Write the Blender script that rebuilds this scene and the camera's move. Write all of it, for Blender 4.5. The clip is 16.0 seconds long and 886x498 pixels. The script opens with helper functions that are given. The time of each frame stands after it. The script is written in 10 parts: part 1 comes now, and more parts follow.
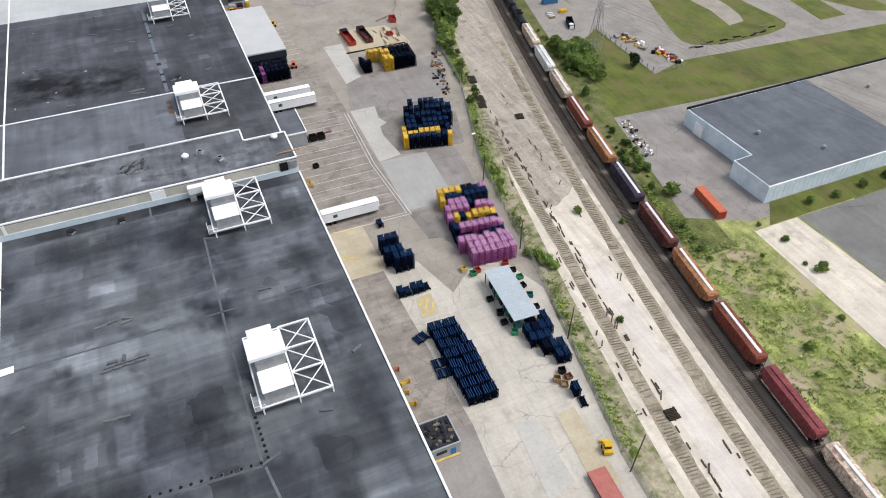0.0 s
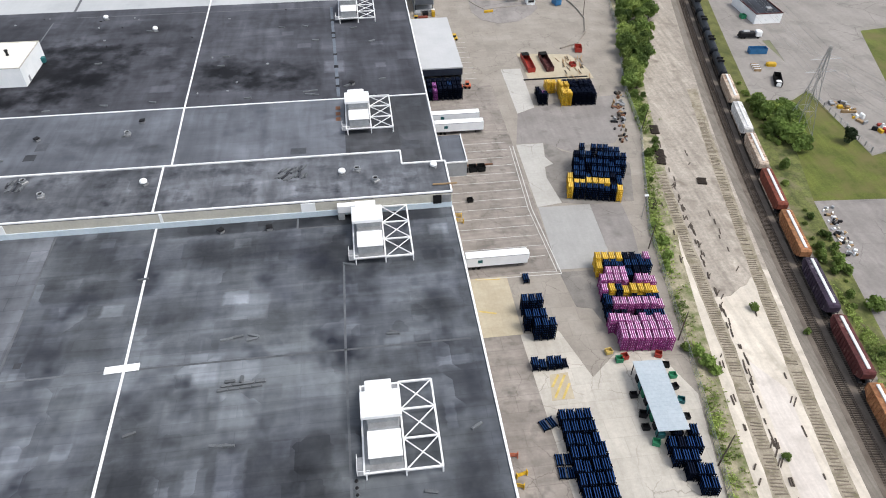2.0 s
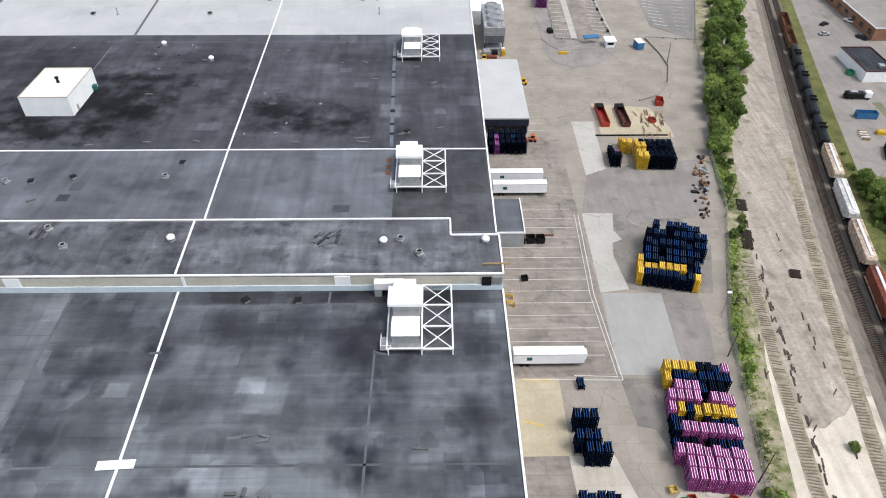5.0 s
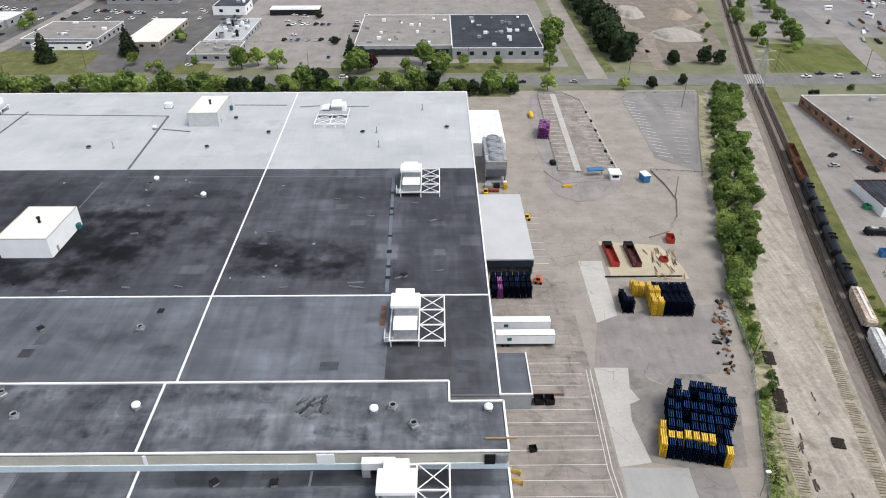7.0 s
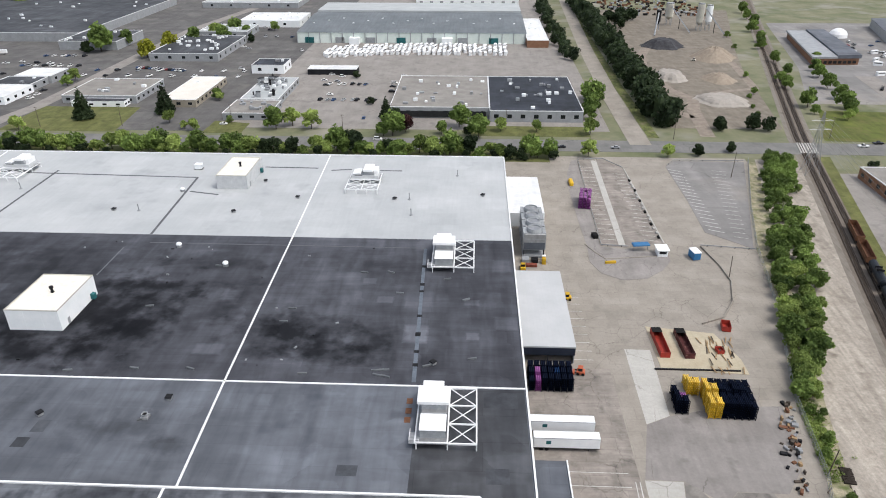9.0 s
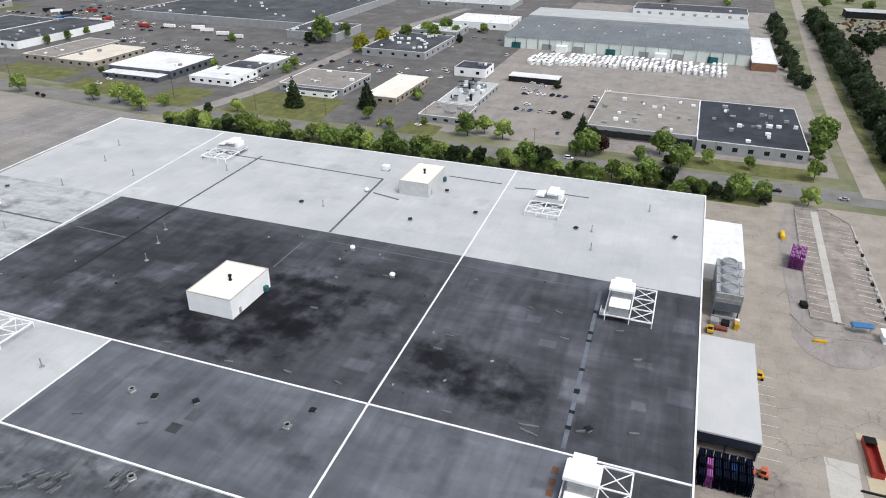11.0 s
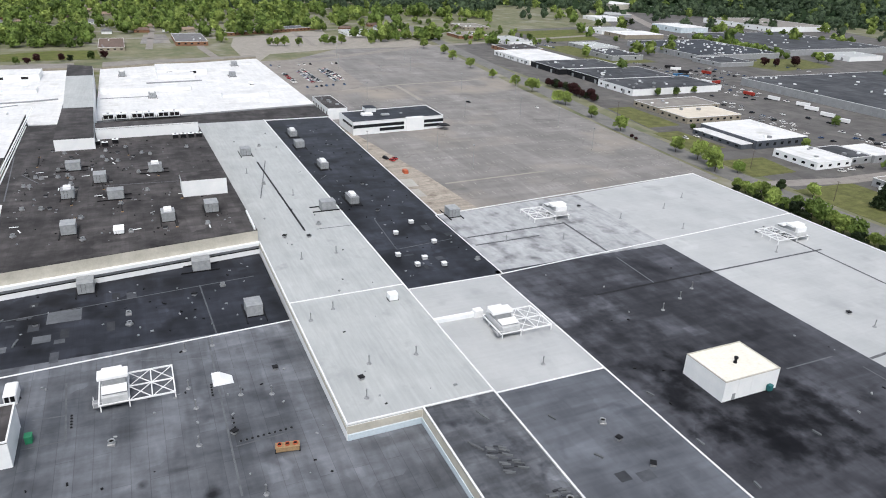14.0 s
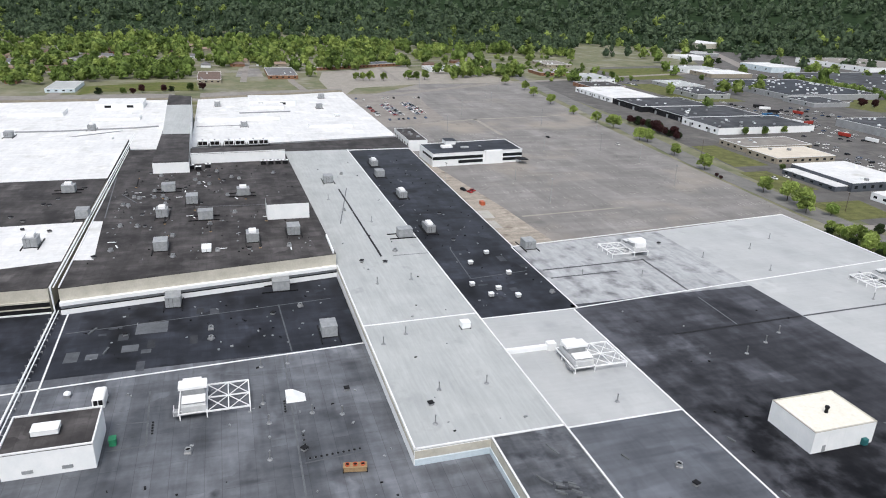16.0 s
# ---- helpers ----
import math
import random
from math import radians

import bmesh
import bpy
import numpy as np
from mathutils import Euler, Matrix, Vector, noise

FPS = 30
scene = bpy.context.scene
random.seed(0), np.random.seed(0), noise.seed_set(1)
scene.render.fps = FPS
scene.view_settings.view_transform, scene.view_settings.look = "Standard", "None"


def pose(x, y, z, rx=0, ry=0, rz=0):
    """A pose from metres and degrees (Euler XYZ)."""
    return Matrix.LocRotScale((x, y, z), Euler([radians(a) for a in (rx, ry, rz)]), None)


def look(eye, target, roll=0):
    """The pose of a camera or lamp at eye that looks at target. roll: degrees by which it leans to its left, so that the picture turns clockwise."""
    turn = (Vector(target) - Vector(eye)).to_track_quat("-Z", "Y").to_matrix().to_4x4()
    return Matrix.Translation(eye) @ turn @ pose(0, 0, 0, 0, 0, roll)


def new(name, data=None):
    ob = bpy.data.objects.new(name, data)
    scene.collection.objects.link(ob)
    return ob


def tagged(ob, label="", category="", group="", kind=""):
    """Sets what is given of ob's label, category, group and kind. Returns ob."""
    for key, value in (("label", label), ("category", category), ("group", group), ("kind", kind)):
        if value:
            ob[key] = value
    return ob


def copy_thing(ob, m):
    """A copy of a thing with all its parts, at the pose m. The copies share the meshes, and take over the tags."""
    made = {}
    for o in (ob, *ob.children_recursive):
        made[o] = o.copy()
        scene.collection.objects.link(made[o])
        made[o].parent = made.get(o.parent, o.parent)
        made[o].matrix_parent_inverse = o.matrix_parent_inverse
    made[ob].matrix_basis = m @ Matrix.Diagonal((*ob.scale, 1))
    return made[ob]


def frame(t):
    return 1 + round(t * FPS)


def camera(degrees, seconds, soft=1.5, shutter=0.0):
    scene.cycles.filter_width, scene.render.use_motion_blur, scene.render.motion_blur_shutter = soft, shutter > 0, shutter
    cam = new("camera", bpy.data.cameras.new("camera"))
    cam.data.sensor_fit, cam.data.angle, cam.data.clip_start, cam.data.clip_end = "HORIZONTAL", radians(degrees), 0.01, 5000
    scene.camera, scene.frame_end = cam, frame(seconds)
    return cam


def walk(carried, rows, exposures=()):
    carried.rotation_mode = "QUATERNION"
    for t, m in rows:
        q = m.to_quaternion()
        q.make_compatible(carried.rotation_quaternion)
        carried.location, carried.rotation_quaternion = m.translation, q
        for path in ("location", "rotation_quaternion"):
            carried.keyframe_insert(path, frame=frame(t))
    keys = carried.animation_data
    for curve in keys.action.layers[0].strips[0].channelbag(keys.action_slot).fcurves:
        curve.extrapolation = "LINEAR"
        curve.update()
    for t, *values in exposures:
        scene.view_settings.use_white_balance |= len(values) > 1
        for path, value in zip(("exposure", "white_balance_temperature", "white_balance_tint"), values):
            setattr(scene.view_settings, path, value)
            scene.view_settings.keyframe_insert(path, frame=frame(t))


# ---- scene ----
cam = camera(65.6, 16.0, 1.0)
PATH = [
    (0, (2.281, 3.651, 119.802), (2.855, 5.03, 118.471), -0.6),
    (0.5, (3.139, 8.749, 120.531), (3.711, 10.124, 119.196), -0.6),
    (1, (3.633, 13.36, 120.533), (4.207, 14.739, 119.203), -0.4),
    (1.5, (3.831, 18.438, 120.291), (4.245, 19.877, 118.965), 0.0),
    (2, (4.86, 23.274, 120.232), (5.059, 24.759, 118.906), 0.4),
    (2.5, (6.868, 27.889, 120.604), (6.906, 29.384, 119.276), 0.5),
    (3, (7.936, 31.808, 120.664), (7.969, 33.307, 119.339), 0.3),
    (5.5, (11.025, 54.524, 120.536), (11.044, 56.053, 119.246), 0.1),
    (6, (11.534, 59.479, 120.834), (11.55, 61.067, 119.618), -0.0),
    (6.5, (11.639, 64.791, 121.277), (11.655, 66.433, 120.135), -0.0),
    (7, (12.109, 69.511, 121.065), (12.122, 71.208, 120.007), -0.1),
    (7.5, (12.108, 74.133, 120.898), (12.119, 75.88, 119.924), -0.2),
    (8, (11.842, 78.552, 120.536), (11.854, 80.321, 119.602), -0.2),
    (10.5, (10.806, 101.505, 121.815), (10.365, 103.22, 120.884), 0.3),
    (11, (10.255, 105.557, 122.714), (9.67, 107.228, 121.785), 0.6),
    (11.5, (9.755, 107.419, 123.485), (9.022, 109.032, 122.556), 1.0),
    (12, (9.85, 108.346, 123.426), (9.022, 109.911, 122.496), 1.1),
    (12.5, (9.379, 108.226, 122.894), (8.429, 109.72, 121.964), 1.1),
    (13, (8.871, 107.956, 122.227), (7.643, 109.226, 121.291), 1.6),
    (13.5, (8.077, 107.73, 122.09), (6.615, 108.718, 121.147), 2.1),
    (14, (7.202, 108.141, 121.218), (5.534, 108.903, 120.419), 2.3),
    (14.5, (7.806, 107.999, 120.425), (6.099, 108.697, 119.652), 2.1),
    (15, (7.759, 107.965, 120.036), (6.05, 108.66, 119.264), 2.1),
    (15.5, (7.802, 107.622, 119.512), (6.075, 108.296, 118.761), 2.1),
    (16, (7.809, 107.443, 119.196), (6.03, 108.015, 118.484), 2.1),
]
walk(cam, [(t, look(eye, target, roll)) for t, eye, target, roll in PATH], ((0, 0.65), (1, 0.68), (2.2, 0.76), (3.5, 0.76), (7, 0.67), (11, 0.64), (14, 0.56), (16, 0.54)))

# ---- world and sun ----
SUN_UP, SUN_ROUND = 60.0, 115.0
world = bpy.data.worlds.new("sky")
scene.world = world
world.use_nodes = True
wn, wl = world.node_tree.nodes, world.node_tree.links
sky = wn.new("ShaderNodeTexSky")
sky.sky_type = "NISHITA"
sky.sun_disc = False
sky.sun_elevation, sky.sun_rotation = radians(SUN_UP), radians(SUN_ROUND)
sky.air_density, sky.dust_density = 1.0, 2.5
haze = wn.new("ShaderNodeHueSaturation")
haze.inputs["Saturation"].default_value = 0.45
wl.new(sky.outputs[0], haze.inputs["Color"])
wl.new(haze.outputs[0], wn["Background"].inputs["Color"])
wn["Background"].inputs["Strength"].default_value = 0.148
sun = new("sun", bpy.data.lights.new("sun", "SUN"))
sun.data.energy, sun.data.angle, sun.data.color = 1.25, radians(24), (1.0, 0.96, 0.9)
sun.matrix_world = pose(0, 0, 300) @ pose(0, 0, 0, 0, 0, -SUN_ROUND) @ pose(0, 0, 0, -(90 - SUN_UP), 0, 0)


# ---- materials ----
def mat(name, low, high, size=4.0, rough=0.8, bump=0.0, metal=0.0, fine=0.5, sheets=None, spots=None, vary=0.0, cracks=None, streak=1.0, grit=0.12, smear=None, blocks=None, shine=0.35, stains=None, panels=None):
    """Two scales of noise between two colours; size: metres of the large blotches, fine: metres of the grain.
    sheets: (width, length, strength) of laid sheets or slabs; spots: (colour, size, share) of stains; cracks: metres between cracks."""
    m = bpy.data.materials.new(name)
    m.use_nodes = True
    n, l = m.node_tree.nodes, m.node_tree.links
    bsdf = n["Principled BSDF"]
    co = n.new("ShaderNodeTexCoord").outputs["Object"]
    if streak != 1.0:
        mp = n.new("ShaderNodeMapping")
        mp.inputs["Scale"].default_value = (1.0, streak, 1.0)
        l.new(co, mp.inputs[0])
        co = mp.outputs[0]

    def cloud(metres, detail, roughness=0.6):
        t = n.new("ShaderNodeTexNoise")
        t.inputs["Scale"].default_value, t.inputs["Detail"].default_value, t.inputs["Roughness"].default_value = 1 / metres, detail, roughness
        l.new(co, t.inputs["Vector"])
        return t.outputs["Fac"]

    def ramp(fac, a, b, ca, cb):
        r = n.new("ShaderNodeValToRGB")
        r.color_ramp.elements[0].position, r.color_ramp.elements[1].position = a, b
        r.color_ramp.elements[0].color, r.color_ramp.elements[1].color = (*ca, 1), (*cb, 1)
        l.new(fac, r.inputs[0])
        return r.outputs[0]

    def mix(kind, fac, a, b):
        x = n.new("ShaderNodeMix")
        x.data_type, x.blend_type = "RGBA", kind
        if isinstance(fac, float):
            x.inputs[0].default_value = fac
        else:
            l.new(fac, x.inputs[0])
        l.new(a, x.inputs[6])
        l.new(b, x.inputs[7])
        return x.outputs[2]

    col = ramp(cloud(size, 5), 0.3, 0.7, low, high)
    grain = cloud(fine, 4, 0.7)
    col = mix("MULTIPLY", 1.0, col, ramp(grain, 0.2, 0.8, (1 - grit,) * 3, (1 + grit,) * 3))
    if smear:
        for across, along, amount in smear:
            mp = n.new("ShaderNodeMapping")
            mp.inputs["Scale"].default_value = (1 / across, 1 / along, 1.0)
            l.new(co, mp.inputs[0])
            t = n.new("ShaderNodeTexNoise")
            t.inputs["Scale"].default_value, t.inputs["Detail"].default_value, t.inputs["Distortion"].default_value = 1.0, 3, 0.5
            l.new(mp.outputs[0], t.inputs["Vector"])
            col = mix("MULTIPLY", 1.0, col, ramp(t.outputs["Fac"], 0.3, 0.7, (1 - amount,) * 3, (1 + amount,) * 3))
    if sheets:
        b = n.new("ShaderNodeTexBrick")
        b.inputs["Scale"].default_value = 1.0
        b.inputs["Brick Width"].default_value, b.inputs["Row Height"].default_value = sheets[1], sheets[0]
        b.inputs["Mortar Size"].default_value = 0.09
        s = sheets[2]
        b.inputs["Color1"].default_value, b.inputs["Color2"].default_value = (1 - s, 1 - s, 1 - s, 1), (1 + s, 1 + s, 1 + s, 1)
        b.inputs["Mortar"].default_value = (1 - 2 * s, 1 - 2 * s, 1 - 2 * s, 1)
        l.new(co, b.inputs["Vector"])
        col = mix("MULTIPLY", 1.0, col, b.outputs["Color"])
    if blocks:
        # soft-edged lighter or darker rectangles of weathered sheets
        wob = n.new("ShaderNodeMix")
        wob.data_type, wob.blend_type = "RGBA", "LINEAR_LIGHT"
        wob.inputs[0].default_value = blocks[1] * 0.05
        tn = n.new("ShaderNodeTexNoise")
        tn.inputs["Scale"].default_value, tn.inputs["Detail"].default_value = 1.2, 3
        l.new(co, tn.inputs["Vector"])
        l.new(co, wob.inputs[6])
        l.new(tn.outputs["Color"], wob.inputs[7])
        for metres, amount, part_of in ((blocks[0], blocks[2], 0.3), (blocks[0] * 0.45, blocks[2] * 0.7, 0.16)):
            v = n.new("ShaderNodeTexVoronoi")
            v.voronoi_dimensions, v.distance = "2D", "CHEBYCHEV"
            v.inputs["Scale"].default_value = 1 / metres
            v.inputs["Randomness"].default_value = 0.75
            l.new(wob.outputs[2], v.inputs["Vector"])
            near = ramp(v.outputs["Distance"], 0.34, 0.44, (1, 1, 1), (0, 0, 0))
            pick = n.new("ShaderNodeSeparateColor")
            l.new(v.outputs["Color"], pick.inputs[0])
            tone = ramp(pick.outputs[0], 0.0, 1.0, (1 - amount * 0.8,) * 3, (1 + amount,) * 3)
            chosen = ramp(pick.outputs[1], 1 - 2 * part_of, 1 - 2 * part_of + 0.02, (0, 0, 0), (1, 1, 1))
            col = mix("MIX", mix("MULTIPLY", 1.0, near, chosen), col, mix("MULTIPLY", 1.0, col, tone))
    if spots:
        c, sz, share = spots
        f = ramp(cloud(sz, 3), 1 - share - 0.12, 1 - share + 0.1, (0, 0, 0), (1, 1, 1))
        paint = n.new("ShaderNodeRGB")
        paint.outputs[0].default_value = (*c, 1)
        col = mix("MIX", f, col, paint.outputs[0])
    if stains:
        # dark ragged dirt marks: centre x, y, reach across and along, strength
        for sx, sy, rx, ry, amount in stains:
            mp = n.new("ShaderNodeMapping")
            mp.inputs["Location"].default_value = (-sx / rx, -sy / ry, 0)
            mp.inputs["Scale"].default_value = (1 / rx, 1 / ry, 0)
            l.new(co, mp.inputs[0])
            far = n.new("ShaderNodeVectorMath")
            far.operation = "LENGTH"
            l.new(mp.outputs[0], far.inputs[0])
            torn = n.new("ShaderNodeMath")
            torn.operation = "MULTIPLY_ADD"
            torn.inputs[1].default_value = 2.4
            l.new(cloud(6.0, 4, 0.55), torn.inputs[0])
            l.new(far.outputs["Value"], torn.inputs[2])
            edge = n.new("ShaderNodeMapRange")
            edge.inputs["From Min"].default_value, edge.inputs["From Max"].default_value = 1.35, 2.3
            edge.inputs["To Min"].default_value, edge.inputs["To Max"].default_value = amount, 0.0
            l.new(torn.outputs[0], edge.inputs["Value"])
            dirt = n.new("ShaderNodeRGB")
            dirt.outputs[0].default_value = (0.0062, 0.0066, 0.0082, 1)
            col = mix("MIX", edge.outputs["Result"], col, dirt.outputs[0])
    if panels:
        # single weathered felt sheets, and one painted wall shadow, with soft edges: centre x, y, half width and depth,
        # tone
        bent = n.new("ShaderNodeMix")
        bent.data_type, bent.blend_type = "RGBA", "LINEAR_LIGHT"
        bent.inputs[0].default_value = 0.5
        tn = n.new("ShaderNodeTexNoise")
        tn.inputs["Scale"].default_value, tn.inputs["Detail"].default_value = 0.9, 4
        l.new(co, tn.inputs["Vector"])
        l.new(co, bent.inputs[6])
        l.new(tn.outputs["Color"], bent.inputs[7])
        for px, py, hw, hd, tone in panels:
            mp = n.new("ShaderNodeMapping")
            mp.inputs["Location"].default_value = (-px / hw, -py / hd, 0)
            mp.inputs["Scale"].default_value = (1 / hw, 1 / hd, 0)
            l.new(bent.outputs[2], mp.inputs[0])
            size_of = n.new("ShaderNodeVectorMath")
            size_of.operation = "ABSOLUTE"
            l.new(mp.outputs[0], size_of.inputs[0])
            axes = n.new("ShaderNodeSeparateXYZ")
            l.new(size_of.outputs[0], axes.inputs[0])
            most = n.new("ShaderNodeMath")
            most.operation = "MAXIMUM"
            l.new(axes.outputs[0], most.inputs[0])
            l.new(axes.outputs[1], most.inputs[1])
            edge = n.new("ShaderNodeMapRange")
            edge.inputs["From Min"].default_value, edge.inputs["From Max"].default_value = 0.84, 1.12
            edge.inputs["To Min"].default_value, edge.inputs["To Max"].default_value = 1.0, 0.0
            l.new(most.outputs[0], edge.inputs["Value"])
            rgb = n.new("ShaderNodeRGB")
            rgb.outputs[0].default_value = (tone, tone, tone, 1)
            col = mix("MIX", edge.outputs["Result"], col, mix("MULTIPLY", 1.0, col, rgb.outputs[0]))
    if cracks:
        v = n.new("ShaderNodeTexVoronoi")
        v.feature = "DISTANCE_TO_EDGE"
        v.inputs["Scale"].default_value = 1 / cracks
        wob = n.new("ShaderNodeMix")
        wob.data_type, wob.blend_type = "RGBA", "LINEAR_LIGHT"
        wob.inputs[0].default_value = 0.6
        tn = n.new("ShaderNodeTexNoise")
        tn.inputs["Scale"].default_value = 0.7
        l.new(co, tn.inputs["Vector"])
        l.new(co, wob.inputs[6])
        l.new(tn.outputs["Color"], wob.inputs[7])
        l.new(wob.outputs[2], v.inputs["Vector"])
        some = n.new("ShaderNodeTexNoise")
        some.inputs["Scale"].default_value, some.inputs["Detail"].default_value = 0.6 / cracks, 2.0
        l.new(co, some.inputs["Vector"])
        col = mix("MULTIPLY", ramp(some.outputs[0], 0.47, 0.56, (0, 0, 0), (1, 1, 1)), col, ramp(v.outputs["Distance"], 0.002, 0.011, (0.66, 0.65, 0.64), (1, 1, 1)))
    if vary:
        info = n.new("ShaderNodeObjectInfo")
        col = mix("MULTIPLY", 1.0, col, ramp(info.outputs["Random"], 0, 1, (1 - vary,) * 3, (1 + vary,) * 3))
    l.new(col, bsdf.inputs["Base Color"])
    bsdf.inputs["Roughness"].default_value, bsdf.inputs["Metallic"].default_value = rough, metal
    bsdf.inputs["Specular IOR Level"].default_value = shine
    if bump:
        bp = n.new("ShaderNodeBump")
        bp.inputs["Strength"].default_value, bp.inputs["Distance"].default_value = 0.6, bump
        l.new(grain, bp.inputs["Height"])
        l.new(bp.outputs[0], bsdf.inputs["Normal"])
    return m


def grey(v, warm=0.0):
    return (v * (1 + warm), v, v * (1 - warm))


def leaf(name, a, b):
    m = bpy.data.materials.new(name)
    m.use_nodes = True
    n, l = m.node_tree.nodes, m.node_tree.links
    g = n.new("ShaderNodeNewGeometry")
    info = n.new("ShaderNodeObjectInfo")
    add = n.new("ShaderNodeMath")
    add.operation = "ADD"
    half = n.new("ShaderNodeMath")
    half.operation, half.inputs[1].default_value = "MULTIPLY", 0.5
    l.new(g.outputs["Random Per Island"], add.inputs[0])
    l.new(info.outputs["Random"], add.inputs[1])
    l.new(add.outputs[0], half.inputs[0])
    clump = n.new("ShaderNodeTexNoise")
    clump.inputs["Scale"].default_value, clump.inputs["Detail"].default_value = 0.085, 1.0
    l.new(g.outputs["Position"], clump.inputs["Vector"])
    spread = n.new("ShaderNodeMapRange")
    spread.inputs["From Min"].default_value, spread.inputs["From Max"].default_value = 0.32, 0.68
    l.new(clump.outputs[0], spread.inputs["Value"])
    tone = n.new("ShaderNodeMix")
    tone.inputs[0].default_value = 0.6
    l.new(half.outputs[0], tone.inputs[2])
    l.new(spread.outputs[0], tone.inputs[3])
    r = n.new("ShaderNodeValToRGB")
    r.color_ramp.elements[0].color, r.color_ramp.elements[1].color = (*a, 1), (*b, 1)
    l.new(tone.outputs[0], r.inputs[0])
    l.new(r.outputs[0], n["Principled BSDF"].inputs["Base Color"])
    n["Principled BSDF"].inputs["Roughness"].default_value = 0.6
    n["Principled BSDF"].inputs["Specular IOR Level"].default_value = 0.15
    thin = n.new("ShaderNodeBsdfTranslucent")
    l.new(r.outputs[0], thin.inputs["Color"])
    both = n.new("ShaderNodeMixShader")
    both.inputs[0].default_value = 0.3
    l.new(n["Principled BSDF"].outputs[0], both.inputs[1])
    l.new(thin.outputs[0], both.inputs[2])
    l.new(both.outputs[0], n["Material Output"].inputs["Surface"])
    return m


M_ROOF_DARK = mat("dark roof membrane", (0.018, 0.0202, 0.0262), (0.0345, 0.038, 0.0495), 18, 0.52, fine=1.2, grit=0.1, sheets=(3.0, 24.0, 0.05), spots=((0.0062, 0.0066, 0.0084), 14, 0.38), smear=((4, 22, 0.24), (17, 5, 0.2), (38, 44, 0.25)), blocks=(9, 1.6, 0.5), shine=0.12)
NORTH_SHEETS = ((-14.6, 267.8, 2.5, 1.8, 1.5), (-21, 279, 2.1, 1.7, 1.4), (-3.8, 249.6, 3.4, 4.4, 1.7), (22.3, 256, 3.4, 3.4, 1.45), (12, 267, 2.3, 1.6, 1.5), (12.5, 249, 1.8, 1.8, 1.5), (-60.5, 240.2, 4, 2.4, 1.4), (-46, 249.7, 2.8, 3, 0.6), (-145.8, 263.4, 6, 6, 1.7), (-189, 297, 5.5, 5, 1.5), (-161, 232, 5, 4, 1.5), (-168, 249.5, 5, 4, 1.5), (-139.7, 269.2, 3, 3.4, 1.5), (-22.7, 305, 3.4, 3.4, 1.5), (22, 290.4, 3, 4, 1.4), (-63.2, 268.8, 3, 3, 1.3), (-122, 238, 5, 4, 1.4), (-180, 270, 4, 6, 1.35), (13, 268, 12, 42, 0.74), (-14, 258, 10, 32, 0.84), (-130, 268, 72, 43, 0.88))
M_ROOF_NORTH = mat("blotched north roof membrane", (0.05763, 0.05971, 0.07026), (0.08644, 0.09053, 0.1047), 26, 0.65, fine=1.2, grit=0.06, sheets=(3.0, 24.0, 0.05), spots=((0.02334, 0.02406, 0.02917), 20, 0.3), smear=((4, 22, 0.2), (17, 5, 0.14), (38, 44, 0.18)), blocks=(11, 1.6, 0.22), shine=0.04, panels=NORTH_SHEETS, stains=((-150, 272, 62, 36, 0.45), (-138, 241, 50, 16, 0.5), (-98, 258, 26, 22, 0.75), (-92, 273, 34, 5, 0.7), (-85, 249, 14, 20, 0.8), (-112, 238, 18, 8, 0.75), (-122, 254, 8, 14, 0.7), (-39, 249, 18, 13, 0.88), (-28, 240, 15, 7, 0.75), (-60, 270, 6, 20, 0.5), (-15, 246, 7, 10, 0.7), (-72, 290, 24, 6, 0.45), (-20, 290, 18, 8, 0.4)))
# The 0.5 strip at y 163.2 paints the shadow along the raised bay's wall.
SOUTH_SHEETS_AND_SHADE = ((-27, 138, 2.8, 2.1, 1.6), (-27.2, 157, 2, 1.8, 1.5), (-1.8, 137.4, 2.2, 1.8, 1.5), (14.5, 136.3, 8.2, 4.5, 1.4), (21.4, 156.6, 2.4, 2.1, 1.5), (17, 100.6, 1.1, 2.8, 1.5), (-24, 93, 2.6, 4.6, 1.6), (-30.2, 92, 2, 2.6, 1.4), (-35.6, 90, 1.2, 1.8, 1.6), (-17.2, 83, 5.5, 4.4, 1.8), (14.5, 73.6, 7.5, 8, 0.6), (16.8, 67, 4, 3, 1.6), (19.7, 114, 3.5, 1.2, 1.6), (-20, 103, 9, 4, 1.25), (-8, 106, 4, 6, 1.25), (-10, 163.2, 36, 2.2, 0.5), (-32, 150, 7, 9, 0.8), (-54, 157, 3.4, 2.7, 1.5), (-54, 137, 2.4, 1.8, 1.5), (-60, 98, 13, 22, 1.3), (-26, 136, 20, 26, 1.25), (-26, 86, 26, 24, 0.82))
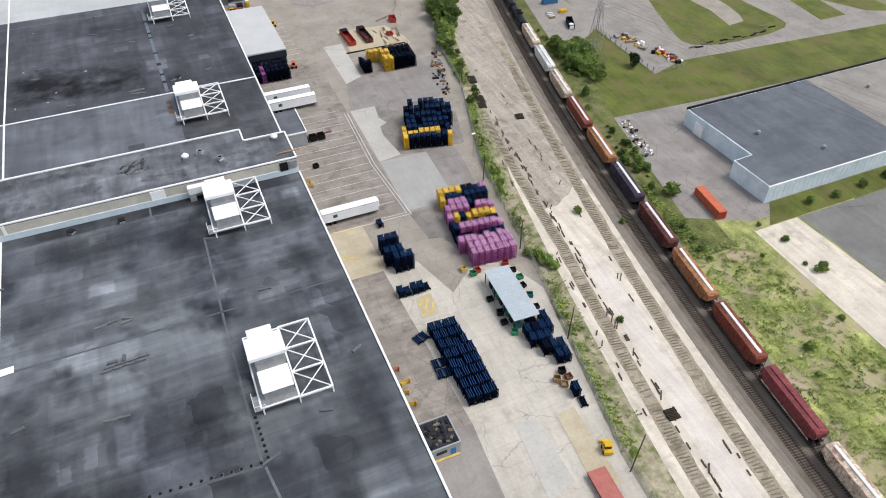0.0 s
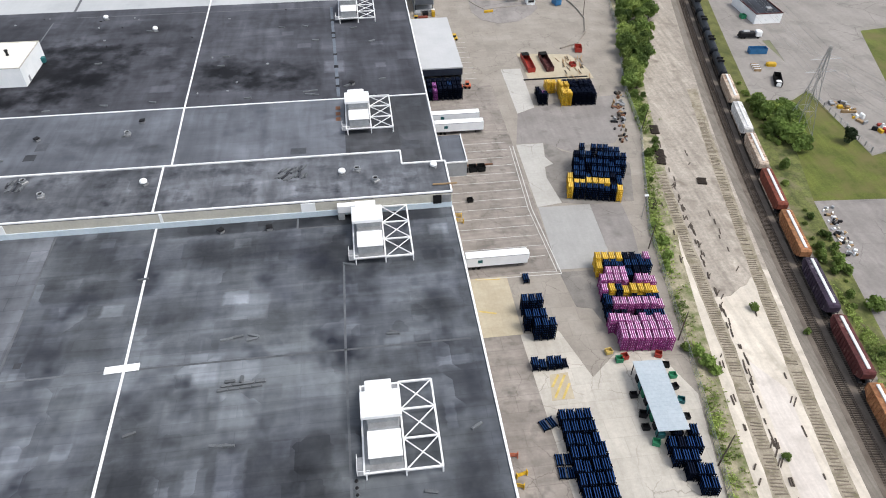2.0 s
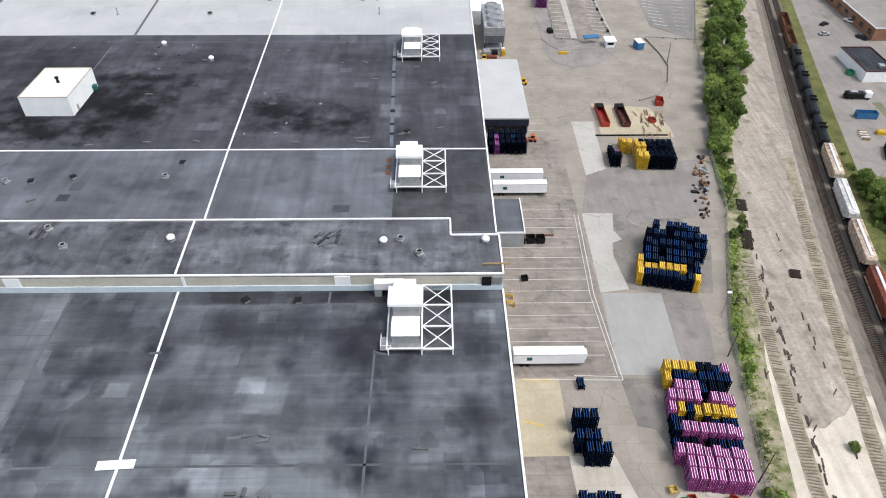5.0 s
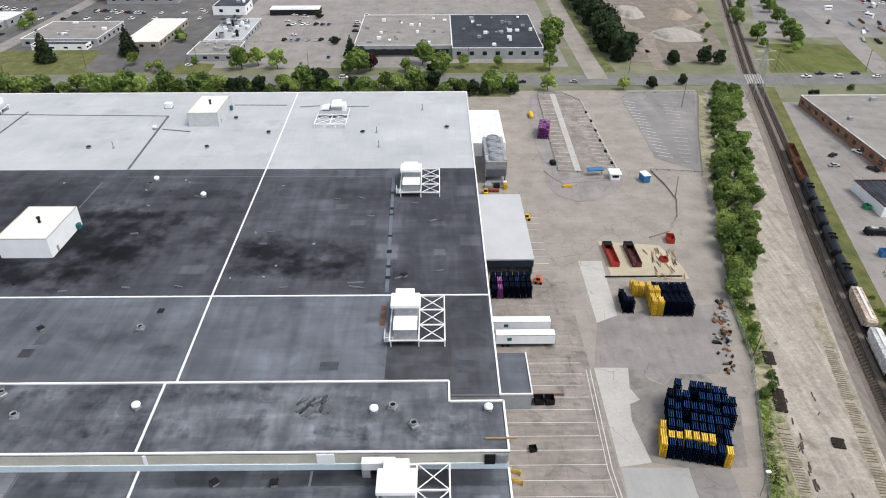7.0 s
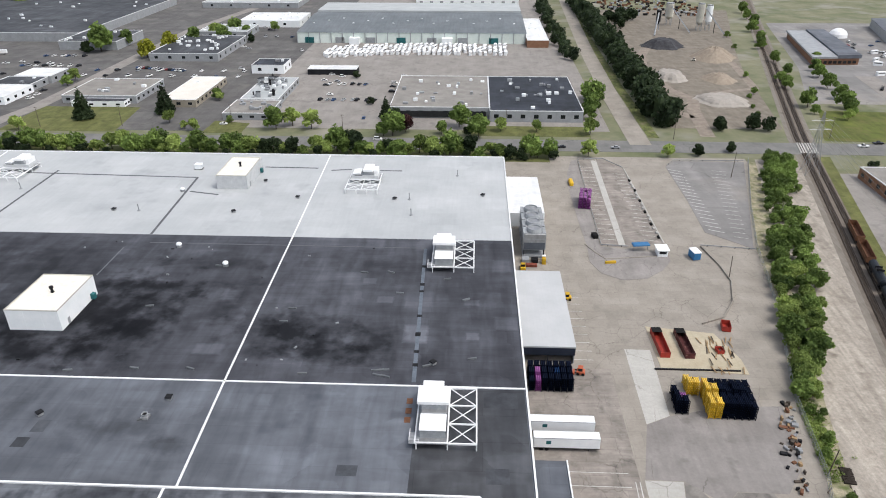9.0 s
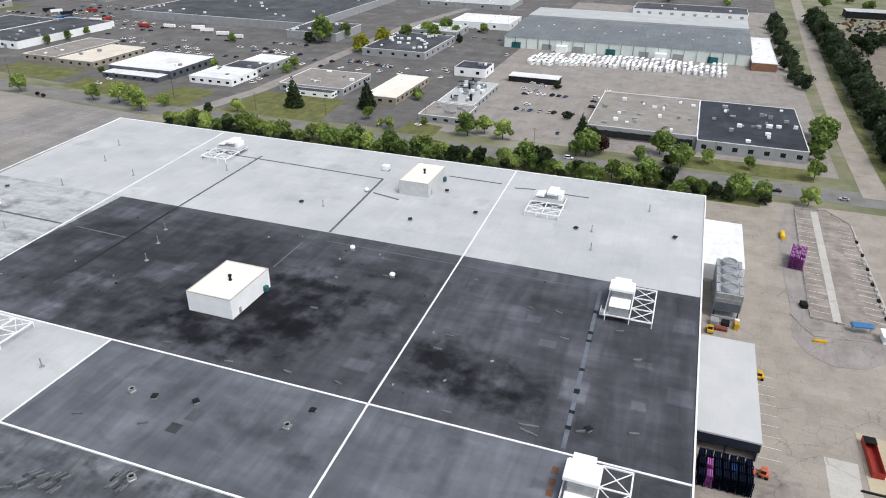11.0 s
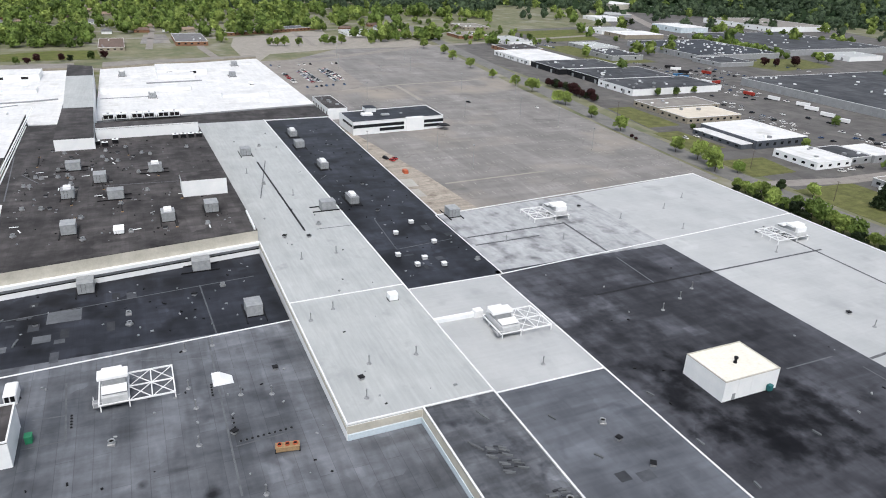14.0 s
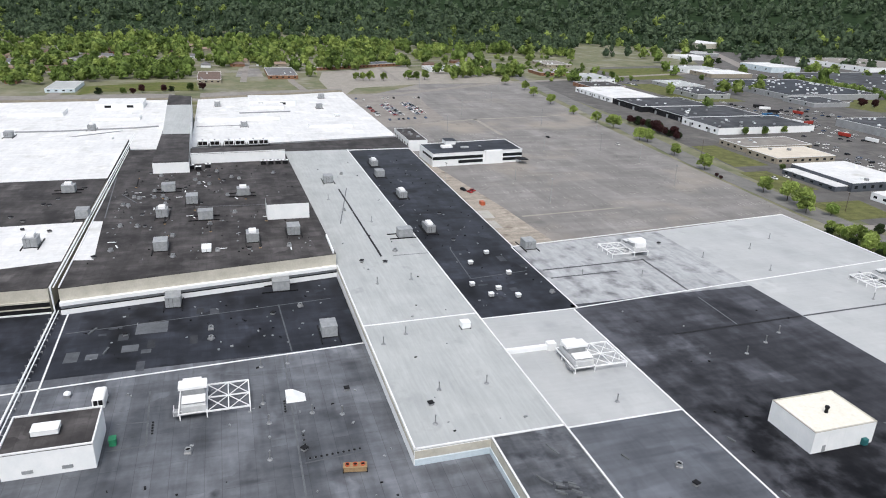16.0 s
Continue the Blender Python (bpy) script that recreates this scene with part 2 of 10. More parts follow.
M_ROOF_SOUTH = mat("stained south roof membrane", (0.05702, 0.06203, 0.07577), (0.1224, 0.1336, 0.1446), 18, 0.62, fine=1.2, grit=0.07, sheets=(3.0, 24.0, 0.05), spots=((0.01928, 0.02148, 0.02901), 12, 0.36), smear=((3.5, 26, 0.12), (30, 3, 0.22), (40, 12, 0.12)), blocks=(10, 1.6, 0.5), shine=0.07, panels=SOUTH_SHEETS_AND_SHADE, stains=((-28, 153, 17, 6, 0.614), (-42, 92, 11, 12, 0.614), (-12, 91, 11, 8, 0.636), (18.5, 131.5, 8, 5, 0.614), (-18, 129, 14, 5, 0.541), (-6.3, 151, 7, 14, 0.578), (-36, 82, 18, 6, 0.614), (12, 112, 14, 7, 0.506), (17, 150, 10, 9, 0.541), (-40, 132, 8, 11, 0.469), (2, 72, 9, 6, 0.506), (20, 88, 6, 10, 0.506), (-62, 152, 13, 13, 0.506), (-60, 128, 12, 8, 0.361)))
M_ROOF_GREY = mat("worn grey membrane", (0.06314, 0.06858, 0.07878), (0.147, 0.1551, 0.1734), 22, 0.55, fine=1.3, grit=0.1, sheets=(4.0, 26.0, 0.11), spots=((0.03652, 0.03855, 0.04548), 13, 0.33), smear=((4, 24, 0.2), (22, 4, 0.2)), blocks=(12, 1.6, 0.25), shine=0.16, stains=((-128.4, 98.2, 2.2, 1.6, 0.85), (-119.9, 112.2, 2.6, 2.4, 0.9), (-131, 107, 1.2, 5, 0.5), (-112, 90, 6, 3, 0.5), (-140, 120, 9, 2.5, 0.4), (-62, 60, 8, 10, 0.5), (-98, 84, 5, 7, 0.5), (-120, 78, 10, 8, 0.35), (-150, 96, 6, 6, 0.35)))
M_ROOF_MID = mat("grey roof membrane", (0.08011, 0.08658, 0.101), (0.1273, 0.1373, 0.1586), 20, 0.6, fine=1.5, grit=0.05, sheets=(6.0, 30.0, 0.04), spots=((0.04765, 0.053, 0.06606), 12, 0.3), smear=((3, 26, 0.16), (20, 6, 0.14)), blocks=(12, 2.0, 0.2), shine=0.14, stains=((-72, 209, 13, 5, 0.4), (-58, 203, 7, 3, 0.45), (-100, 215, 4, 12, 0.35), (12, 200, 12, 10, 0.6)))
M_ROOF_FAR = mat("weathered estate roof", (0.042, 0.045, 0.051), (0.082, 0.085, 0.093), 24, 0.65, fine=2.0, grit=0.08, sheets=(9.0, 30.0, 0.08), spots=((0.03, 0.032, 0.036), 16, 0.34), smear=((4, 26, 0.2), (20, 6, 0.16)), blocks=(16, 2.0, 0.35), shine=0.08)
M_ROOF_BAND = mat("worn roof membrane", (0.0525, 0.05618, 0.06458), (0.1134, 0.1197, 0.1333), 14, 0.62, fine=1.0, grit=0.06, sheets=(5.0, 18.0, 0.05), spots=((0.02186, 0.02375, 0.02981), 6, 0.36), smear=((2.5, 9, 0.25), (9, 3, 0.2)), blocks=(7, 1.6, 0.3), shine=0.15, panels=((-15, 176, 33, 9.5, 1.32), (-100, 176, 26, 9.5, 1.2)), stains=((-96, 176, 13, 7, 0.3), (-112, 171, 10, 5, 0.275), (-84, 181, 8, 4, 0.25), (-8, 176, 8, 5, 0.25)))
M_ROOF_WHITE = mat("white roof coating", (0.3525, 0.3664, 0.3741), (0.4283, 0.4393, 0.4446), 22, 0.6, fine=2.0, grit=0.03, sheets=(7.0, 40.0, 0.012), spots=((0.2795, 0.2901, 0.3006), 16, 0.29), smear=((1.2, 18, 0.025),), blocks=(14, 1.6, 0.07))
M_ROOF_STRIP = mat("pale grey roof coating", (0.3413, 0.3591, 0.3622), (0.4043, 0.42, 0.42), 12, 0.6, fine=1.2, grit=0.025, sheets=(3.0, 40.0, 0.01), spots=((0.2756, 0.286, 0.2912), 8, 0.27), smear=((22, 1.4, 0.05), (7, 1.0, 0.05), (30, 6, 0.05)))
M_ROOF_STAIN = mat("stained white roof coating", (0.2915, 0.3032, 0.3148), (0.4431, 0.4547, 0.4664), 9, 0.6, fine=1.2, grit=0.04, spots=((0.1235, 0.1283, 0.1377), 9, 0.4), smear=((12, 2.5, 0.16),), blocks=(12, 1.6, 0.1))
M_ROOF_BRIGHT = mat("bright white roof", (0.5923, 0.6003, 0.6083), (0.6723, 0.6723, 0.6723), 20, 0.6, fine=3.0, spots=((0.45, 0.45, 0.432), 14, 0.3), smear=((2, 20, 0.05), (24, 3, 0.05)), blocks=(18, 1.6, 0.1))
M_ROOF_BROWN = mat("old bitumen roof", (0.02916, 0.027, 0.02754), (0.07776, 0.07236, 0.07236), 12, 0.7, fine=1.0, grit=0.12, sheets=(3.0, 24.0, 0.07), spots=((0.01944, 0.01782, 0.01836), 11, 0.35), smear=((4, 18, 0.22), (15, 4, 0.2)), blocks=(8, 1.6, 0.4), shine=0.15)
M_ROOF_IVORY = mat("ivory roof coating", (0.66, 0.63, 0.55), (0.76, 0.735, 0.66), 4, 0.7, fine=0.8, spots=((0.58, 0.55, 0.47), 4, 0.32))
M_SLATE_WALL = mat("slate blue wall", (0.06, 0.068, 0.082), (0.095, 0.105, 0.122), 5, 0.6, fine=0.8, shine=0.2)
M_ROOF_GRAVEL = mat("gravel roof", (0.177, 0.163, 0.15), (0.258, 0.245, 0.224), 8, 0.9, 0.02, fine=0.7)
M_PATCH = mat("light roof patch", (0.034, 0.037, 0.043), (0.062, 0.066, 0.075), 3, 0.65, fine=0.8, vary=0.35, grit=0.08, shine=0.2)
M_FLASH = mat("seam flashing", (0.0578, 0.0632, 0.0714), (0.109, 0.116, 0.126), 3, 0.55, fine=0.5, vary=0.2)
M_GREY_SEAM = mat("grey walkway mat", (0.055, 0.058, 0.064), (0.10, 0.104, 0.112), 2, 0.8, fine=0.5, vary=0.15, spots=((0.2, 0.205, 0.21), 3, 0.3))
M_BLUE_SEAM = mat("blue grey joint cover", (0.072, 0.0884, 0.1104), (0.1248, 0.144, 0.1728), 2, 0.6, fine=0.5)
M_COPING = mat("white coping", (0.66, 0.67, 0.68), (0.80, 0.80, 0.80), 5, 0.5, fine=0.6, grit=0.04)
M_WHITE = mat("white painted steel", (0.70, 0.71, 0.72), (0.80, 0.80, 0.80), 3, 0.45, fine=0.5, grit=0.03)
M_WHITE_WALL = mat("white metal wall", (0.74, 0.765, 0.775), (0.82, 0.83, 0.835), 4, 0.5, fine=0.6, grit=0.03)
M_PALE_BLUE = mat("pale blue fascia", (0.46, 0.55, 0.61), (0.56, 0.63, 0.68), 5, 0.5, fine=0.6)
M_SHEET = mat("pale blue roof sheet", (0.30, 0.35, 0.385), (0.36, 0.405, 0.44), 5, 0.5, fine=0.6, sheets=(1.0, 20.0, 0.02))
M_CREAM = mat("cream wall panel", (0.3947, 0.379, 0.3237), (0.5211, 0.4973, 0.4342), 5, 0.7, fine=0.6)
M_GREY_WALL = mat("grey metal wall", (0.231, 0.241, 0.252), (0.313, 0.323, 0.333), 4, 0.6, fine=0.8)
M_DARK_WALL = mat("dark wall", (0.00816, 0.00884, 0.0109), (0.0204, 0.0218, 0.0245), 4, 0.6, fine=0.8, shine=0.15)
M_TAN_WALL = mat("tan block wall", (0.231, 0.204, 0.156), (0.313, 0.279, 0.224), 4, 0.8, fine=0.6)
M_BRICK = mat("brown brick", (0.177, 0.0884, 0.051), (0.258, 0.136, 0.0816), 3, 0.85, fine=0.4)
M_BLUE_WALL = mat("pale blue metal wall", (0.442, 0.527, 0.578), (0.66, 0.74, 0.79), 5, 0.55, fine=0.7)
M_GALV = mat("galvanised steel", (0.231, 0.238, 0.245), (0.354, 0.36, 0.367), 1.5, 0.45, metal=0.5, fine=0.3)
M_GREY_PAINT = mat("grey painted casing", (0.218, 0.231, 0.245), (0.326, 0.34, 0.347), 1.5, 0.5, fine=0.3, vary=0.12)
M_DARK = mat("dark steel", (0.0068, 0.0068, 0.00816), (0.0177, 0.0177, 0.0197), 1, 0.6, fine=0.3, shine=0.15)
M_BLACK = mat("black rubber", (0.0068, 0.0068, 0.0068), (0.015, 0.015, 0.015), 1, 0.8, fine=0.3, shine=0.1)
M_RUST = mat("rusty steel", (0.0952, 0.0408, 0.0204), (0.19, 0.0884, 0.0476), 1, 0.85, fine=0.2)
M_GLASS = mat("dark window glass", (0.00816, 0.0102, 0.0122), (0.0204, 0.0231, 0.0258), 2, 0.12, fine=1)
M_LAND = mat("far ground", (0.085, 0.102, 0.045), (0.20, 0.19, 0.125), 30, 0.95, fine=4, spots=((0.26, 0.245, 0.215), 45, 0.36))
M_CONCRETE = mat("yard concrete", (0.2181, 0.1954, 0.1676), (0.2962, 0.2677, 0.232), 9, 0.85, 0.01, fine=0.8, sheets=(4.6, 6.1, 0.05), spots=((0.1582, 0.1453, 0.1255), 6, 0.27), cracks=9.0)
M_CONCRETE_PALE = mat("new concrete", (0.34, 0.33, 0.303), (0.408, 0.394, 0.367), 7, 0.85, 0.01, fine=0.8, sheets=(4.6, 6.1, 0.03), cracks=12.0, vary=0.06)
M_CONCRETE_TAN = mat("tan concrete", (0.359, 0.307, 0.217), (0.433, 0.382, 0.284), 6, 0.85, fine=0.7, sheets=(4.6, 6.1, 0.03))
M_ASPHALT_YARD = mat("worn yard asphalt", (0.188, 0.172, 0.162), (0.262, 0.243, 0.229), 9, 0.9, 0.01, fine=0.8, spots=((0.142, 0.13, 0.121), 6, 0.31), cracks=11.0, vary=0.05, smear=((2, 14, 0.08),))
M_DOCK = mat("dock apron", (0.1833, 0.1612, 0.1418), (0.2699, 0.2408, 0.2147), 6, 0.85, 0.01, fine=0.9, sheets=(4.2, 16.0, 0.08), spots=((0.115, 0.104, 0.092), 4, 0.34), cracks=10.0, smear=((10, 1.5, 0.14), (4, 12, 0.1)))
M_ESTATE = mat("estate asphalt", (0.07577, 0.07216, 0.07072), (0.1227, 0.1176, 0.1133), 14, 0.92, 0.01, fine=1.2, sheets=(14.0, 40.0, 0.1), spots=((0.169, 0.1584, 0.1443), 22, 0.33), cracks=14.0, smear=((4, 30, 0.1),))
M_ASPHALT_WORN = mat("dark worn yard asphalt", (0.1476, 0.1361, 0.1247), (0.2334, 0.2174, 0.1979), 5, 0.9, 0.01, fine=0.5, spots=((0.1005, 0.09335, 0.08617), 4, 0.33), cracks=6.0)
M_CONCRETE_SUN = mat("bleached yard concrete", (0.3713, 0.345, 0.3018), (0.4743, 0.4444, 0.3928), 9, 0.85, 0.01, fine=0.8, sheets=(4.6, 6.1, 0.05), spots=((0.2936, 0.2696, 0.2324), 6, 0.3), cracks=9.0, smear=((1.5, 14, 0.07),))
M_CANOPY = mat("white canopy sheet", (0.396, 0.4039, 0.4079), (0.4594, 0.4633, 0.4673), 10, 0.55, fine=1.5, grit=0.03, sheets=(60, 1.0, 0.01))
M_NAVY_WALL = mat("dark navy wall", (0.0096, 0.0128, 0.0224), (0.0208, 0.0272, 0.044), 4, 0.6, fine=0.8, shine=0.2)
M_CONCRETE_GREY = mat("smooth grey concrete", (0.272, 0.269, 0.258), (0.32, 0.316, 0.306), 7, 0.85, fine=0.8, grit=0.08, cracks=20.0, smear=((1.2, 9, 0.04),))
M_PACKED = mat("packed grey gravel", (0.476, 0.4312, 0.392), (0.5656, 0.5208, 0.476), 6, 0.92, 0.02, fine=0.6, grit=0.1, smear=((1.2, 16, 0.1),), spots=((0.4032, 0.364, 0.3248), 5, 0.34))
M_LANE = mat("pale lane", (0.24, 0.222, 0.195), (0.30, 0.28, 0.25), 6, 0.9, fine=0.8, smear=((2, 12, 0.15),))
M_TRACKBED = mat("old track bed", (0.215, 0.188, 0.14), (0.34, 0.30, 0.235), 2.5, 0.95, 0.03, fine=0.6, grit=0.3, spots=((0.15, 0.13, 0.085), 3.0, 0.4))
M_ASPHALT = mat("road asphalt", (0.12, 0.118, 0.114), (0.184, 0.18, 0.172), 10, 0.9, 0.01, fine=0.6, cracks=14.0, smear=((2, 30, 0.06),))
M_LOT = mat("old parking lot", (0.1624, 0.1557, 0.1512), (0.224, 0.215, 0.2083), 26, 0.92, 0.01, fine=1.5, sheets=(18.0, 60.0, 0.08), spots=((0.2835, 0.2541, 0.2184), 70, 0.36), cracks=16.0, smear=((5, 40, 0.09), (40, 5, 0.07)), blocks=(30, 1.6, 0.18))
M_LOT_PALE = mat("pale parking lot", (0.2009, 0.184, 0.1688), (0.2631, 0.2441, 0.2251), 14, 0.92, fine=1.0, cracks=14.0, spots=((0.1542, 0.145, 0.1326), 9, 0.33), smear=((3, 30, 0.06),))
M_BARE = mat("bare pale ground", (0.4583, 0.4104, 0.3468), (0.5779, 0.528, 0.4534), 6, 0.95, 0.03, fine=0.7, spots=((0.3447, 0.3064, 0.2509), 5, 0.34), smear=((1.5, 18, 0.12), (4, 40, 0.08)))
M_BALLAST = mat("rail ballast", (0.112, 0.094, 0.078), (0.185, 0.158, 0.134), 5, 0.95, 0.05, fine=0.4, spots=((0.075, 0.06, 0.048), 5, 0.33), smear=((0.8, 30, 0.16),), shine=0.12)
M_BARE_FAR = mat("grey tan bare ground", (0.2515, 0.2215, 0.1872), (0.3959, 0.3563, 0.3049), 7, 0.95, 0.03, fine=0.9, grit=0.3, spots=((0.1712, 0.1477, 0.1231), 7, 0.38), smear=((1.5, 16, 0.18), (5, 30, 0.16)))
M_BALLAST_PALE = mat("pale ballast shoulder", (0.16, 0.1424, 0.1216), (0.22, 0.1984, 0.172), 5, 0.95, 0.05, fine=0.4, spots=((0.12, 0.1056, 0.0896), 5, 0.33), smear=((0.8, 26, 0.16),), shine=0.12)
M_BALE = mat("grey bale wrap", (0.0748, 0.0816, 0.0884), (0.15, 0.16, 0.17), 2, 0.6, fine=0.3, vary=0.2)
M_WEEDS = mat("weedy verge", (0.19, 0.172, 0.105), (0.37, 0.33, 0.24), 3, 0.95, 0.05, fine=0.6, grit=0.3, spots=((0.1, 0.122, 0.04), 4, 0.42), smear=((1.2, 9, 0.18),))
M_GRASS = mat("mown grass", (0.05736, 0.07465, 0.0123), (0.1108, 0.1259, 0.0246), 9, 0.95, 0.03, fine=0.5, grit=0.3, spots=((0.1204, 0.1075, 0.0387), 11, 0.4), smear=((9, 40, 0.2), (1.5, 12, 0.12)))
M_GRASS_DRY = mat("dry olive grass", (0.072, 0.0828, 0.0216), (0.1368, 0.1368, 0.0468), 7, 0.95, 0.03, fine=0.5, grit=0.3, spots=((0.054, 0.0648, 0.018), 6, 0.36), smear=((3, 14, 0.15),))
M_MEADOW = mat("rough meadow", (0.08643, 0.1136, 0.02809), (0.3433, 0.3548, 0.1264), 7, 0.95, 0.06, fine=0.6, grit=0.5, spots=((0.3438, 0.2818, 0.1993), 9, 0.42), smear=((2, 7, 0.25), (9, 14, 0.25)))
M_BANK = mat("shaggy green bank", (0.045, 0.06, 0.016), (0.15, 0.16, 0.05), 4, 0.95, 0.06, fine=0.6, grit=0.5, spots=((0.17, 0.145, 0.09), 6, 0.36), smear=((2, 7, 0.25),))
M_DIRT = mat("dirt", (0.1387, 0.1185, 0.09537), (0.208, 0.1821, 0.1474), 9, 0.95, 0.04, fine=0.8, spots=((0.1102, 0.09364, 0.07439), 8, 0.33), smear=((3, 16, 0.12),))
M_LINE = mat("worn white paint", (0.448, 0.44, 0.416), (0.576, 0.568, 0.544), 1.5, 0.8, fine=0.3)
M_YELLOW_LINE = mat("worn yellow paint", (0.422, 0.306, 0.0816), (0.576, 0.44, 0.16), 1.5, 0.8, fine=0.3)
M_TIE = mat("weathered tie", (0.0986, 0.08092, 0.06426), (0.2175, 0.1806, 0.1418), 1.0, 0.95, fine=0.2, vary=0.3)
M_TIE_OLD = mat("dark creosoted tie", (0.0204, 0.0163, 0.0136), (0.0578, 0.0476, 0.0394), 1.0, 0.95, fine=0.2, shine=0.1)
M_TIE_BROWN = mat("brown tie", (0.051, 0.03944, 0.03128), (0.0884, 0.0714, 0.0578), 1.0, 0.95, fine=0.2, vary=0.2)
M_RAIL = mat("rail steel", (0.06, 0.048, 0.04), (0.112, 0.092, 0.08), 1.0, 0.5, metal=0.4, fine=0.3)
M_WOOD = mat("pole wood", (0.0612, 0.0476, 0.0374), (0.122, 0.0986, 0.0782), 1.0, 0.9, fine=0.2)
M_TIMBER = mat("raw timber", (0.231, 0.15, 0.0748), (0.34, 0.238, 0.136), 1.0, 0.85, fine=0.2)
M_BARK = mat("bark", (0.0408, 0.0306, 0.0238), (0.0816, 0.0646, 0.051), 0.5, 0.95, fine=0.1)
M_LEAF = leaf("green leaves", (0.01836, 0.03825, 0.00969), (0.2589, 0.3635, 0.09367))
M_LEAF_SPRING = leaf("bright spring leaves", (0.03168, 0.06072, 0.01267), (0.4386, 0.5456, 0.153))
M_LEAF_DARK = leaf("dark leaves", (0.00776, 0.0148, 0.00704), (0.04928, 0.07392, 0.03168))
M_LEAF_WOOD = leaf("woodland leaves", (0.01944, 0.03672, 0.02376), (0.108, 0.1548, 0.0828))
M_LEAF_YELLOW = leaf("yellow green leaves", (0.194, 0.211, 0.0176), (0.317, 0.317, 0.044))
M_LEAF_PURPLE = leaf("purple leaves", (0.0264, 0.0106, 0.0123), (0.066, 0.0264, 0.0264))


def paint(name, c, rough=0.5, vary=0.1, wear=0.75, shine=0.2):
    return mat(name, tuple(v * wear for v in c), c, 1.5, rough, fine=0.25, vary=vary, shine=shine)


M_RACK_BLUE = paint("blue rack paint", (0.0096, 0.034, 0.1), 0.6, 0.25, shine=0.07)
M_RACK_NAVY = paint("navy rack paint", (0.0025, 0.0038, 0.0085), 0.8, 0.3, shine=0.02)
M_RACK_PINK = paint("magenta rack paint", (0.27, 0.045, 0.19), 0.55, 0.15)
M_RACK_YELLOW = paint("yellow rack paint", (0.6, 0.368, 0.024), 0.5, 0.2)
M_RACK_PURPLE = paint("purple rack paint", (0.16, 0.032, 0.16), 0.5, 0.2)
M_RED = paint("red paint", (0.336, 0.04, 0.028), 0.5)
M_ORANGE = paint("orange paint", (0.496, 0.128, 0.064), 0.5)
M_GREEN = paint("green paint", (0.032, 0.224, 0.112), 0.5)
M_BLUE = paint("blue paint", (0.04, 0.16, 0.336), 0.5)
M_TEAL = paint("teal paint", (0.024, 0.128, 0.136), 0.5)


def freight(name, c, rust, share):
    """Faded wagon paint with upright rust streaks and worn pale areas."""
    return mat(name, tuple(v * 0.7 for v in c), c, 3, 0.7, fine=0.3, grit=0.15, vary=0.12, shine=0.2, spots=(rust, 1.6, share), smear=((0.6, 0.5, 0.3), (2.5, 2.5, 0.25)))


RUST_TONE = (0.16, 0.06, 0.028)
M_BROWN_CAR = freight("oxide freight paint", (0.2, 0.055, 0.036), (0.09, 0.03, 0.02), 0.4)
M_MAROON_CAR = freight("maroon freight paint", (0.085, 0.026, 0.026), (0.3, 0.2, 0.16), 0.3)
M_PURPLE_CAR = freight("dark purple freight paint", (0.042, 0.03, 0.05), (0.3, 0.28, 0.3), 0.3)
M_ORANGE_CAR = freight("faded orange freight paint", (0.36, 0.17, 0.08), RUST_TONE, 0.42)
M_PINK_CAR = freight("dark red freight paint", (0.2, 0.05, 0.055), (0.13, 0.035, 0.04), 0.4)
M_CREAM_CAR = freight("pale freight paint", (0.55, 0.45, 0.36), RUST_TONE, 0.4)
M_WHITE_CAR = freight("grey white freight paint", (0.6, 0.59, 0.58), (0.42, 0.4, 0.4), 0.35)
M_TANK = paint("dark blue grey tank paint", (0.017, 0.021, 0.028), 0.45, 0.15, 0.6, shine=0.12)
CAR_PAINTS = [paint("white car paint", (0.75, 0.75, 0.74), 0.3, 0.05, 0.95), paint("black car paint", (0.015, 0.015, 0.018), 0.25, 0.2, 0.9), paint("silver car paint", (0.35, 0.36, 0.37), 0.3, 0.1, 0.9), paint("blue car paint", (0.03, 0.07, 0.16), 0.3, 0.2, 0.9), paint("red car paint", (0.3, 0.02, 0.02), 0.3, 0.1, 0.9)]


# ---- small builders ----
def mesh(name, bm, *mats):
    me = bpy.data.meshes.new(name)
    bm.to_mesh(me)
    bm.free()
    for m in mats:
        me.materials.append(m)
    return me


def part(name, bm, material, parent=None, label=""):
    ob = new(name, mesh(name, bm, material) if isinstance(bm, bmesh.types.BMesh) else bm)
    ob.parent = parent
    if label:
        ob["label"] = label
    return ob


def thing(name, label, category, group="", kind="", at=(0, 0, 0), turn=0.0):
    ob = new(name)
    ob.empty_display_size = 0.5
    ob.matrix_basis = pose(*at, 0, 0, turn)
    return tagged(ob, label, category, group, kind)


def box(bm, x0, x1, y0, y1, z0, z1):
    v = [bm.verts.new(p) for p in ((x0, y0, z0), (x1, y0, z0), (x1, y1, z0), (x0, y1, z0), (x0, y0, z1), (x1, y0, z1), (x1, y1, z1), (x0, y1, z1))]
    for f in ((3, 2, 1, 0), (4, 5, 6, 7), (0, 1, 5, 4), (1, 2, 6, 5), (2, 3, 7, 6), (3, 0, 4, 7)):
        bm.faces.new([v[i] for i in f])
    return bm


def boxes(*rows):
    bm = bmesh.new()
    for r in rows:
        box(bm, *r)
    return bm


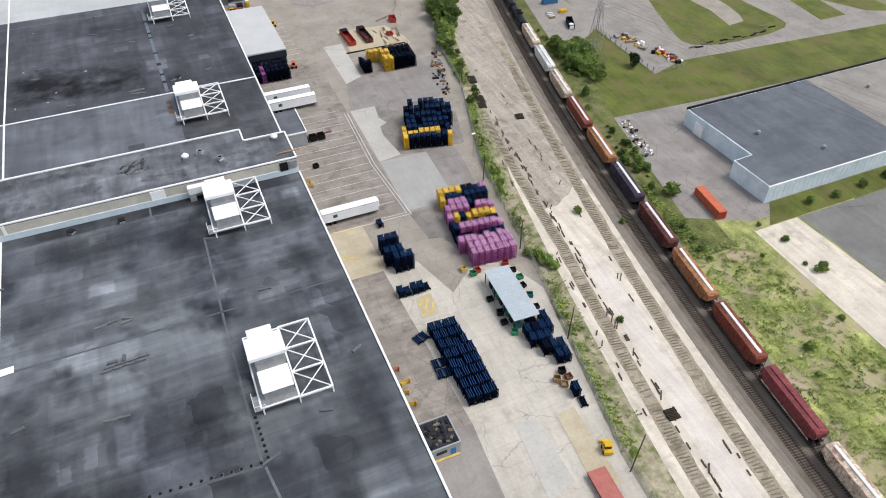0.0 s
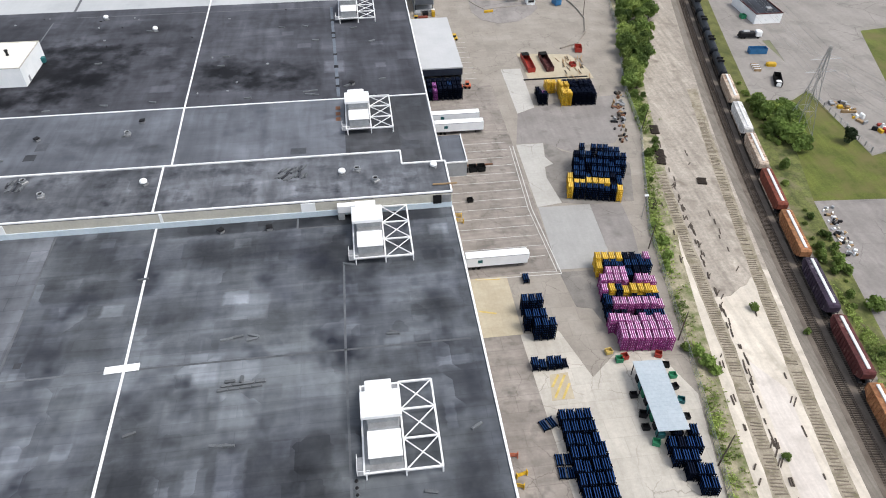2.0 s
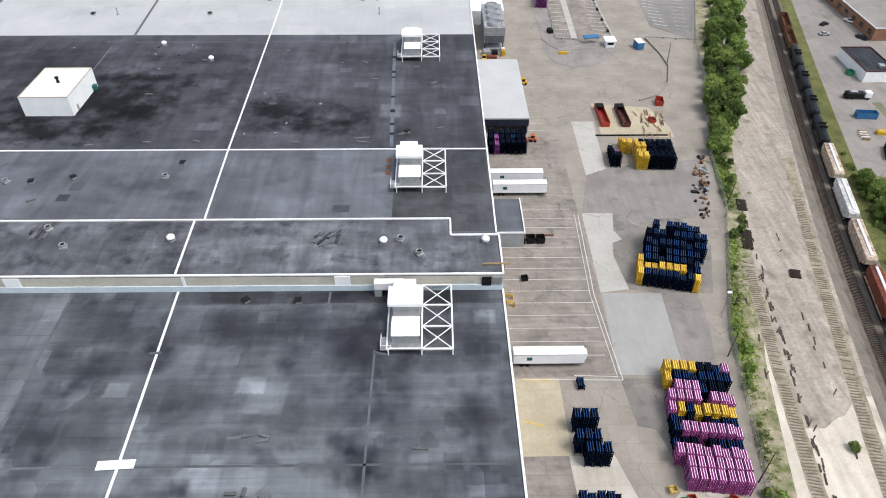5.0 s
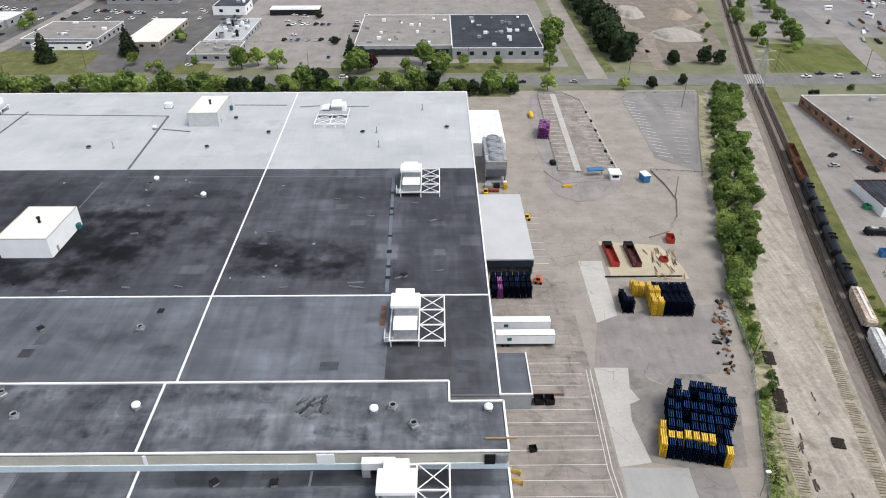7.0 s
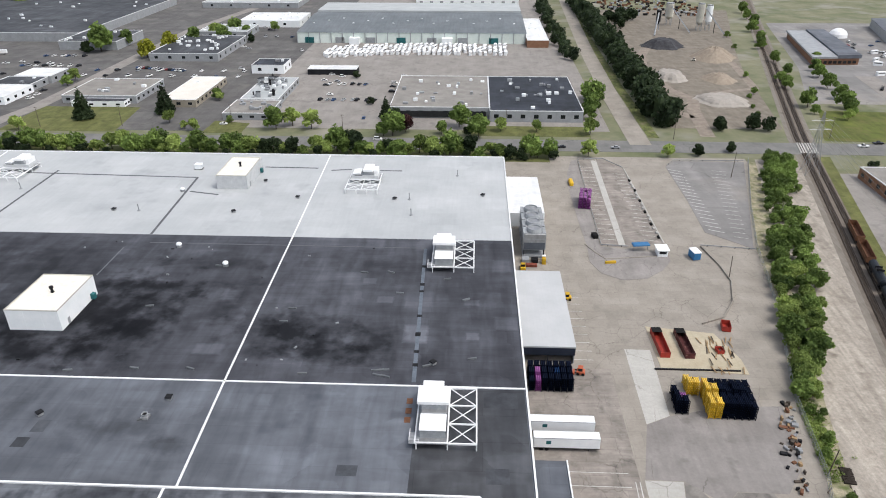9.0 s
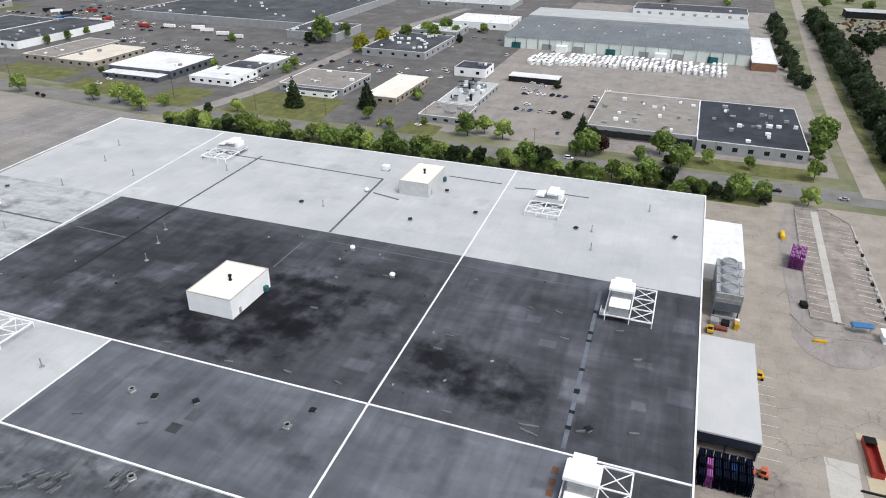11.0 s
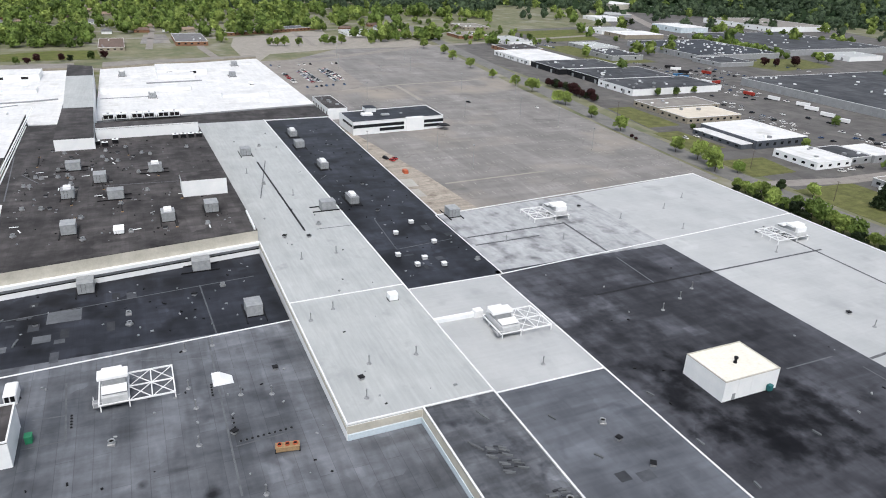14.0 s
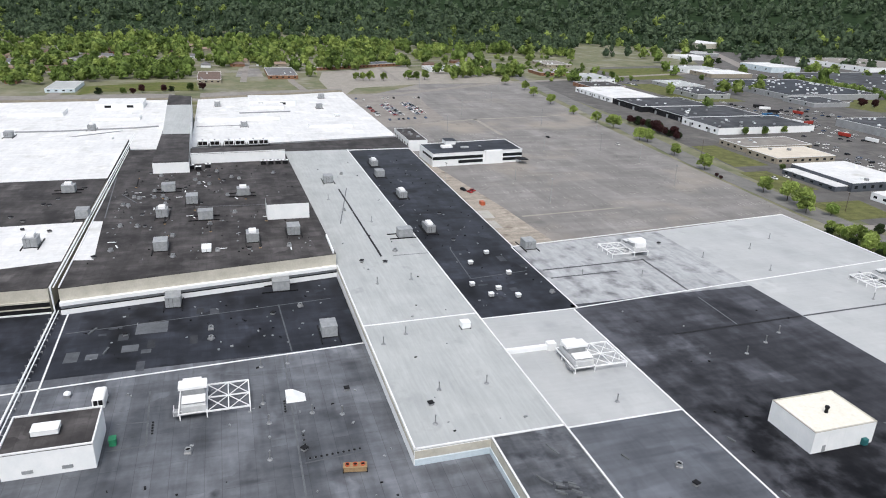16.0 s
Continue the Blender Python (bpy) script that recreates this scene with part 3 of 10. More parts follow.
def soft_box(x0, x1, y0, y1, z0, z1, r=0.08, bm=None):
    """A box with its upright and top edges cut off by r."""
    bm = bm or bmesh.new()
    rings = []
    for z, s in ((z0, 0), (z1 - r, 0), (z1, r)):
        ring = []
        for x, y, sx, sy in ((x0, y0, 1, 1), (x1, y0, -1, 1), (x1, y1, -1, -1), (x0, y1, 1, -1)):
            a, b = (x + sx * (s + r), y + sy * s), (x + sx * s, y + sy * (s + r))
            ring += [a, b] if sx * sy < 0 else [b, a]
        rings.append([bm.verts.new((*p, z)) for p in ring])
    for a, b in zip(rings, rings[1:]):
        for i in range(8):
            bm.faces.new((a[i], a[(i + 1) % 8], b[(i + 1) % 8], b[i]))
    bm.faces.new(rings[-1])
    bm.faces.new(rings[0][::-1])
    return bm


def prism(poly, z0, z1, bm=None):
    bm = bm or bmesh.new()
    area = sum(a[0] * b[1] - b[0] * a[1] for a, b in zip(poly, poly[1:] + poly[:1]))
    if area < 0:
        poly = poly[::-1]
    lo, hi = [bm.verts.new((*p, z0)) for p in poly], [bm.verts.new((*p, z1)) for p in poly]
    bm.faces.new(hi)
    bm.faces.new(lo[::-1])
    for i in range(len(poly)):
        j = (i + 1) % len(poly)
        bm.faces.new((lo[i], lo[j], hi[j], hi[i]))
    return bm


def rod(bm, a, b, r, n=6, r2=None):
    a, b = Vector(a), Vector(b)
    q = (b - a).to_track_quat("Z", "Y")
    r2 = r if r2 is None else r2
    lo = [bm.verts.new(a + q @ Vector((r * math.cos(k * math.tau / n), r * math.sin(k * math.tau / n), 0))) for k in range(n)]
    hi = [bm.verts.new(b + q @ Vector((r2 * math.cos(k * math.tau / n), r2 * math.sin(k * math.tau / n), 0))) for k in range(n)]
    for k in range(n):
        bm.faces.new((lo[k], lo[(k + 1) % n], hi[(k + 1) % n], hi[k]))
    bm.faces.new(hi)
    bm.faces.new(lo[::-1])
    return bm


def rods(*rows, n=6):
    bm = bmesh.new()
    for a, b, r in rows:
        rod(bm, a, b, r, n)
    return bm


def lathe(bm, rings, n=10, at=(0, 0), axis="z"):
    """Rings of (height, radius) about an upright or lying axis."""
    made = []
    for h, r in rings:
        ring = []
        for k in range(n):
            c, s = r * math.cos(k * math.tau / n), r * math.sin(k * math.tau / n)
            ring.append(bm.verts.new((at[0] + c, at[1] + s, h) if axis == "z" else (at[0] + s, h, at[1] + c)))
        made.append(ring)
    for a, b in zip(made, made[1:]):
        for k in range(n):
            bm.faces.new((a[k], a[(k + 1) % n], b[(k + 1) % n], b[k]))
    bm.faces.new(made[-1])
    bm.faces.new(made[0][::-1])
    return bm


def ribbon(points, width, z0, z1, bm=None):
    """A flat strip of that width along a line of points."""
    bm = bm or bmesh.new()
    left, right = [], []
    for i, p in enumerate(points):
        a, b = points[max(i - 1, 0)], points[min(i + 1, len(points) - 1)]
        d = Vector((b[0] - a[0], b[1] - a[1])).normalized()
        left.append((p[0] - d.y * width / 2, p[1] + d.x * width / 2))
        right.append((p[0] + d.y * width / 2, p[1] - d.x * width / 2))
    rows = [[bm.verts.new((*q, z)) for q in side] for side, z in ((left, z0), (left, z1), (right, z1), (right, z0))]
    for a, b in zip(rows, rows[1:] + rows[:1]):
        for i in range(len(points) - 1):
            bm.faces.new((a[i], b[i], b[i + 1], a[i + 1]))
    bm.faces.new([r[0] for r in rows[::-1]])
    bm.faces.new([r[-1] for r in rows])
    return bm


def slab(name, poly, z, material, label, category="ground", depth=0.3):
    return tagged(part(name, prism([tuple(p) for p in poly], z - depth, z), material), label, category, "", "structure")


def rect(x0, x1, y0, y1):
    return [(x0, y0), (x1, y0), (x1, y1), (x0, y1)]


# ---- ground ----
def rail_x(y):
    """Middle of the train's track."""
    if y > 455:
        return rail_x(455) + 0.285 * (y - 455)
    u = y / 100
    return 96.24 + 8.31 * u + 4.95 * u * u - 0.4686 * u ** 3


def track_x(y):
    """Middle of the eastern running track, which closes on the other curve to the north."""
    return rail_x(y) - 2.55 + 1.75 * min(1.0, max(0.0, (y - 180) / 160))


def along(offset, y0, y1, n=60):
    return [(track_x(y0 + (y1 - y0) * k / n) + offset, y0 + (y1 - y0) * k / n) for k in range(n + 1)]


def bed(a, b, y0, y1, n=60):
    return along(a, y0, y1, n) + along(b, y0, y1, n)[::-1]


def curve(offset, y0, y1, n=40):
    return [(rail_x(y0 + (y1 - y0) * k / n) + offset, y0 + (y1 - y0) * k / n) for k in range(n + 1)]


def between(a, b, y0, y1, n=40):
    return curve(a, y0, y1, n) + curve(b, y0, y1, n)[::-1]


slab("ground", rect(-4200, 4200, -4200, 4200), 0.0, M_LAND, "rough green and brown open land", depth=2.0)
FENCE = [(58, 0), (62.1, 48.6), (62.7, 58.7), (71.7, 106.5), (79.6, 159.1), (94.3, 207), (98.6, 237), (110.2, 278), (119, 322), (129.5, 359), (147.8, 416)]
slab("pavement_yard", [(20, -40), (56, -40)] + FENCE + [(148, 421), (20, 421)], 0.04, M_CONCRETE, "worn pale concrete freight yard with joints and cracks", "pavement")
slab("ground_verge", FENCE + [(p[0] + 15, p[1]) for p in FENCE[::-1]], 0.05, M_WEEDS, "weedy dry verge along the fence", "verge")
slab("ground_gravel", curve(-33.2, -60, 150, 30) + curve(-31.0, 175, 420, 30) + curve(-6.6, -60, 420)[::-1], 0.06, M_BARE, "pale bare gravel of lifted railway tracks", "gravel")
ragged = random.Random(2)
slab("ground_gravel", [(rail_x(150) - 6.6, 150)] + [(rail_x(150) - 6.6 - k * 1.9, 146 - 1.3 * k + ragged.uniform(-1.2, 1.2)) for k in range(1, 12)] + curve(-31.0, 132, 420, 40) + curve(-6.6, 152, 420, 40)[::-1], 0.064, M_BARE_FAR, "grey tan bare ground of lifted railway tracks", "gravel")
def lean(off, y):
    """Sideways drift of a lifted track against the running line."""
    return -0.055 * max(0.0, y - 115) if off < -20 else (y - 100) * 0.012


for off, wide, y0, y1 in ((-28.8, 1.7, 14, 185), (-15.4, 1.8, 14, 235)):
    side = []
    for sgn in (-1, 1):
        side.append([(rail_x(y0 + k * 3.0) + off + lean(off, y0 + k * 3.0) + sgn * wide * ragged.uniform(0.88, 1.06), y0 + k * 3.0) for k in range(int((y1 - y0) / 3.0) + 1)])
    slab("ground_trackbed", side[0] + side[1][::-1], 0.068, M_TRACKBED, "brown stained bed of a lifted railway track", "gravel")
slab("ground_gravel", curve(-25.2, -20, 112, 24) + curve(-19.2, -20, 104, 24)[::-1], 0.07, M_PACKED, "smooth packed grey gravel between the lifted tracks", "gravel")
slab("ground_gravel", bed(-9.3, 4.6, -60, 1000, 90), 0.07, M_BALLAST_PALE, "pale grey ballast beside the railway track", "gravel")
slab("ground_meadow", between(-0.5, 60, -60, 125), 0.045, M_MEADOW, "rough green meadow beside the railway", "meadow")
slab("ground_verge", between(0.5, 16, 98, 224), 0.055, M_BANK, "rough green bank beside the railway", "verge")
slab("ground_ballast", bed(-6.9, 2.3, -60, 1010, 90), 0.09, M_BALLAST, "dark grey ballast bed of the railway", "ballast")

# Patches of the yard.
yard_z = 0.052
for poly, m, lab in (
    ([(36.9, 126), (36.0, 108), (38.5, 76.4), (36, 40), (61, 40), (62.2, 58), (71, 105), (66, 118), (57, 118), (50, 112), (46, 126)], M_CONCRETE_SUN, "bleached pale yard concrete with joints"),
    (rect(26.6, 51.4, 146, 246), M_DOCK, "stained dock apron concrete"),
    ([(57.3, 255.8), (64.8, 255.7), (63.5, 227), (56.9, 223.6)], M_CONCRETE_PALE, "pale new concrete patch"),
    ([(52.6, 205), (61.3, 204.8), (69, 198.2), (72.6, 202.2), (84, 202), (90, 210), (94, 232), (78, 231), (64, 227), (56.9, 223.4)], M_ASPHALT_YARD, "cracked grey asphalt"),
    ([(52.4, 204.7), (61.2, 204.6), (59.9, 197), (61.5, 193), (58.6, 191.5), (57.8, 186), (59.2, 173.5), (51.8, 172.3)], M_CONCRETE_PALE, "pale new concrete patch"),
    ([(59.3, 173.6), (57.9, 186), (58.7, 191.4), (61.6, 193), (60, 197), (61.3, 204.4), (64, 203), (66, 199.5), (69, 198), (72.6, 202), (80.5, 202), (85, 190), (80, 172), (66, 172)], M_ASPHALT_WORN, "dark worn asphalt with ragged edges"),
    ([(51, 146.3), (52, 172.2), (66.9, 171.9), (65.8, 146)], M_CONCRETE_GREY, "smooth pale grey concrete bay"),
    ([(65.9, 146), (66.95, 171.9), (76, 171.4), (75.6, 161), (73.2, 147), (69.3, 143.2)], M_ASPHALT_YARD, "worn asphalt beside the fence"),
    ([(51.1, 145.3), (63.7, 145.1), (60.1, 136.2), (58.6, 128), (57.2, 127), (55.8, 132.1), (52.2, 133.0)], M_ASPHALT_WORN, "grey asphalt patch"),
    (rect(26.6, 37.5, 126, 145.5), M_CONCRETE_TAN, "tan concrete apron"),
    ([(39.6, 107), (44.5, 107), (44.8, 114), (40.7, 113.8)], M_CONCRETE_TAN, "tan concrete patch"),
    ([(26.6, 40), (36, 40), (38.5, 76), (26.6, 76)], M_ASPHALT_YARD, "grey asphalt"),
    ([(26.6, 76.2), (38.5, 76.2), (36.8, 126), (26.6, 126)], M_DOCK, "stained concrete"),
    ([(46.5, 73), (51, 72), (51, 57), (44.5, 55)], M_CONCRETE_PALE, "pale new concrete patch"),
):
    yard_z += 0.004
    slab("pavement", poly, yard_z, m, lab, "pavement")
slab("pavement_ramp", [(55.3, 71.2), (59.6, 71.6), (59.1, 53), (53.6, 53)], 0.115, M_CONCRETE_TAN, "tan concrete loading ramp", "pavement")
slab("pavement_curve", [(60.8, 415.7), (56.6, 397), (55.2, 381), (55.2, 343), (55.6, 321), (54.9, 309.4), (57.7, 301.1), (64.4, 296.5), (73.2, 297.9), (80.1, 304.2), (84.5, 311.2), (84.6, 316), (72, 319.5), (60.6, 321.5), (63.6, 415)], 0.118, M_ASPHALT_YARD, "rounded grey asphalt island", "pavement")
slab("pavement_dock", [(61, 322.4), (64, 415), (76.5, 416.9), (84.1, 404.6), (85.3, 325.3), (71.2, 321.4)], 0.121, M_DOCK, "truck dock lane in grey stained concrete", "pavement")
slab("pavement_dock", [(70.4, 415.3), (67.8, 322.5), (70.3, 323), (73.2, 415.4)], 0.13, M_CONCRETE_PALE, "pale concrete strip", "pavement")
slab("pavement_lot", [(105.7, 408), (105.3, 368), (103.8, 335.5), (118, 322), (146, 416), (111.6, 416)], 0.124, M_LOT, "grey empty truck lot with angled bays", "pavement")

# Roads and lots.
ROAD = [(900, 428), (300, 437), (-300, 439), (-420, 448), (-560, 468), (-900, 512), (-1500, 590)]
tagged(part("road_north", ribbon(ROAD, 18, -0.2, 0.1), M_ASPHALT), "grey asphalt road", "road", "", "structure")
tagged(part("grass_verge", ribbon([(110, 452), (110.5, 560), (116, 820), (134, 1300)], 6, -0.2, 0.1), M_BANK), "dry grass verge beside the lane", "grass", "", "structure")
tagged(part("road_lane", ribbon([(100.5, 440), (101, 540), (105, 677), (116.5, 926), (134, 1300)], 11.5, -0.2, 0.12), M_CONCRETE), "pale concrete lane", "road", "", "structure")
tagged(part("road_side", ribbon([(-273, 440), (-262, 500), (-262, 760), (-240, 900)], 11, -0.2, 0.12), M_LOT_PALE), "pale side street", "road", "", "structure")
tagged(part("road_west", ribbon([(-752, -600), (-765, 120), (-790, 300), (-880, 470), (-1000, 900)], 14, -0.2, 0.11), M_LOT_PALE), "pale street along the houses", "road", "", "structure")
tagged(part("road_far", ribbon([(-790, 200), (-900, 190), (-1500, 200)], 9, -0.2, 0.12), M_LOT_PALE), "pale suburban street", "road", "", "structure")
tagged(part("road_far", ribbon([(-780, -66), (-1092, -47), (-1313, -54), (-1444, -90), (-1713, -139), (-2200, -230)], 12, -0.2, 0.12), M_LOT_PALE), "pale suburban street", "road", "", "structure")
tagged(part("road_far", ribbon([(-1050, 1010), (-1500, 1250), (-2500, 1750)], 22, -0.2, 0.12), M_LOT_PALE), "pale far highway", "road", "", "structure")
slab("parking_lot", [(-282, 232), (-290, 426), (-420, 436), (-582, 452), (-880, 492), (-872, 350), (-735, 222), (-480, 232)], 0.07, M_LOT, "huge worn empty car park with faded bays", "car park")
slab("parking_lot", [(-775, 240), (-612, 238), (-604, 262), (-612, 300), (-775, 322)], 0.078, M_LOT_PALE, "paler part of the car park with parked cars", "car park")
slab("ground_bare", [(-282, 232), (-284, 262), (-345, 258), (-452, 246), (-480, 228)], 0.085, M_BARE_FAR, "bare tan ground beside the car park", "ground")
slab("pavement_industrial", [(-900, 506), (-565, 492), (-420, 470), (-270, 455), (-130, 455), (-130, 1130), (-560, 1240), (-1000, 1420), (-1340, 1420), (-1560, 1330), (-1560, 1190), (-1120, 960), (-1060, 700), (-900, 640)], 0.05, M_ESTATE, "grey asphalt lots of an industrial estate", "pavement")
slab("pavement_industrial", [(-130, 462), (88, 462), (92, 1000), (-130, 1000)], 0.055, M_LOT_PALE, "pale concrete yards of workshops", "pavement")
slab("ground_dirt", [(124, 470), (186, 470), (212, 613), (240, 727), (262, 800), (290, 900), (150, 900), (138, 788), (122, 634)], 0.05, M_DIRT, "brown dirt yard with tracks", "ground")
slab("pavement_works", [(222, 523), (420, 523), (420, 820), (304, 820), (256, 622)], 0.05, M_LOT, "pale works yard", "pavement")
slab("grass_field", [(-1040, 700), (-905, 690), (-920, 790), (-1060, 835)], 0.08, M_GRASS, "mown field between the works", "grass")
slab("grass_field", [(-700, 890), (-690, 960), (-620, 940), (-610, 835), (-650, 820)], 0.08, M_GRASS_DRY, "dry grass between the warehouses", "grass")
slab("grass_field", [(200, 450), (255, 450), (280, 505), (222, 508)], 0.07, M_GRASS, "green mown grass field", "grass")
slab("pavement_east", [(120, 113), (136, 104.5), (260, 104.5), (260, 163), (131.5, 165.5)], 0.06, M_ASPHALT_YARD, "cracked grey asphalt lot", "pavement")
slab("grass_strip", [(139, 101.3), (146, 109.3), (260, 109.3), (260, 101.3)], 0.068, M_GRASS, "mown grass strip below the warehouse wall", "grass")
slab("grass_bank", [(131.5, 165.5), (166, 163), (290, 158), (290, 182), (178, 190), (162, 185), (164, 228), (152, 228)], 0.075, M_GRASS, "mown grass bank", "grass")
slab("pavement_contractor", [(162.5, 185.5), (176, 185), (290, 182), (290, 400), (176, 300), (163, 228)], 0.065, M_LOT_PALE, "pale contractor's yard", "pavement")
slab("grass_island", [(212, 272), (205.2, 254.4), (196, 230), (191.8, 216.6), (189, 208), (188.4, 203.4), (190.3, 199), (197, 196), (207.9, 194.4), (225.0, 194.9), (234.1, 196.9), (238, 200), (238.6, 206), (237.6, 222), (236.1, 245), (234, 275)], 0.09, M_GRASS, "rounded mown lawn", "grass")
slab("pavement_path", [(220.9, 250), (228.2, 250), (228.3, 224.4), (226, 214), (223.2, 208.5), (215.1, 207.5), (218.0, 222.7), (217, 236), (220, 238)], 0.1, M_CONCRETE, "broken pale slabs on the lawn", "pavement")
slab("grass_island", [(253.1, 196.6), (266.7, 196.5), (270, 226), (258.8, 232)], 0.09, M_GRASS, "mown lawn", "grass")
slab("grass_island", [(278, 196), (290, 190), (290, 215), (268, 215)], 0.09, M_GRASS, "mown lawn", "grass")
slab("pavement_pad", [(133.3, 100.9), (148.1, 101), (150, 40), (131, 40)], 0.09, M_BARE, "pale gravel pad", "pavement")
slab("pavement_dark_lot", [(149, 101), (190, 100.5), (190, 40), (150, 40)], 0.07, M_ASPHALT, "dark asphalt lot", "pavement")
slab("pavement_contractor", curve(6.6, 223, 402) + [(206, 402), (200, 330), (167, 302), (166.5, 229), (154.8, 221)], 0.0825, M_LOT_PALE, "pale worn lot beside the railway", "pavement")
slab("grass_strip", between(1.0, 6.9, 205, 425, 30), 0.087, M_GRASS_DRY, "olive mown grass strip beside the railway", "grass")
slab("pavement_east_lot", [(147, 268), (166, 330), (182, 396), (260, 396), (260, 268)], 0.08, M_LOT_PALE, "pale car park of a brick building", "pavement")
for poly in ([(-285, 450), (-285, 486), (-318, 492), (-320, 452)], [(-345, 455), (-395, 462), (-395, 486), (-345, 486)], [(-140, 452), (-140, 474), (-118, 470), (-118, 452)], [(-258, 452), (-258, 500), (-196, 500), (-190, 452)], [(-410, 470), (-480, 482), (-480, 506), (-410, 502)], [(10, 452), (76, 452), (76, 470), (10, 470)], [(-730, 20), (-742, 20), (-752, 210), (-740, 214)], [(-272, 414), (50, 412), (50, 428), (-272, 428)], [(-860, 640), (-700, 640), (-700, 720), (-860, 720)]):
    slab("grass_plot", poly, 0.1, M_GRASS_DRY, "dry mown grass plot", "grass")


# ---- factory building ----
def roofed(name, poly, z, roof, wall, label, base=0.0, wall_label=""):
    ob = thing(name, label, "building", "", "structure")
    part("wall", prism(poly, base, z - 0.25), wall, ob, wall_label)
    part("roof", prism(poly, z - 0.249, z), roof, ob)
    return ob


Z_LOW, Z_HIGH = 8.1, 12.8
roofed("factory_hall_south", [(-74.0, 165.5), (-72.0, 110), (-70.5, -120), (26.3, -120), (26.3, 165.5)], 8.2, M_ROOF_SOUTH, M_GREY_WALL, "factory hall with a stained dark membrane roof")
roofed("factory_hall_grey", [(-191, -120), (-70.52, -120), (-72.02, 110), (-74.02, 165.5), (-191, 165.5)], 8.2, M_ROOF_GREY, M_GREY_WALL, "factory hall with a worn grey membrane roof")
roofed("factory_hall_west", rect(-251, -191.02, -120, 145), 8.2, M_ROOF_DARK, M_GREY_WALL, "factory hall with a dark patched roof")
roofed("factory_band", [(-127, 165.52), (26.3, 165.52), (26.3, 180), (14.4, 180), (14.4, 186.4), (-127, 186.4)], Z_HIGH, M_ROOF_BAND, M_CREAM, "raised factory bay with a worn grey roof and cream walls")
ob = roofed("factory_strip", [(-127.02, 145.3), (-127.02, 186.4), (-455, 184.6), (-455, 140.4), (-250, 145.3)], Z_HIGH, M_ROOF_STRIP, M_WHITE_WALL, "long raised bay with a pale coated roof")
part("wall_panel", boxes((-127.0, -126.9, 145.4, 165.4, 10.2, 12.4), (-249, -127.0, 145.2, 145.29, 11.2, 12.4)), M_CREAM, ob, "cream upper wall panel")
roofed("factory_hall_middle", rect(-132, 26.3, 186.42, 226.4), 8.0, M_ROOF_MID, M_GREY_WALL, "factory hall with a plain grey roof")
roofed("factory_hall_patch", rect(-199.5, -132.02, 186.42, 226.4), 8.0, M_ROOF_WHITE, M_GREY_WALL, "factory hall with a white coated roof")
roofed("factory_hall_long", [(-199.52, 186.42), (-199.52, 228.5), (-266, 229.5), (-472, 233.0), (-472, 184.52), (-455, 184.62)], 8.0, M_ROOF_DARK, M_GREY_WALL, "long factory hall with a dark roof")
roofed("factory_hall_north", rect(-203, 26.3, 226.42, 309.4), 8.0, M_ROOF_NORTH, M_GREY_WALL, "factory hall with a blotched dark roof")
roofed("factory_hall_stained", [(-203.02, 228.6), (-203.02, 309.4), (-272, 309.4), (-266, 229.52)], 8.0, M_ROOF_STAIN, M_GREY_WALL, "factory hall with a stained white roof")
roofed("factory_hall_white", [(26.3, 309.42), (26.3, 396.4), (-282, 396.4), (-272, 309.42)], 8.0, M_ROOF_WHITE, M_GREY_WALL, "factory hall with a white coated roof")
Z_BLOCK = 17.8
roofed("factory_block", [(-236.5, 47.5), (-249.5, 145.2), (-450, 140.3), (-450, 47.5)], Z_BLOCK, M_ROOF_BROWN, M_CREAM, "high factory block with an old dark roof and pale walls")
roofed("factory_block_south", rect(-384, -238, -120, 44), Z_BLOCK, M_ROOF_BROWN, M_CREAM, "high factory block with an old dark roof")
roofed("factory_block_pale", [(-384.02, -120), (-486, -120), (-486, 44), (-384.02, 44)], Z_BLOCK - 0.1, M_ROOF_BRIGHT, M_DARK_WALL, "factory block with a bright white roof")
roofed("factory_block_patch", [(-310, 43.9), (-263, 43.9), (-258, 18), (-309, 4)], Z_BLOCK + 0.06, M_ROOF_BRIGHT, M_WHITE_WALL, "bright white roof patch", Z_BLOCK - 0.1)
roofed("factory_block_patch", [(-310, 47.6), (-263, 47.6), (-262, 55), (-309, 52)], Z_BLOCK + 0.06, M_ROOF_BRIGHT, M_WHITE_WALL, "bright white roof patch", Z_BLOCK - 0.1)
roofed("factory_far_hall", [(-490, 82), (-510, 232), (-742, 228), (-700, 82)], 10.0, M_ROOF_BRIGHT, M_GREY_WALL, "far factory hall with a bright white roof")
roofed("factory_far_hall", [(-487, -160), (-487, 60), (-700, 60), (-690, -160)], 10.0, M_ROOF_BRIGHT, M_GREY_WALL, "far factory hall with a bright white roof")
roofed("factory_penthouse", [(-389.5, 66.4), (-389.5, 85.4), (-467, 83.4), (-467, 66.2)], 24.0, M_ROOF_BROWN, M_WHITE_WALL, "long rooftop block with a dark roof")
roofed("factory_penthouse", [(-467.02, 66.2), (-467.02, 83.4), (-596, 80.2), (-596, 61.6)], 22.0, M_ROOF_STRIP, M_WHITE_WALL, "long rooftop block with a pale roof")
roofed("factory_penthouse", [(-596.02, 61.6), (-596.02, 80.2), (-640, 79), (-651, 60)], 22.2, M_ROOF_BROWN, M_WHITE_WALL, "end block with a dark roof")
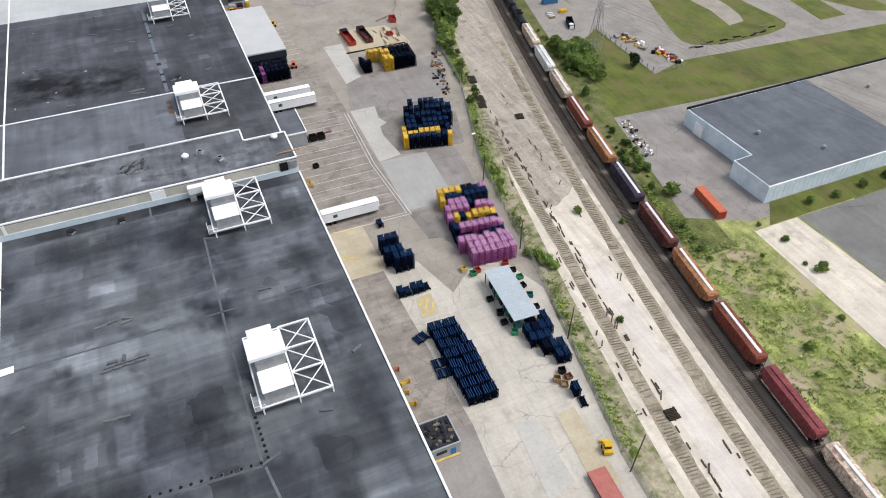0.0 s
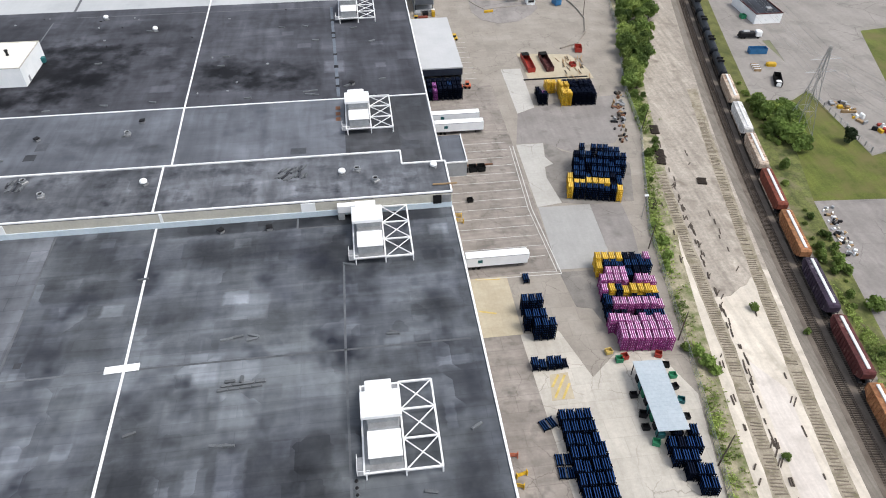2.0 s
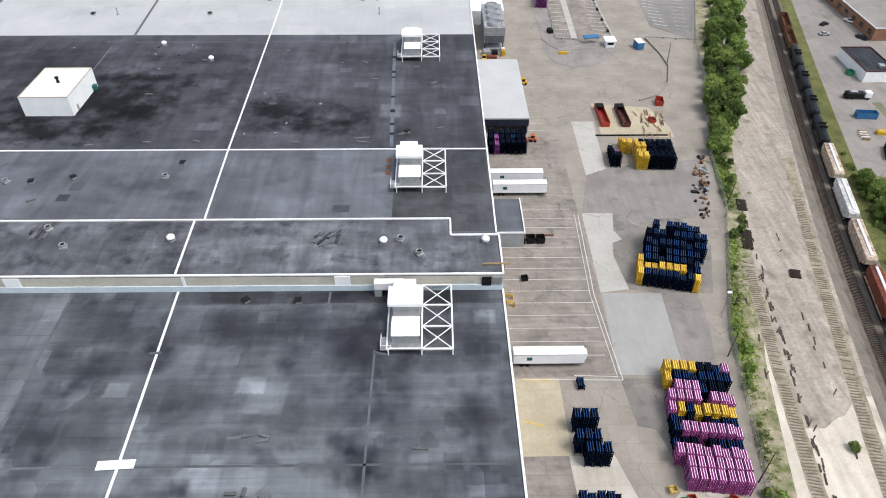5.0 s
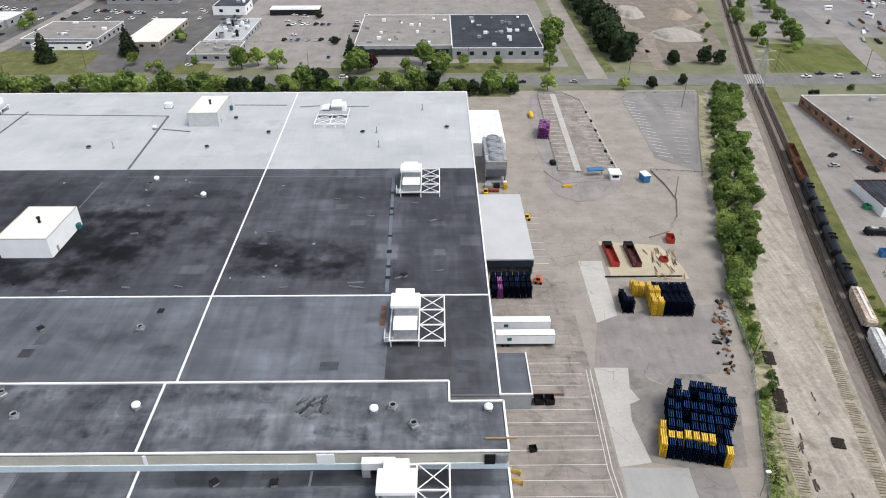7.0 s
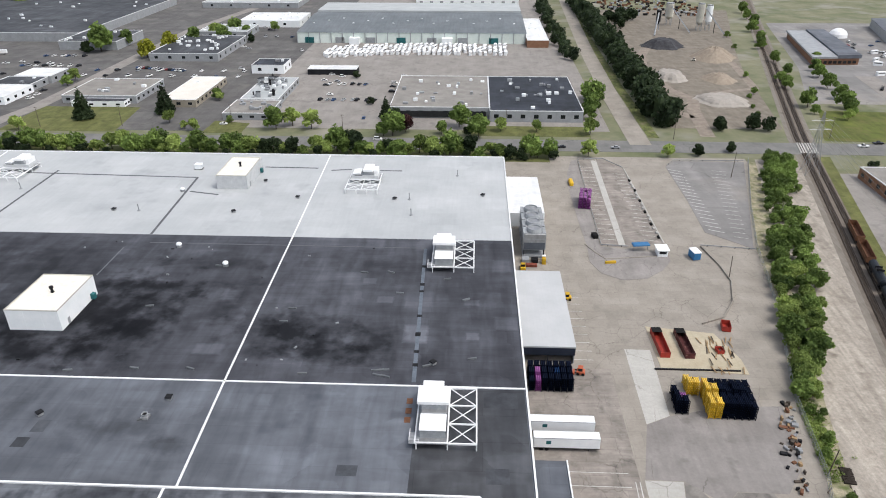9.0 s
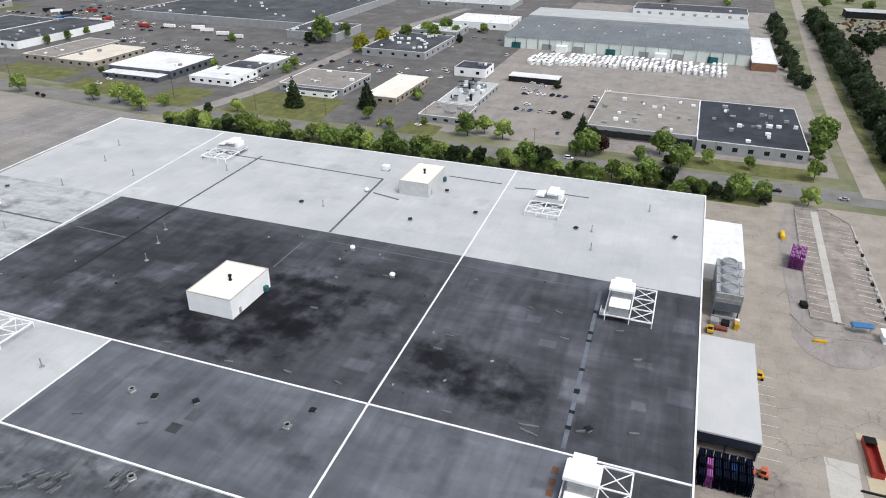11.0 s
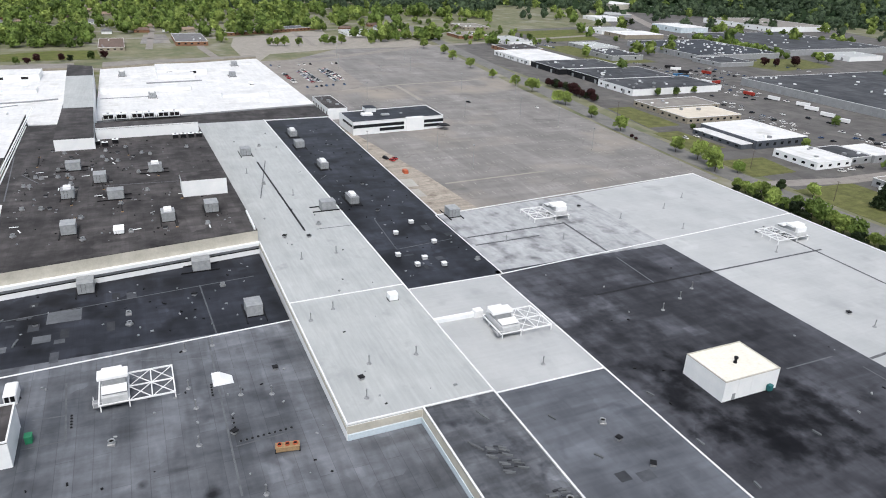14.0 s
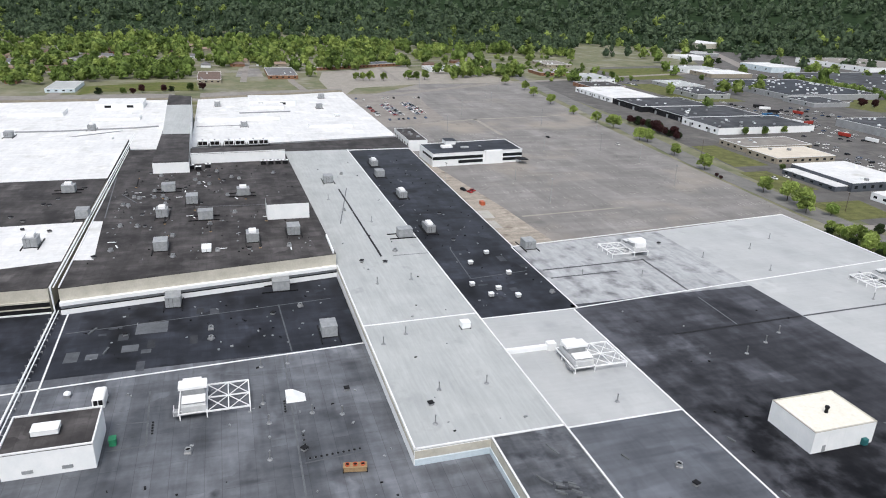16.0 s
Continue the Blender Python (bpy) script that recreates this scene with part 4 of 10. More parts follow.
roofed("factory_link", [(-450.02, 84), (-489, 82.02), (-509, 232), (-472.02, 233), (-472.02, 184.5), (-455.02, 184.5), (-455.02, 140), (-450.02, 140)], 9.0, M_ROOF_BROWN, M_WHITE_WALL, "low link bay with a dark roof")
roofed("factory_far_edge", [(-701, 84), (-728, 84), (-752, 228), (-743, 228)], 12.0, M_ROOF_GRAVEL, M_TAN_WALL, "tan edge bay")
roofed("factory_far_edge", [(-692, -160), (-716, -160), (-726, 60), (-701, 60)], 12.0, M_ROOF_GRAVEL, M_TAN_WALL, "tan edge bay")
for x0, x1, y0, y1, z in ((-680, -650, 0, 38, 15), (-690, -655, 128, 170, 15), (-655, -640, 128, 158, 13), (-600, -585, 84, 150, 13), (-640, -620, -60, -20, 13), (-560, -548, 170, 205, 12.5), (-520, -505, -30, 30, 13), (-610, -596, 5, 40, 12.5), (-480, -468, -40, 20, 13)):
    ob = roofed("roof_block", rect(x0, x1, y0, y1), z, M_ROOF_BRIGHT, M_WHITE_WALL, "white plant room on the bright roof", 9.9)
    if z > 14:
        for f in (0.25, 0.72):
            c = y0 + (y1 - y0) * f
            part("window", boxes((x1 + 0.01, x1 + 0.12, c - 2.6, c + 2.6, z - 3.6, z - 1.6)), M_DARK, ob)
roofed("roof_block", rect(-309.5, -297.4, 121.6, 140.4), 25.2, M_ROOF_BROWN, M_WHITE_WALL, "raised white plant room with a dark roof", 17.7)
roofed("factory_ridge", [(-409, 85.5), (-411, 139.5), (-424, 139.5), (-424, 85.5)], 23.7, M_ROOF_BROWN, M_WHITE_WALL, "raised bay with a bright white wall and a dark roof", 17.7)
part("parapet", ribbon([(-409, 85.5), (-411, 139.5)], 0.4, 23.6, 24.1), M_COPING, bpy.data.objects["factory_ridge"])
ob = thing("roof_parapet", "pale parapet wall between the roofs", "wall", "", "structure")
part("wall", boxes((-270, -249.9, 143.9, 144.5, 17.7, 19.0)), M_WHITE_WALL, ob)
roofed("roof_shed", rect(-161.3, -145.5, 51, 71.3), 15.2, M_ROOF_BROWN, M_WHITE_WALL, "white roof shed with a dark top", 8.15)

# East face of the high block: fascia bands, recess with painted shade strip, base wall.
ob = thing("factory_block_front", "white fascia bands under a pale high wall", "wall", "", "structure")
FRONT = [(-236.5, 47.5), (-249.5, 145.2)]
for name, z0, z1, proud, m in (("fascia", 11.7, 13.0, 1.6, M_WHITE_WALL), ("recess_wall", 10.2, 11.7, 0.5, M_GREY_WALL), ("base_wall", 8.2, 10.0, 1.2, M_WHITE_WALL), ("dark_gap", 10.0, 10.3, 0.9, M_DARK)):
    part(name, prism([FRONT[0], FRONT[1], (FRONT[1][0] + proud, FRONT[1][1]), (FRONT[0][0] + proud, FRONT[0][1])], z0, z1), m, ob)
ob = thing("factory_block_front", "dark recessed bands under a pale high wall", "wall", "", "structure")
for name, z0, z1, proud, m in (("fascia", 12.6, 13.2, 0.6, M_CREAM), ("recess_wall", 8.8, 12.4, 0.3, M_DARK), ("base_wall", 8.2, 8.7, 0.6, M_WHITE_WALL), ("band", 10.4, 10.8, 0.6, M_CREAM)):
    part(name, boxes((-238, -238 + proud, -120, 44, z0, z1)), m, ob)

# East canopy, boxes and annex along the dock side.
ob = roofed("dock_annex", rect(26.32, 34.2, 190, 205), 5.0, M_ROOF_MID, M_GREY_WALL, "low grey dock annex")
part("coping", boxes((26.32, 34.4, 189.8, 190.1, 4.9, 5.35), (34.1, 34.4, 190.1, 205, 4.9, 5.35)), M_COPING, ob)
ob = thing("loading_canopy", "broad white loading canopy on dark walls", "canopy", "", "structure")
part("roof", boxes((26.35, 41.7, 247.8, 291.2, 5.6, 6.1)), M_CANOPY, ob)
part("front_panel", boxes((26.4, 41.6, 247.9, 248.15, 3.0, 5.6)), M_NAVY_WALL, ob)
part("wall", boxes((41.2, 41.5, 248.2, 291, 0.04, 5.6), (26.35, 41.2, 290.7, 291, 0.04, 5.6)), M_GREY_WALL, ob)
for x in (27, 34, 41):
    part("post", boxes((x - 0.15, x + 0.15, 248, 248.3, 0.04, 5.6)), M_DARK, ob)
roofed("white_annex", rect(26.35, 40.6, 338, 377), 6.0, M_ROOF_BRIGHT, M_WHITE_WALL, "bright white annex building", 0.0)

# Band wall: pale base strip, cream panels, ribs.
ob = thing("band_wall_cladding", "cream panels over a pale blue base band", "wall", "", "structure")
part("base_band", boxes((-126.9, 26.2, 165.25, 165.5, 8.2, 9.9), (-126.98, -126.75, 145.5, 165.2, 8.2, 9.9)), M_PALE_BLUE, ob)
for x0, x1 in ((-12.8, -9.2), (-47.9, -47.2), (-88.6, -84.9)):
    part("pale_panel", boxes((x0, x1, 165.3, 165.51, 9.9, 12.6)), M_WHITE_WALL, ob)
part("door", boxes((21.2, 23.4, 165.2, 165.5, 9.6, 12.2)), M_DARK, ob)
part("louvre", boxes((23.6, 25.9, 165.15, 165.5, 9.9, 12.2)), M_GALV, ob)
bm = bmesh.new()
for k in range(7):
    box(bm, -0.9, -0.2, 165.0, 165.25, 8.4 + k * 0.65, 8.48 + k * 0.65)
box(bm, -0.95, -0.88, 165.0, 165.25, 8.2, 13.6)
box(bm, -0.22, -0.15, 165.0, 165.25, 8.2, 13.6)
part("ladder", bm, M_GALV, ob)

# White copings, joints and kerbs on the roofs.
COPINGS = [
    ("edge", [(26.25, -60), (26.25, 165.3)], 8.2), ("edge", [(26.25, 186.6), (26.25, 309)], 8.0), ("edge", [(26.25, 309), (26.25, 396.3)], 8.0),
    ("edge", [(-127, 165.7), (26.2, 165.7)], 12.8), ("edge", [(26.15, 165.7), (26.15, 179.9)], 12.8), ("edge", [(14.4, 179.8), (26.2, 179.8)], 12.8), ("edge", [(14.3, 179.8), (14.3, 186.2)], 12.8), ("edge", [(-127, 186.25), (14.3, 186.25)], 12.8),
    ("joint", [(-199, 226.4), (26.2, 226.4)], 8.0), ("joint", [(-49.3, 165.6), (-50.0, 186.4)], 12.8), ("joint", [(-50.0, 186.6), (-51.5, 226.4), (-53.6, 309.4), (-56.2, 396.4)], 8.0),
    ("joint", [(-49.4, 165.2), (-47.8, 120), (-46.5, 60), (-45, -40)], 8.2), ("edge", [(-127.2, 145.5), (-127.2, 186.2)], 12.8), ("edge", [(-127, 145.5), (-249, 145.5)], 12.8), ("edge", [(-127, 186.2), (-455, 184.4)], 12.8),
    ("joint", [(-194.5, 145.6), (-195.3, 186.2)], 12.8), ("joint", [(-191.4, 145), (-186, 56), (-181, -40)], 8.2), ("joint", [(-132, 186.5), (-131.8, 226.4)], 8.0), ("joint", [(-199.6, 186.5), (-199.8, 228)], 8.0),
    ("joint", [(-200, 228), (-207, 309.5), (-214, 396)], 8.0), ("joint", [(-266, 228.5), (-199.6, 228.5)], 8.0), ("edge", [(-472, 232.8), (-266, 229.3)], 8.0), ("edge", [(-266, 228.5), (-282, 396.3)], 8.0), ("edge", [(-282, 396.3), (26.2, 396.3)], 8.0),
    ("joint", [(-236, 49.5), (-165, 51)], 8.2), ("edge", [(-237, 47.7), (-450, 47.7)], 17.8),
]
for kind, pts, z in COPINGS:
    w, hh = (0.45, 0.35) if kind == "edge" else (0.5, 0.18)
    tagged(part("roof_coping" if kind == "edge" else "roof_joint", ribbon(pts, w, z, z + hh), M_COPING), "white metal " + ("coping along the roof edge" if kind == "edge" else "expansion joint cover on the roof"), "coping", "", "structure")


# ---- roof plant ----
def truss(ob, x0, x1, y0, y1, z, across, along, material=M_WHITE):
    """A flat braced steel frame: outer beams, cross beams and diagonals."""
    for a, b in (((x0, y0), (x1, y0)), ((x0, y1), (x1, y1)), ((x0, y0), (x0, y1)), ((x1, y0), (x1, y1))):
        part("beam", ribbon([a, b], 0.34, z - 0.2, z + 0.2), material, ob)
    for k in range(1, along):
        y = y0 + (y1 - y0) * k / along
        part("beam", ribbon([(x0, y), (x1, y)], 0.36, z - 0.15, z + 0.15), material, ob)
    for k in range(1, across):
        x = x0 + (x1 - x0) * k / across
        part("beam", ribbon([(x, y0), (x, y1)], 0.3, z - 0.15, z + 0.15), material, ob)
    for i in range(across):
        for j in range(along):
            xa, xb = x0 + (x1 - x0) * i / across, x0 + (x1 - x0) * (i + 1) / across
            ya, yb = y0 + (y1 - y0) * j / along, y0 + (y1 - y0) * (j + 1) / along
            part("brace", ribbon([(xa, ya), (xb, yb)], 0.2, z - 0.1, z + 0.08), material, ob)
            part("brace", ribbon([(xa, yb), (xb, ya)], 0.2, z - 0.12, z + 0.1), material, ob)


M_PALE_CASING = mat("pale grey casing", (0.42, 0.43, 0.44), (0.52, 0.53, 0.535), 2, 0.5, fine=0.4)


def plant_rig(at, turn, kind, label):
    """A white air handling plant on a raised steel frame. Local x goes from the plant to the open truss."""
    ob = thing("rooftop_air_handler", label, "air handler", "air handlers on steel frames", "", at, turn)
    if kind == "long":
        w, d, cut, bays = 14.0, 19.4, 7.4, (1, 3)
    else:
        w, d, cut, bays = 18.5, 13.6, 7.2, (2, 2)
    truss(ob, cut, w, 0, d, 1.9, *bays)
    part("platform", boxes((0, cut - 0.2, 0, d, 1.55, 1.8)), M_GALV, ob, "grey grated platform")
    for x in (0.3, cut, w):
        for y in (0.1, d * 0.34, d * 0.67, d - 0.1):
            part("leg", boxes((x - 0.15, x + 0.15, y - 0.15, y + 0.15, 0, 1.72)), M_WHITE, ob)
    part("lower_casing", soft_box(1.0, 6.9, 1.8, d * 0.4, 1.8, 4.2, 0.12), M_GREY_PAINT, ob, "grey lower casing")
    bm = bmesh.new()
    v = [bm.verts.new(p) for p in ((0.9, 1.6, 4.2), (7.0, 1.6, 4.2), (7.0, 4.6, 4.75), (0.9, 4.6, 4.75), (0.9, d * 0.37, 4.3), (7.0, d * 0.37, 4.3), (0.9, 1.6, 4.05), (7.0, 1.6, 4.05), (7.0, d * 0.37, 4.05), (0.9, d * 0.37, 4.05))]
    for f in ((0, 1, 2, 3), (3, 2, 5, 4), (9, 8, 7, 6), (0, 6, 7, 1), (4, 5, 8, 9), (1, 7, 8, 5, 2), (3, 4, 9, 6, 0)):
        bm.faces.new([v[i] for i in f])
    part("casing_lid", bm, M_WHITE, ob, "folded white lid")
    part("upper_casing", soft_box(0.9, 6.8, d * 0.47, d * 0.8, 1.8, 5.4, 0.15), M_GREY_PAINT, ob, "grey upper casing")
    if kind == "short":
        part("main_casing", soft_box(0.7, 7.1, 0.8, d * 0.93, 1.8, 3.6, 0.12), M_PALE_CASING, ob, "long pale grey casing")
    part("cross_duct", soft_box(1.1, 6.8, d * 0.37, d * 0.5, 1.8, 3.9, 0.1), M_GALV, ob, "ribbed grey cross duct")
    part("cross_rail", boxes((0.14, cut - 0.15, d - 0.3, d, 1.6, 2.0)), M_WHITE, ob)
    part("cross_rail", boxes((0.14, cut - 0.15, 0.0, 0.3, 1.8, 2.05)), M_WHITE, ob)
    part("hood", soft_box(-0.1, 7.5, d * 0.46, d * 0.76, 5.4, 6.3, 0.12), M_WHITE, ob, "overhanging white hood")
    part("back_hood", soft_box(0.9, 6.0, d * 0.76, d * 0.91, 1.8, 5.7, 0.12), M_WHITE, ob)
    part("inlet", boxes((6.9, 7.05, 2.4, d * 0.42, 2.2, 3.7)), M_DARK, ob, "dark louvred inlet")
    for y0, y1 in ((0, 2.8),):
        bm = rods(((-1.3, 0.1, 2.9), (-1.3, 3.6, 2.9), 0.05), ((-1.3, 0.1, 2.9), (0.9, 0.1, 2.9), 0.05), ((-1.3, 0.1, 1.6), (-1.3, 0.1, 2.9), 0.05), ((-1.3, 3.6, 1.6), (-1.3, 3.6, 2.9), 0.05), ((0.9, 0.1, 1.6), (0.9, 0.1, 2.9), 0.05), ((-1.3, 0.1, 2.3), (-1.3, 3.6, 2.3), 0.04))
        part("railing", bm, M_WHITE, ob)
        part("landing", boxes((-1.35, 0.2, 0.0, 3.7, 1.5, 1.62)), M_GALV, ob)
    part("frame_rail", boxes((-0.2, 0.14, 0, d, 1.6, 2.0)), M_WHITE, ob)
    part("gusset", rods(((0.2, 0.3, 0), (0.2, d * 0.34, 1.6), 0.09)), M_WHITE, ob)
    return ob


LONG = "white air handling plant with a braced steel frame"
SHORT = "pale air handling plant with a square braced frame on the roof"
for x, y, z in ((0, 88.8, 8.2), (0.1, 145.6, 8.2), (-0.4, 204.2, 8.0), (-1.4, 285.6, 8.0)):
    plant_rig((x, y, z), 0, "long", LONG)
plant_rig((-160.5, 89.2, 8.2), 90, "short", SHORT)
plant_rig((-157.0, 204.8, 8.0), 90, "short", SHORT)
plant_rig((-41.4, 368.8, 8.0), -90, "short", SHORT)
plant_rig((-199.5, 376.0, 8.0), -90, "short", SHORT)
plant_rig((-256.5, 286.5, 8.0), -90, "short", SHORT)

# Ducts beside two of the plants.
ob = thing("roof_duct", "white elbow duct from the wall to the plant", "duct")
part("duct_arm", soft_box(-3.6, 3.2, 163.2, 165.0, 10.4, 12.4, 0.1), M_WHITE, ob)
part("duct_drop", soft_box(-3.6, -1.9, 163.2, 164.9, 8.2, 10.4, 0.1), M_GREY_PAINT, ob)
ob = thing("roof_duct", "long white roof duct leading to the plant", "duct")
part("duct_run", soft_box(-174.6, -173.2, 188.0, 204.6, 8.0, 9.6, 0.1), M_WHITE_WALL, ob)
part("duct_box", soft_box(-174.8, -172.2, 203.0, 206.0, 8.0, 10.6, 0.1), M_WHITE, ob)


def plant_room(x0, x1, y0, y1, z0, z1, label, wall=M_WHITE_WALL):
    ob = thing("rooftop_plant_room", label, "plant room", "white rooftop plant rooms")
    part("wall", prism(rect(x0, x1, y0, y1), z0, z1), wall, ob, "ribbed wall")
    part("top", prism(rect(x0 + 0.3, x1 - 0.3, y0 + 0.3, y1 - 0.3), z1, z1 + 0.05), M_ROOF_IVORY, ob)
    part("rim", boxes((x0 - 0.05, x1 + 0.05, y0 - 0.05, y0 + 0.3, z1, z1 + 0.25), (x0 - 0.05, x1 + 0.05, y1 - 0.3, y1 + 0.05, z1, z1 + 0.25), (x0 - 0.05, x0 + 0.3, y0 + 0.3, y1 - 0.3, z1, z1 + 0.25), (x1 - 0.3, x1 + 0.05, y0 + 0.3, y1 - 0.3, z1, z1 + 0.25)), M_CREAM, ob)
    bm = bmesh.new()
    n = int((x1 - x0) / 5)
    for k in range(n + 1):
        x = x0 + (x1 - x0) * k / n
        box(bm, x - 0.05, x + 0.05, y0 - 0.04, y0, z0, z1)
    m = int((y1 - y0) / 5)
    for k in range(m + 1):
        y = y0 + (y1 - y0) * k / m
        box(bm, x1, x1 + 0.04, y - 0.05, y + 0.05, z0, z1)
    part("wall_ribs", bm, wall, ob)
    bm = lathe(bmesh.new(), ((z1, 0.55), (z1 + 0.3, 0.55), (z1 + 0.35, 0.4), (z1 + 1.5, 0.4), (z1 + 1.5, 0.62), (z1 + 2.0, 0.62), (z1 + 2.1, 0.3)), 12, ((x0 * 0.45 + x1 * 0.55), (y0 * 0.5 + y1 * 0.5)))
    part("flue", bm, M_DARK, ob, "grey flue pipe with a cowl")
    part("door", boxes((x1, x1 + 0.08, y0 + 3.5, y0 + 4.6, z0, z0 + 2.1)), M_GREY_PAINT, ob)
    part("service_box", soft_box(x1, x1 + 1.2, y1 - 4, y1 - 2.4, z0 + 0.4, z0 + 2.2), M_TEAL, ob)
    return ob


plant_room(-121, -105.5, 247.0, 267.5, 8.0, 14.6, "large white plant room with a cream top on the roof")
plant_room(-96.2, -83.2, 353, 375.6, 8.0, 14.0, "pale grey plant room with a flue on the white roof", M_PALE_CASING)

# Parapet rims of the roof shed and its small plant.
ob = thing("shed_rim", "white parapet rim of the roof shed", "coping", "", "structure")
part("coping", boxes((-161.4, -145.4, 50.9, 51.3, 15.2, 15.6), (-161.4, -145.4, 71.0, 71.4, 15.2, 15.6), (-161.4, -161.0, 51.3, 71.0, 15.2, 15.6), (-145.8, -145.4, 51.3, 71.0, 15.2, 15.6)), M_COPING, ob)
for y in (55.5, 64.0):
    part("louvre", boxes((-145.5, -145.35, y, y + 2.4, 9.4, 10.3)), M_GREY_PAINT, ob)


def casing(w, d, h, name, label, body=M_GREY_PAINT, hood=False, fans=0):
    ob = thing(name, label, "roof unit", "rooftop units")
    part("skid", boxes((-w / 2 - 0.2, -w / 2 + 0.1, -d / 2, d / 2, 0, 0.3)), M_DARK, ob)
    part("skid", boxes((w / 2 - 0.1, w / 2 + 0.2, -d / 2, d / 2, 0, 0.3)), M_DARK, ob)
    part("casing", soft_box(-w / 2, w / 2, -d / 2, d / 2, 0.3, h, 0.1), body, ob)
    part("seam", boxes((w / 2, w / 2 + 0.03, -0.04, 0.04, 0.4, h - 0.2), (w / 2, w / 2 + 0.03, -d / 4 - 0.04, -d / 4 + 0.04, 0.4, h - 0.2)), M_DARK, ob)
    part("lid", soft_box(-w / 2 - 0.1, w / 2 + 0.1, -d / 2 - 0.1, d / 2 + 0.1, h, h + 0.12, 0.05), body if h > 3.1 or fans == 3 else M_WHITE_WALL, ob)
    if h > 2.5:
        for k in (-1, 1):
            part("pipe_run", boxes((-w / 2 - 4.2, w / 2 + 3.0, k * (d / 2 + 0.5) - 0.15, k * (d / 2 + 0.5) + 0.15, 0, 0.45)), M_DARK, ob)
    if hood:
        part("hood", soft_box(-w * 0.28, w * 0.28, -d * 0.3, d * 0.3, h + 0.12, h + 1.3, 0.15), M_WHITE, ob)
    for k in range(fans):
        x = (k - (fans - 1) / 2) * w / fans
        fan = part("fan", lathe(bmesh.new(), ((h + 0.1, 0.62), (h + 0.55, 0.62), (h + 0.55, 0.5), (h + 0.35, 0.48)), 14, (x, 0)), M_ORANGE if fans == 3 else M_GALV, ob)
        part("throat", lathe(bmesh.new(), ((h + 0.3, 0.47), (h + 0.36, 0.46)), 12, (x, 0)), M_BLACK, fan)
        part("hub", lathe(bmesh.new(), ((h + 0.35, 0.15), (h + 0.5, 0.12)), 8, (x, 0)), M_DARK, fan)
    return ob


UNIT = casing(6.0, 5.0, 3.8, "rooftop_unit", "grey boxy rooftop air unit on a skid", hood=True)
UNIT_PLAIN = casing(6.4, 5.2, 4.0, "rooftop_unit", "plain grey rooftop air unit on a skid")
UNIT_LOW = casing(6.0, 3.6, 1.6, "rooftop_unit", "low white rooftop unit with a hood", M_WHITE_WALL)
UNIT_WIDE = casing(9.0, 4.4, 3.4, "rooftop_unit", "long grey rooftop air unit on dark rails", hood=True)
part("side_box", soft_box(-7.4, -4.6, -1.6, 1.6, 0.3, 2.2, 0.1), M_GREY_PAINT, UNIT_WIDE)
part("deck", boxes((-8.0, 6.5, -3.2, 3.2, 0.0, 0.25)), M_DARK, UNIT_WIDE, "dark rail deck")
UNIT_TINY = casing(2.0, 1.8, 1.5, "roof_vent", "small white boxy roof vent", M_PALE_CASING)
UNIT_SMALL = casing(3.0, 2.8, 2.3, "rooftop_unit", "small white boxy rooftop unit", M_WHITE_WALL)
for proto, spots in ((UNIT, ((-312, 76.3, 17.8), (-340, 112.5, 17.8), (-271.7, 114, 17.8), (-283, 30, 17.86), (-360, 30, 17.8))),
                     (UNIT_PLAIN, ((-331, 88.5, 17.8), (-305, 95, 17.8), (-269, 78.6, 17.8), (-277.3, 131.2, 17.8), (-353.5, 76.6, 17.8), (-317, 43, 17.8), (-375, 160, 12.8), (-277.5, 180.5, 12.8), (-400, 195.4, 8), (-236, 84, 8.2), (-241.5, 122.5, 8.2), (-201, 135, 8.2), (-264, 236, 8))),
                     (UNIT_WIDE, ((-428.5, 197.5, 8), (-355, 198.4, 8), (-296, 197.5, 8))),
                     (UNIT_TINY, ((-236, 215, 8), (-222, 205, 8), (-214, 210, 8), (-217, 200, 8), (-260, 214, 8), (-250, 203, 8), (-228, 196, 8))),
                     (UNIT_SMALL, ((-112.5, 376.2, 8.0), (-186, 178.5, 12.8))),
                     (UNIT_LOW, ((-264, 95.8, 17.8), (-153, 60, 15.2)))):
    for i, p in enumerate(spots):
        if i == 0:
            proto.matrix_basis = pose(*p)
        else:
            copy_thing(proto, pose(*p, 0, 0, 0 if proto is UNIT_WIDE else (i * 37) % 3 * 90))
    for k, (x, y) in enumerate(((-660, 100), (-640, 190), (-600, 200), (-560, 120), (-700, 200), (-620, 30), (-560, 10), (-540, -40), (-650, -90))):
        if proto in (UNIT, UNIT_PLAIN, UNIT_LOW) and k % 3 == (0 if proto is UNIT else 1 if proto is UNIT_PLAIN else 2):
            copy_thing(proto, pose(x, y, 10.0))
ob = casing(5.6, 2.0, 1.5, "fan_condenser", "brown condenser with three orange fans", M_TIMBER, fans=3)
ob.matrix_basis = pose(-129, 131, 8.2, 0, 0, 80)
o = casing(4.0, 6.6, 3.8, "cooling_unit", "pale cooling unit with black louvres", M_WHITE_WALL, fans=1)
part("louvre", boxes((2.0, 2.08, -2.9, -0.2, 0.8, 3.2)), M_BLACK, o, "black louvre bank")
part("louvre", boxes((2.0, 2.08, 0.2, 2.9, 0.8, 3.2)), M_BLACK, o, "black louvre bank")
o.matrix_basis = pose(-493, 90, 10)
for y in (98, 107.5, 115, 124, 131):
    copy_thing(o, pose(-493, y, 10))
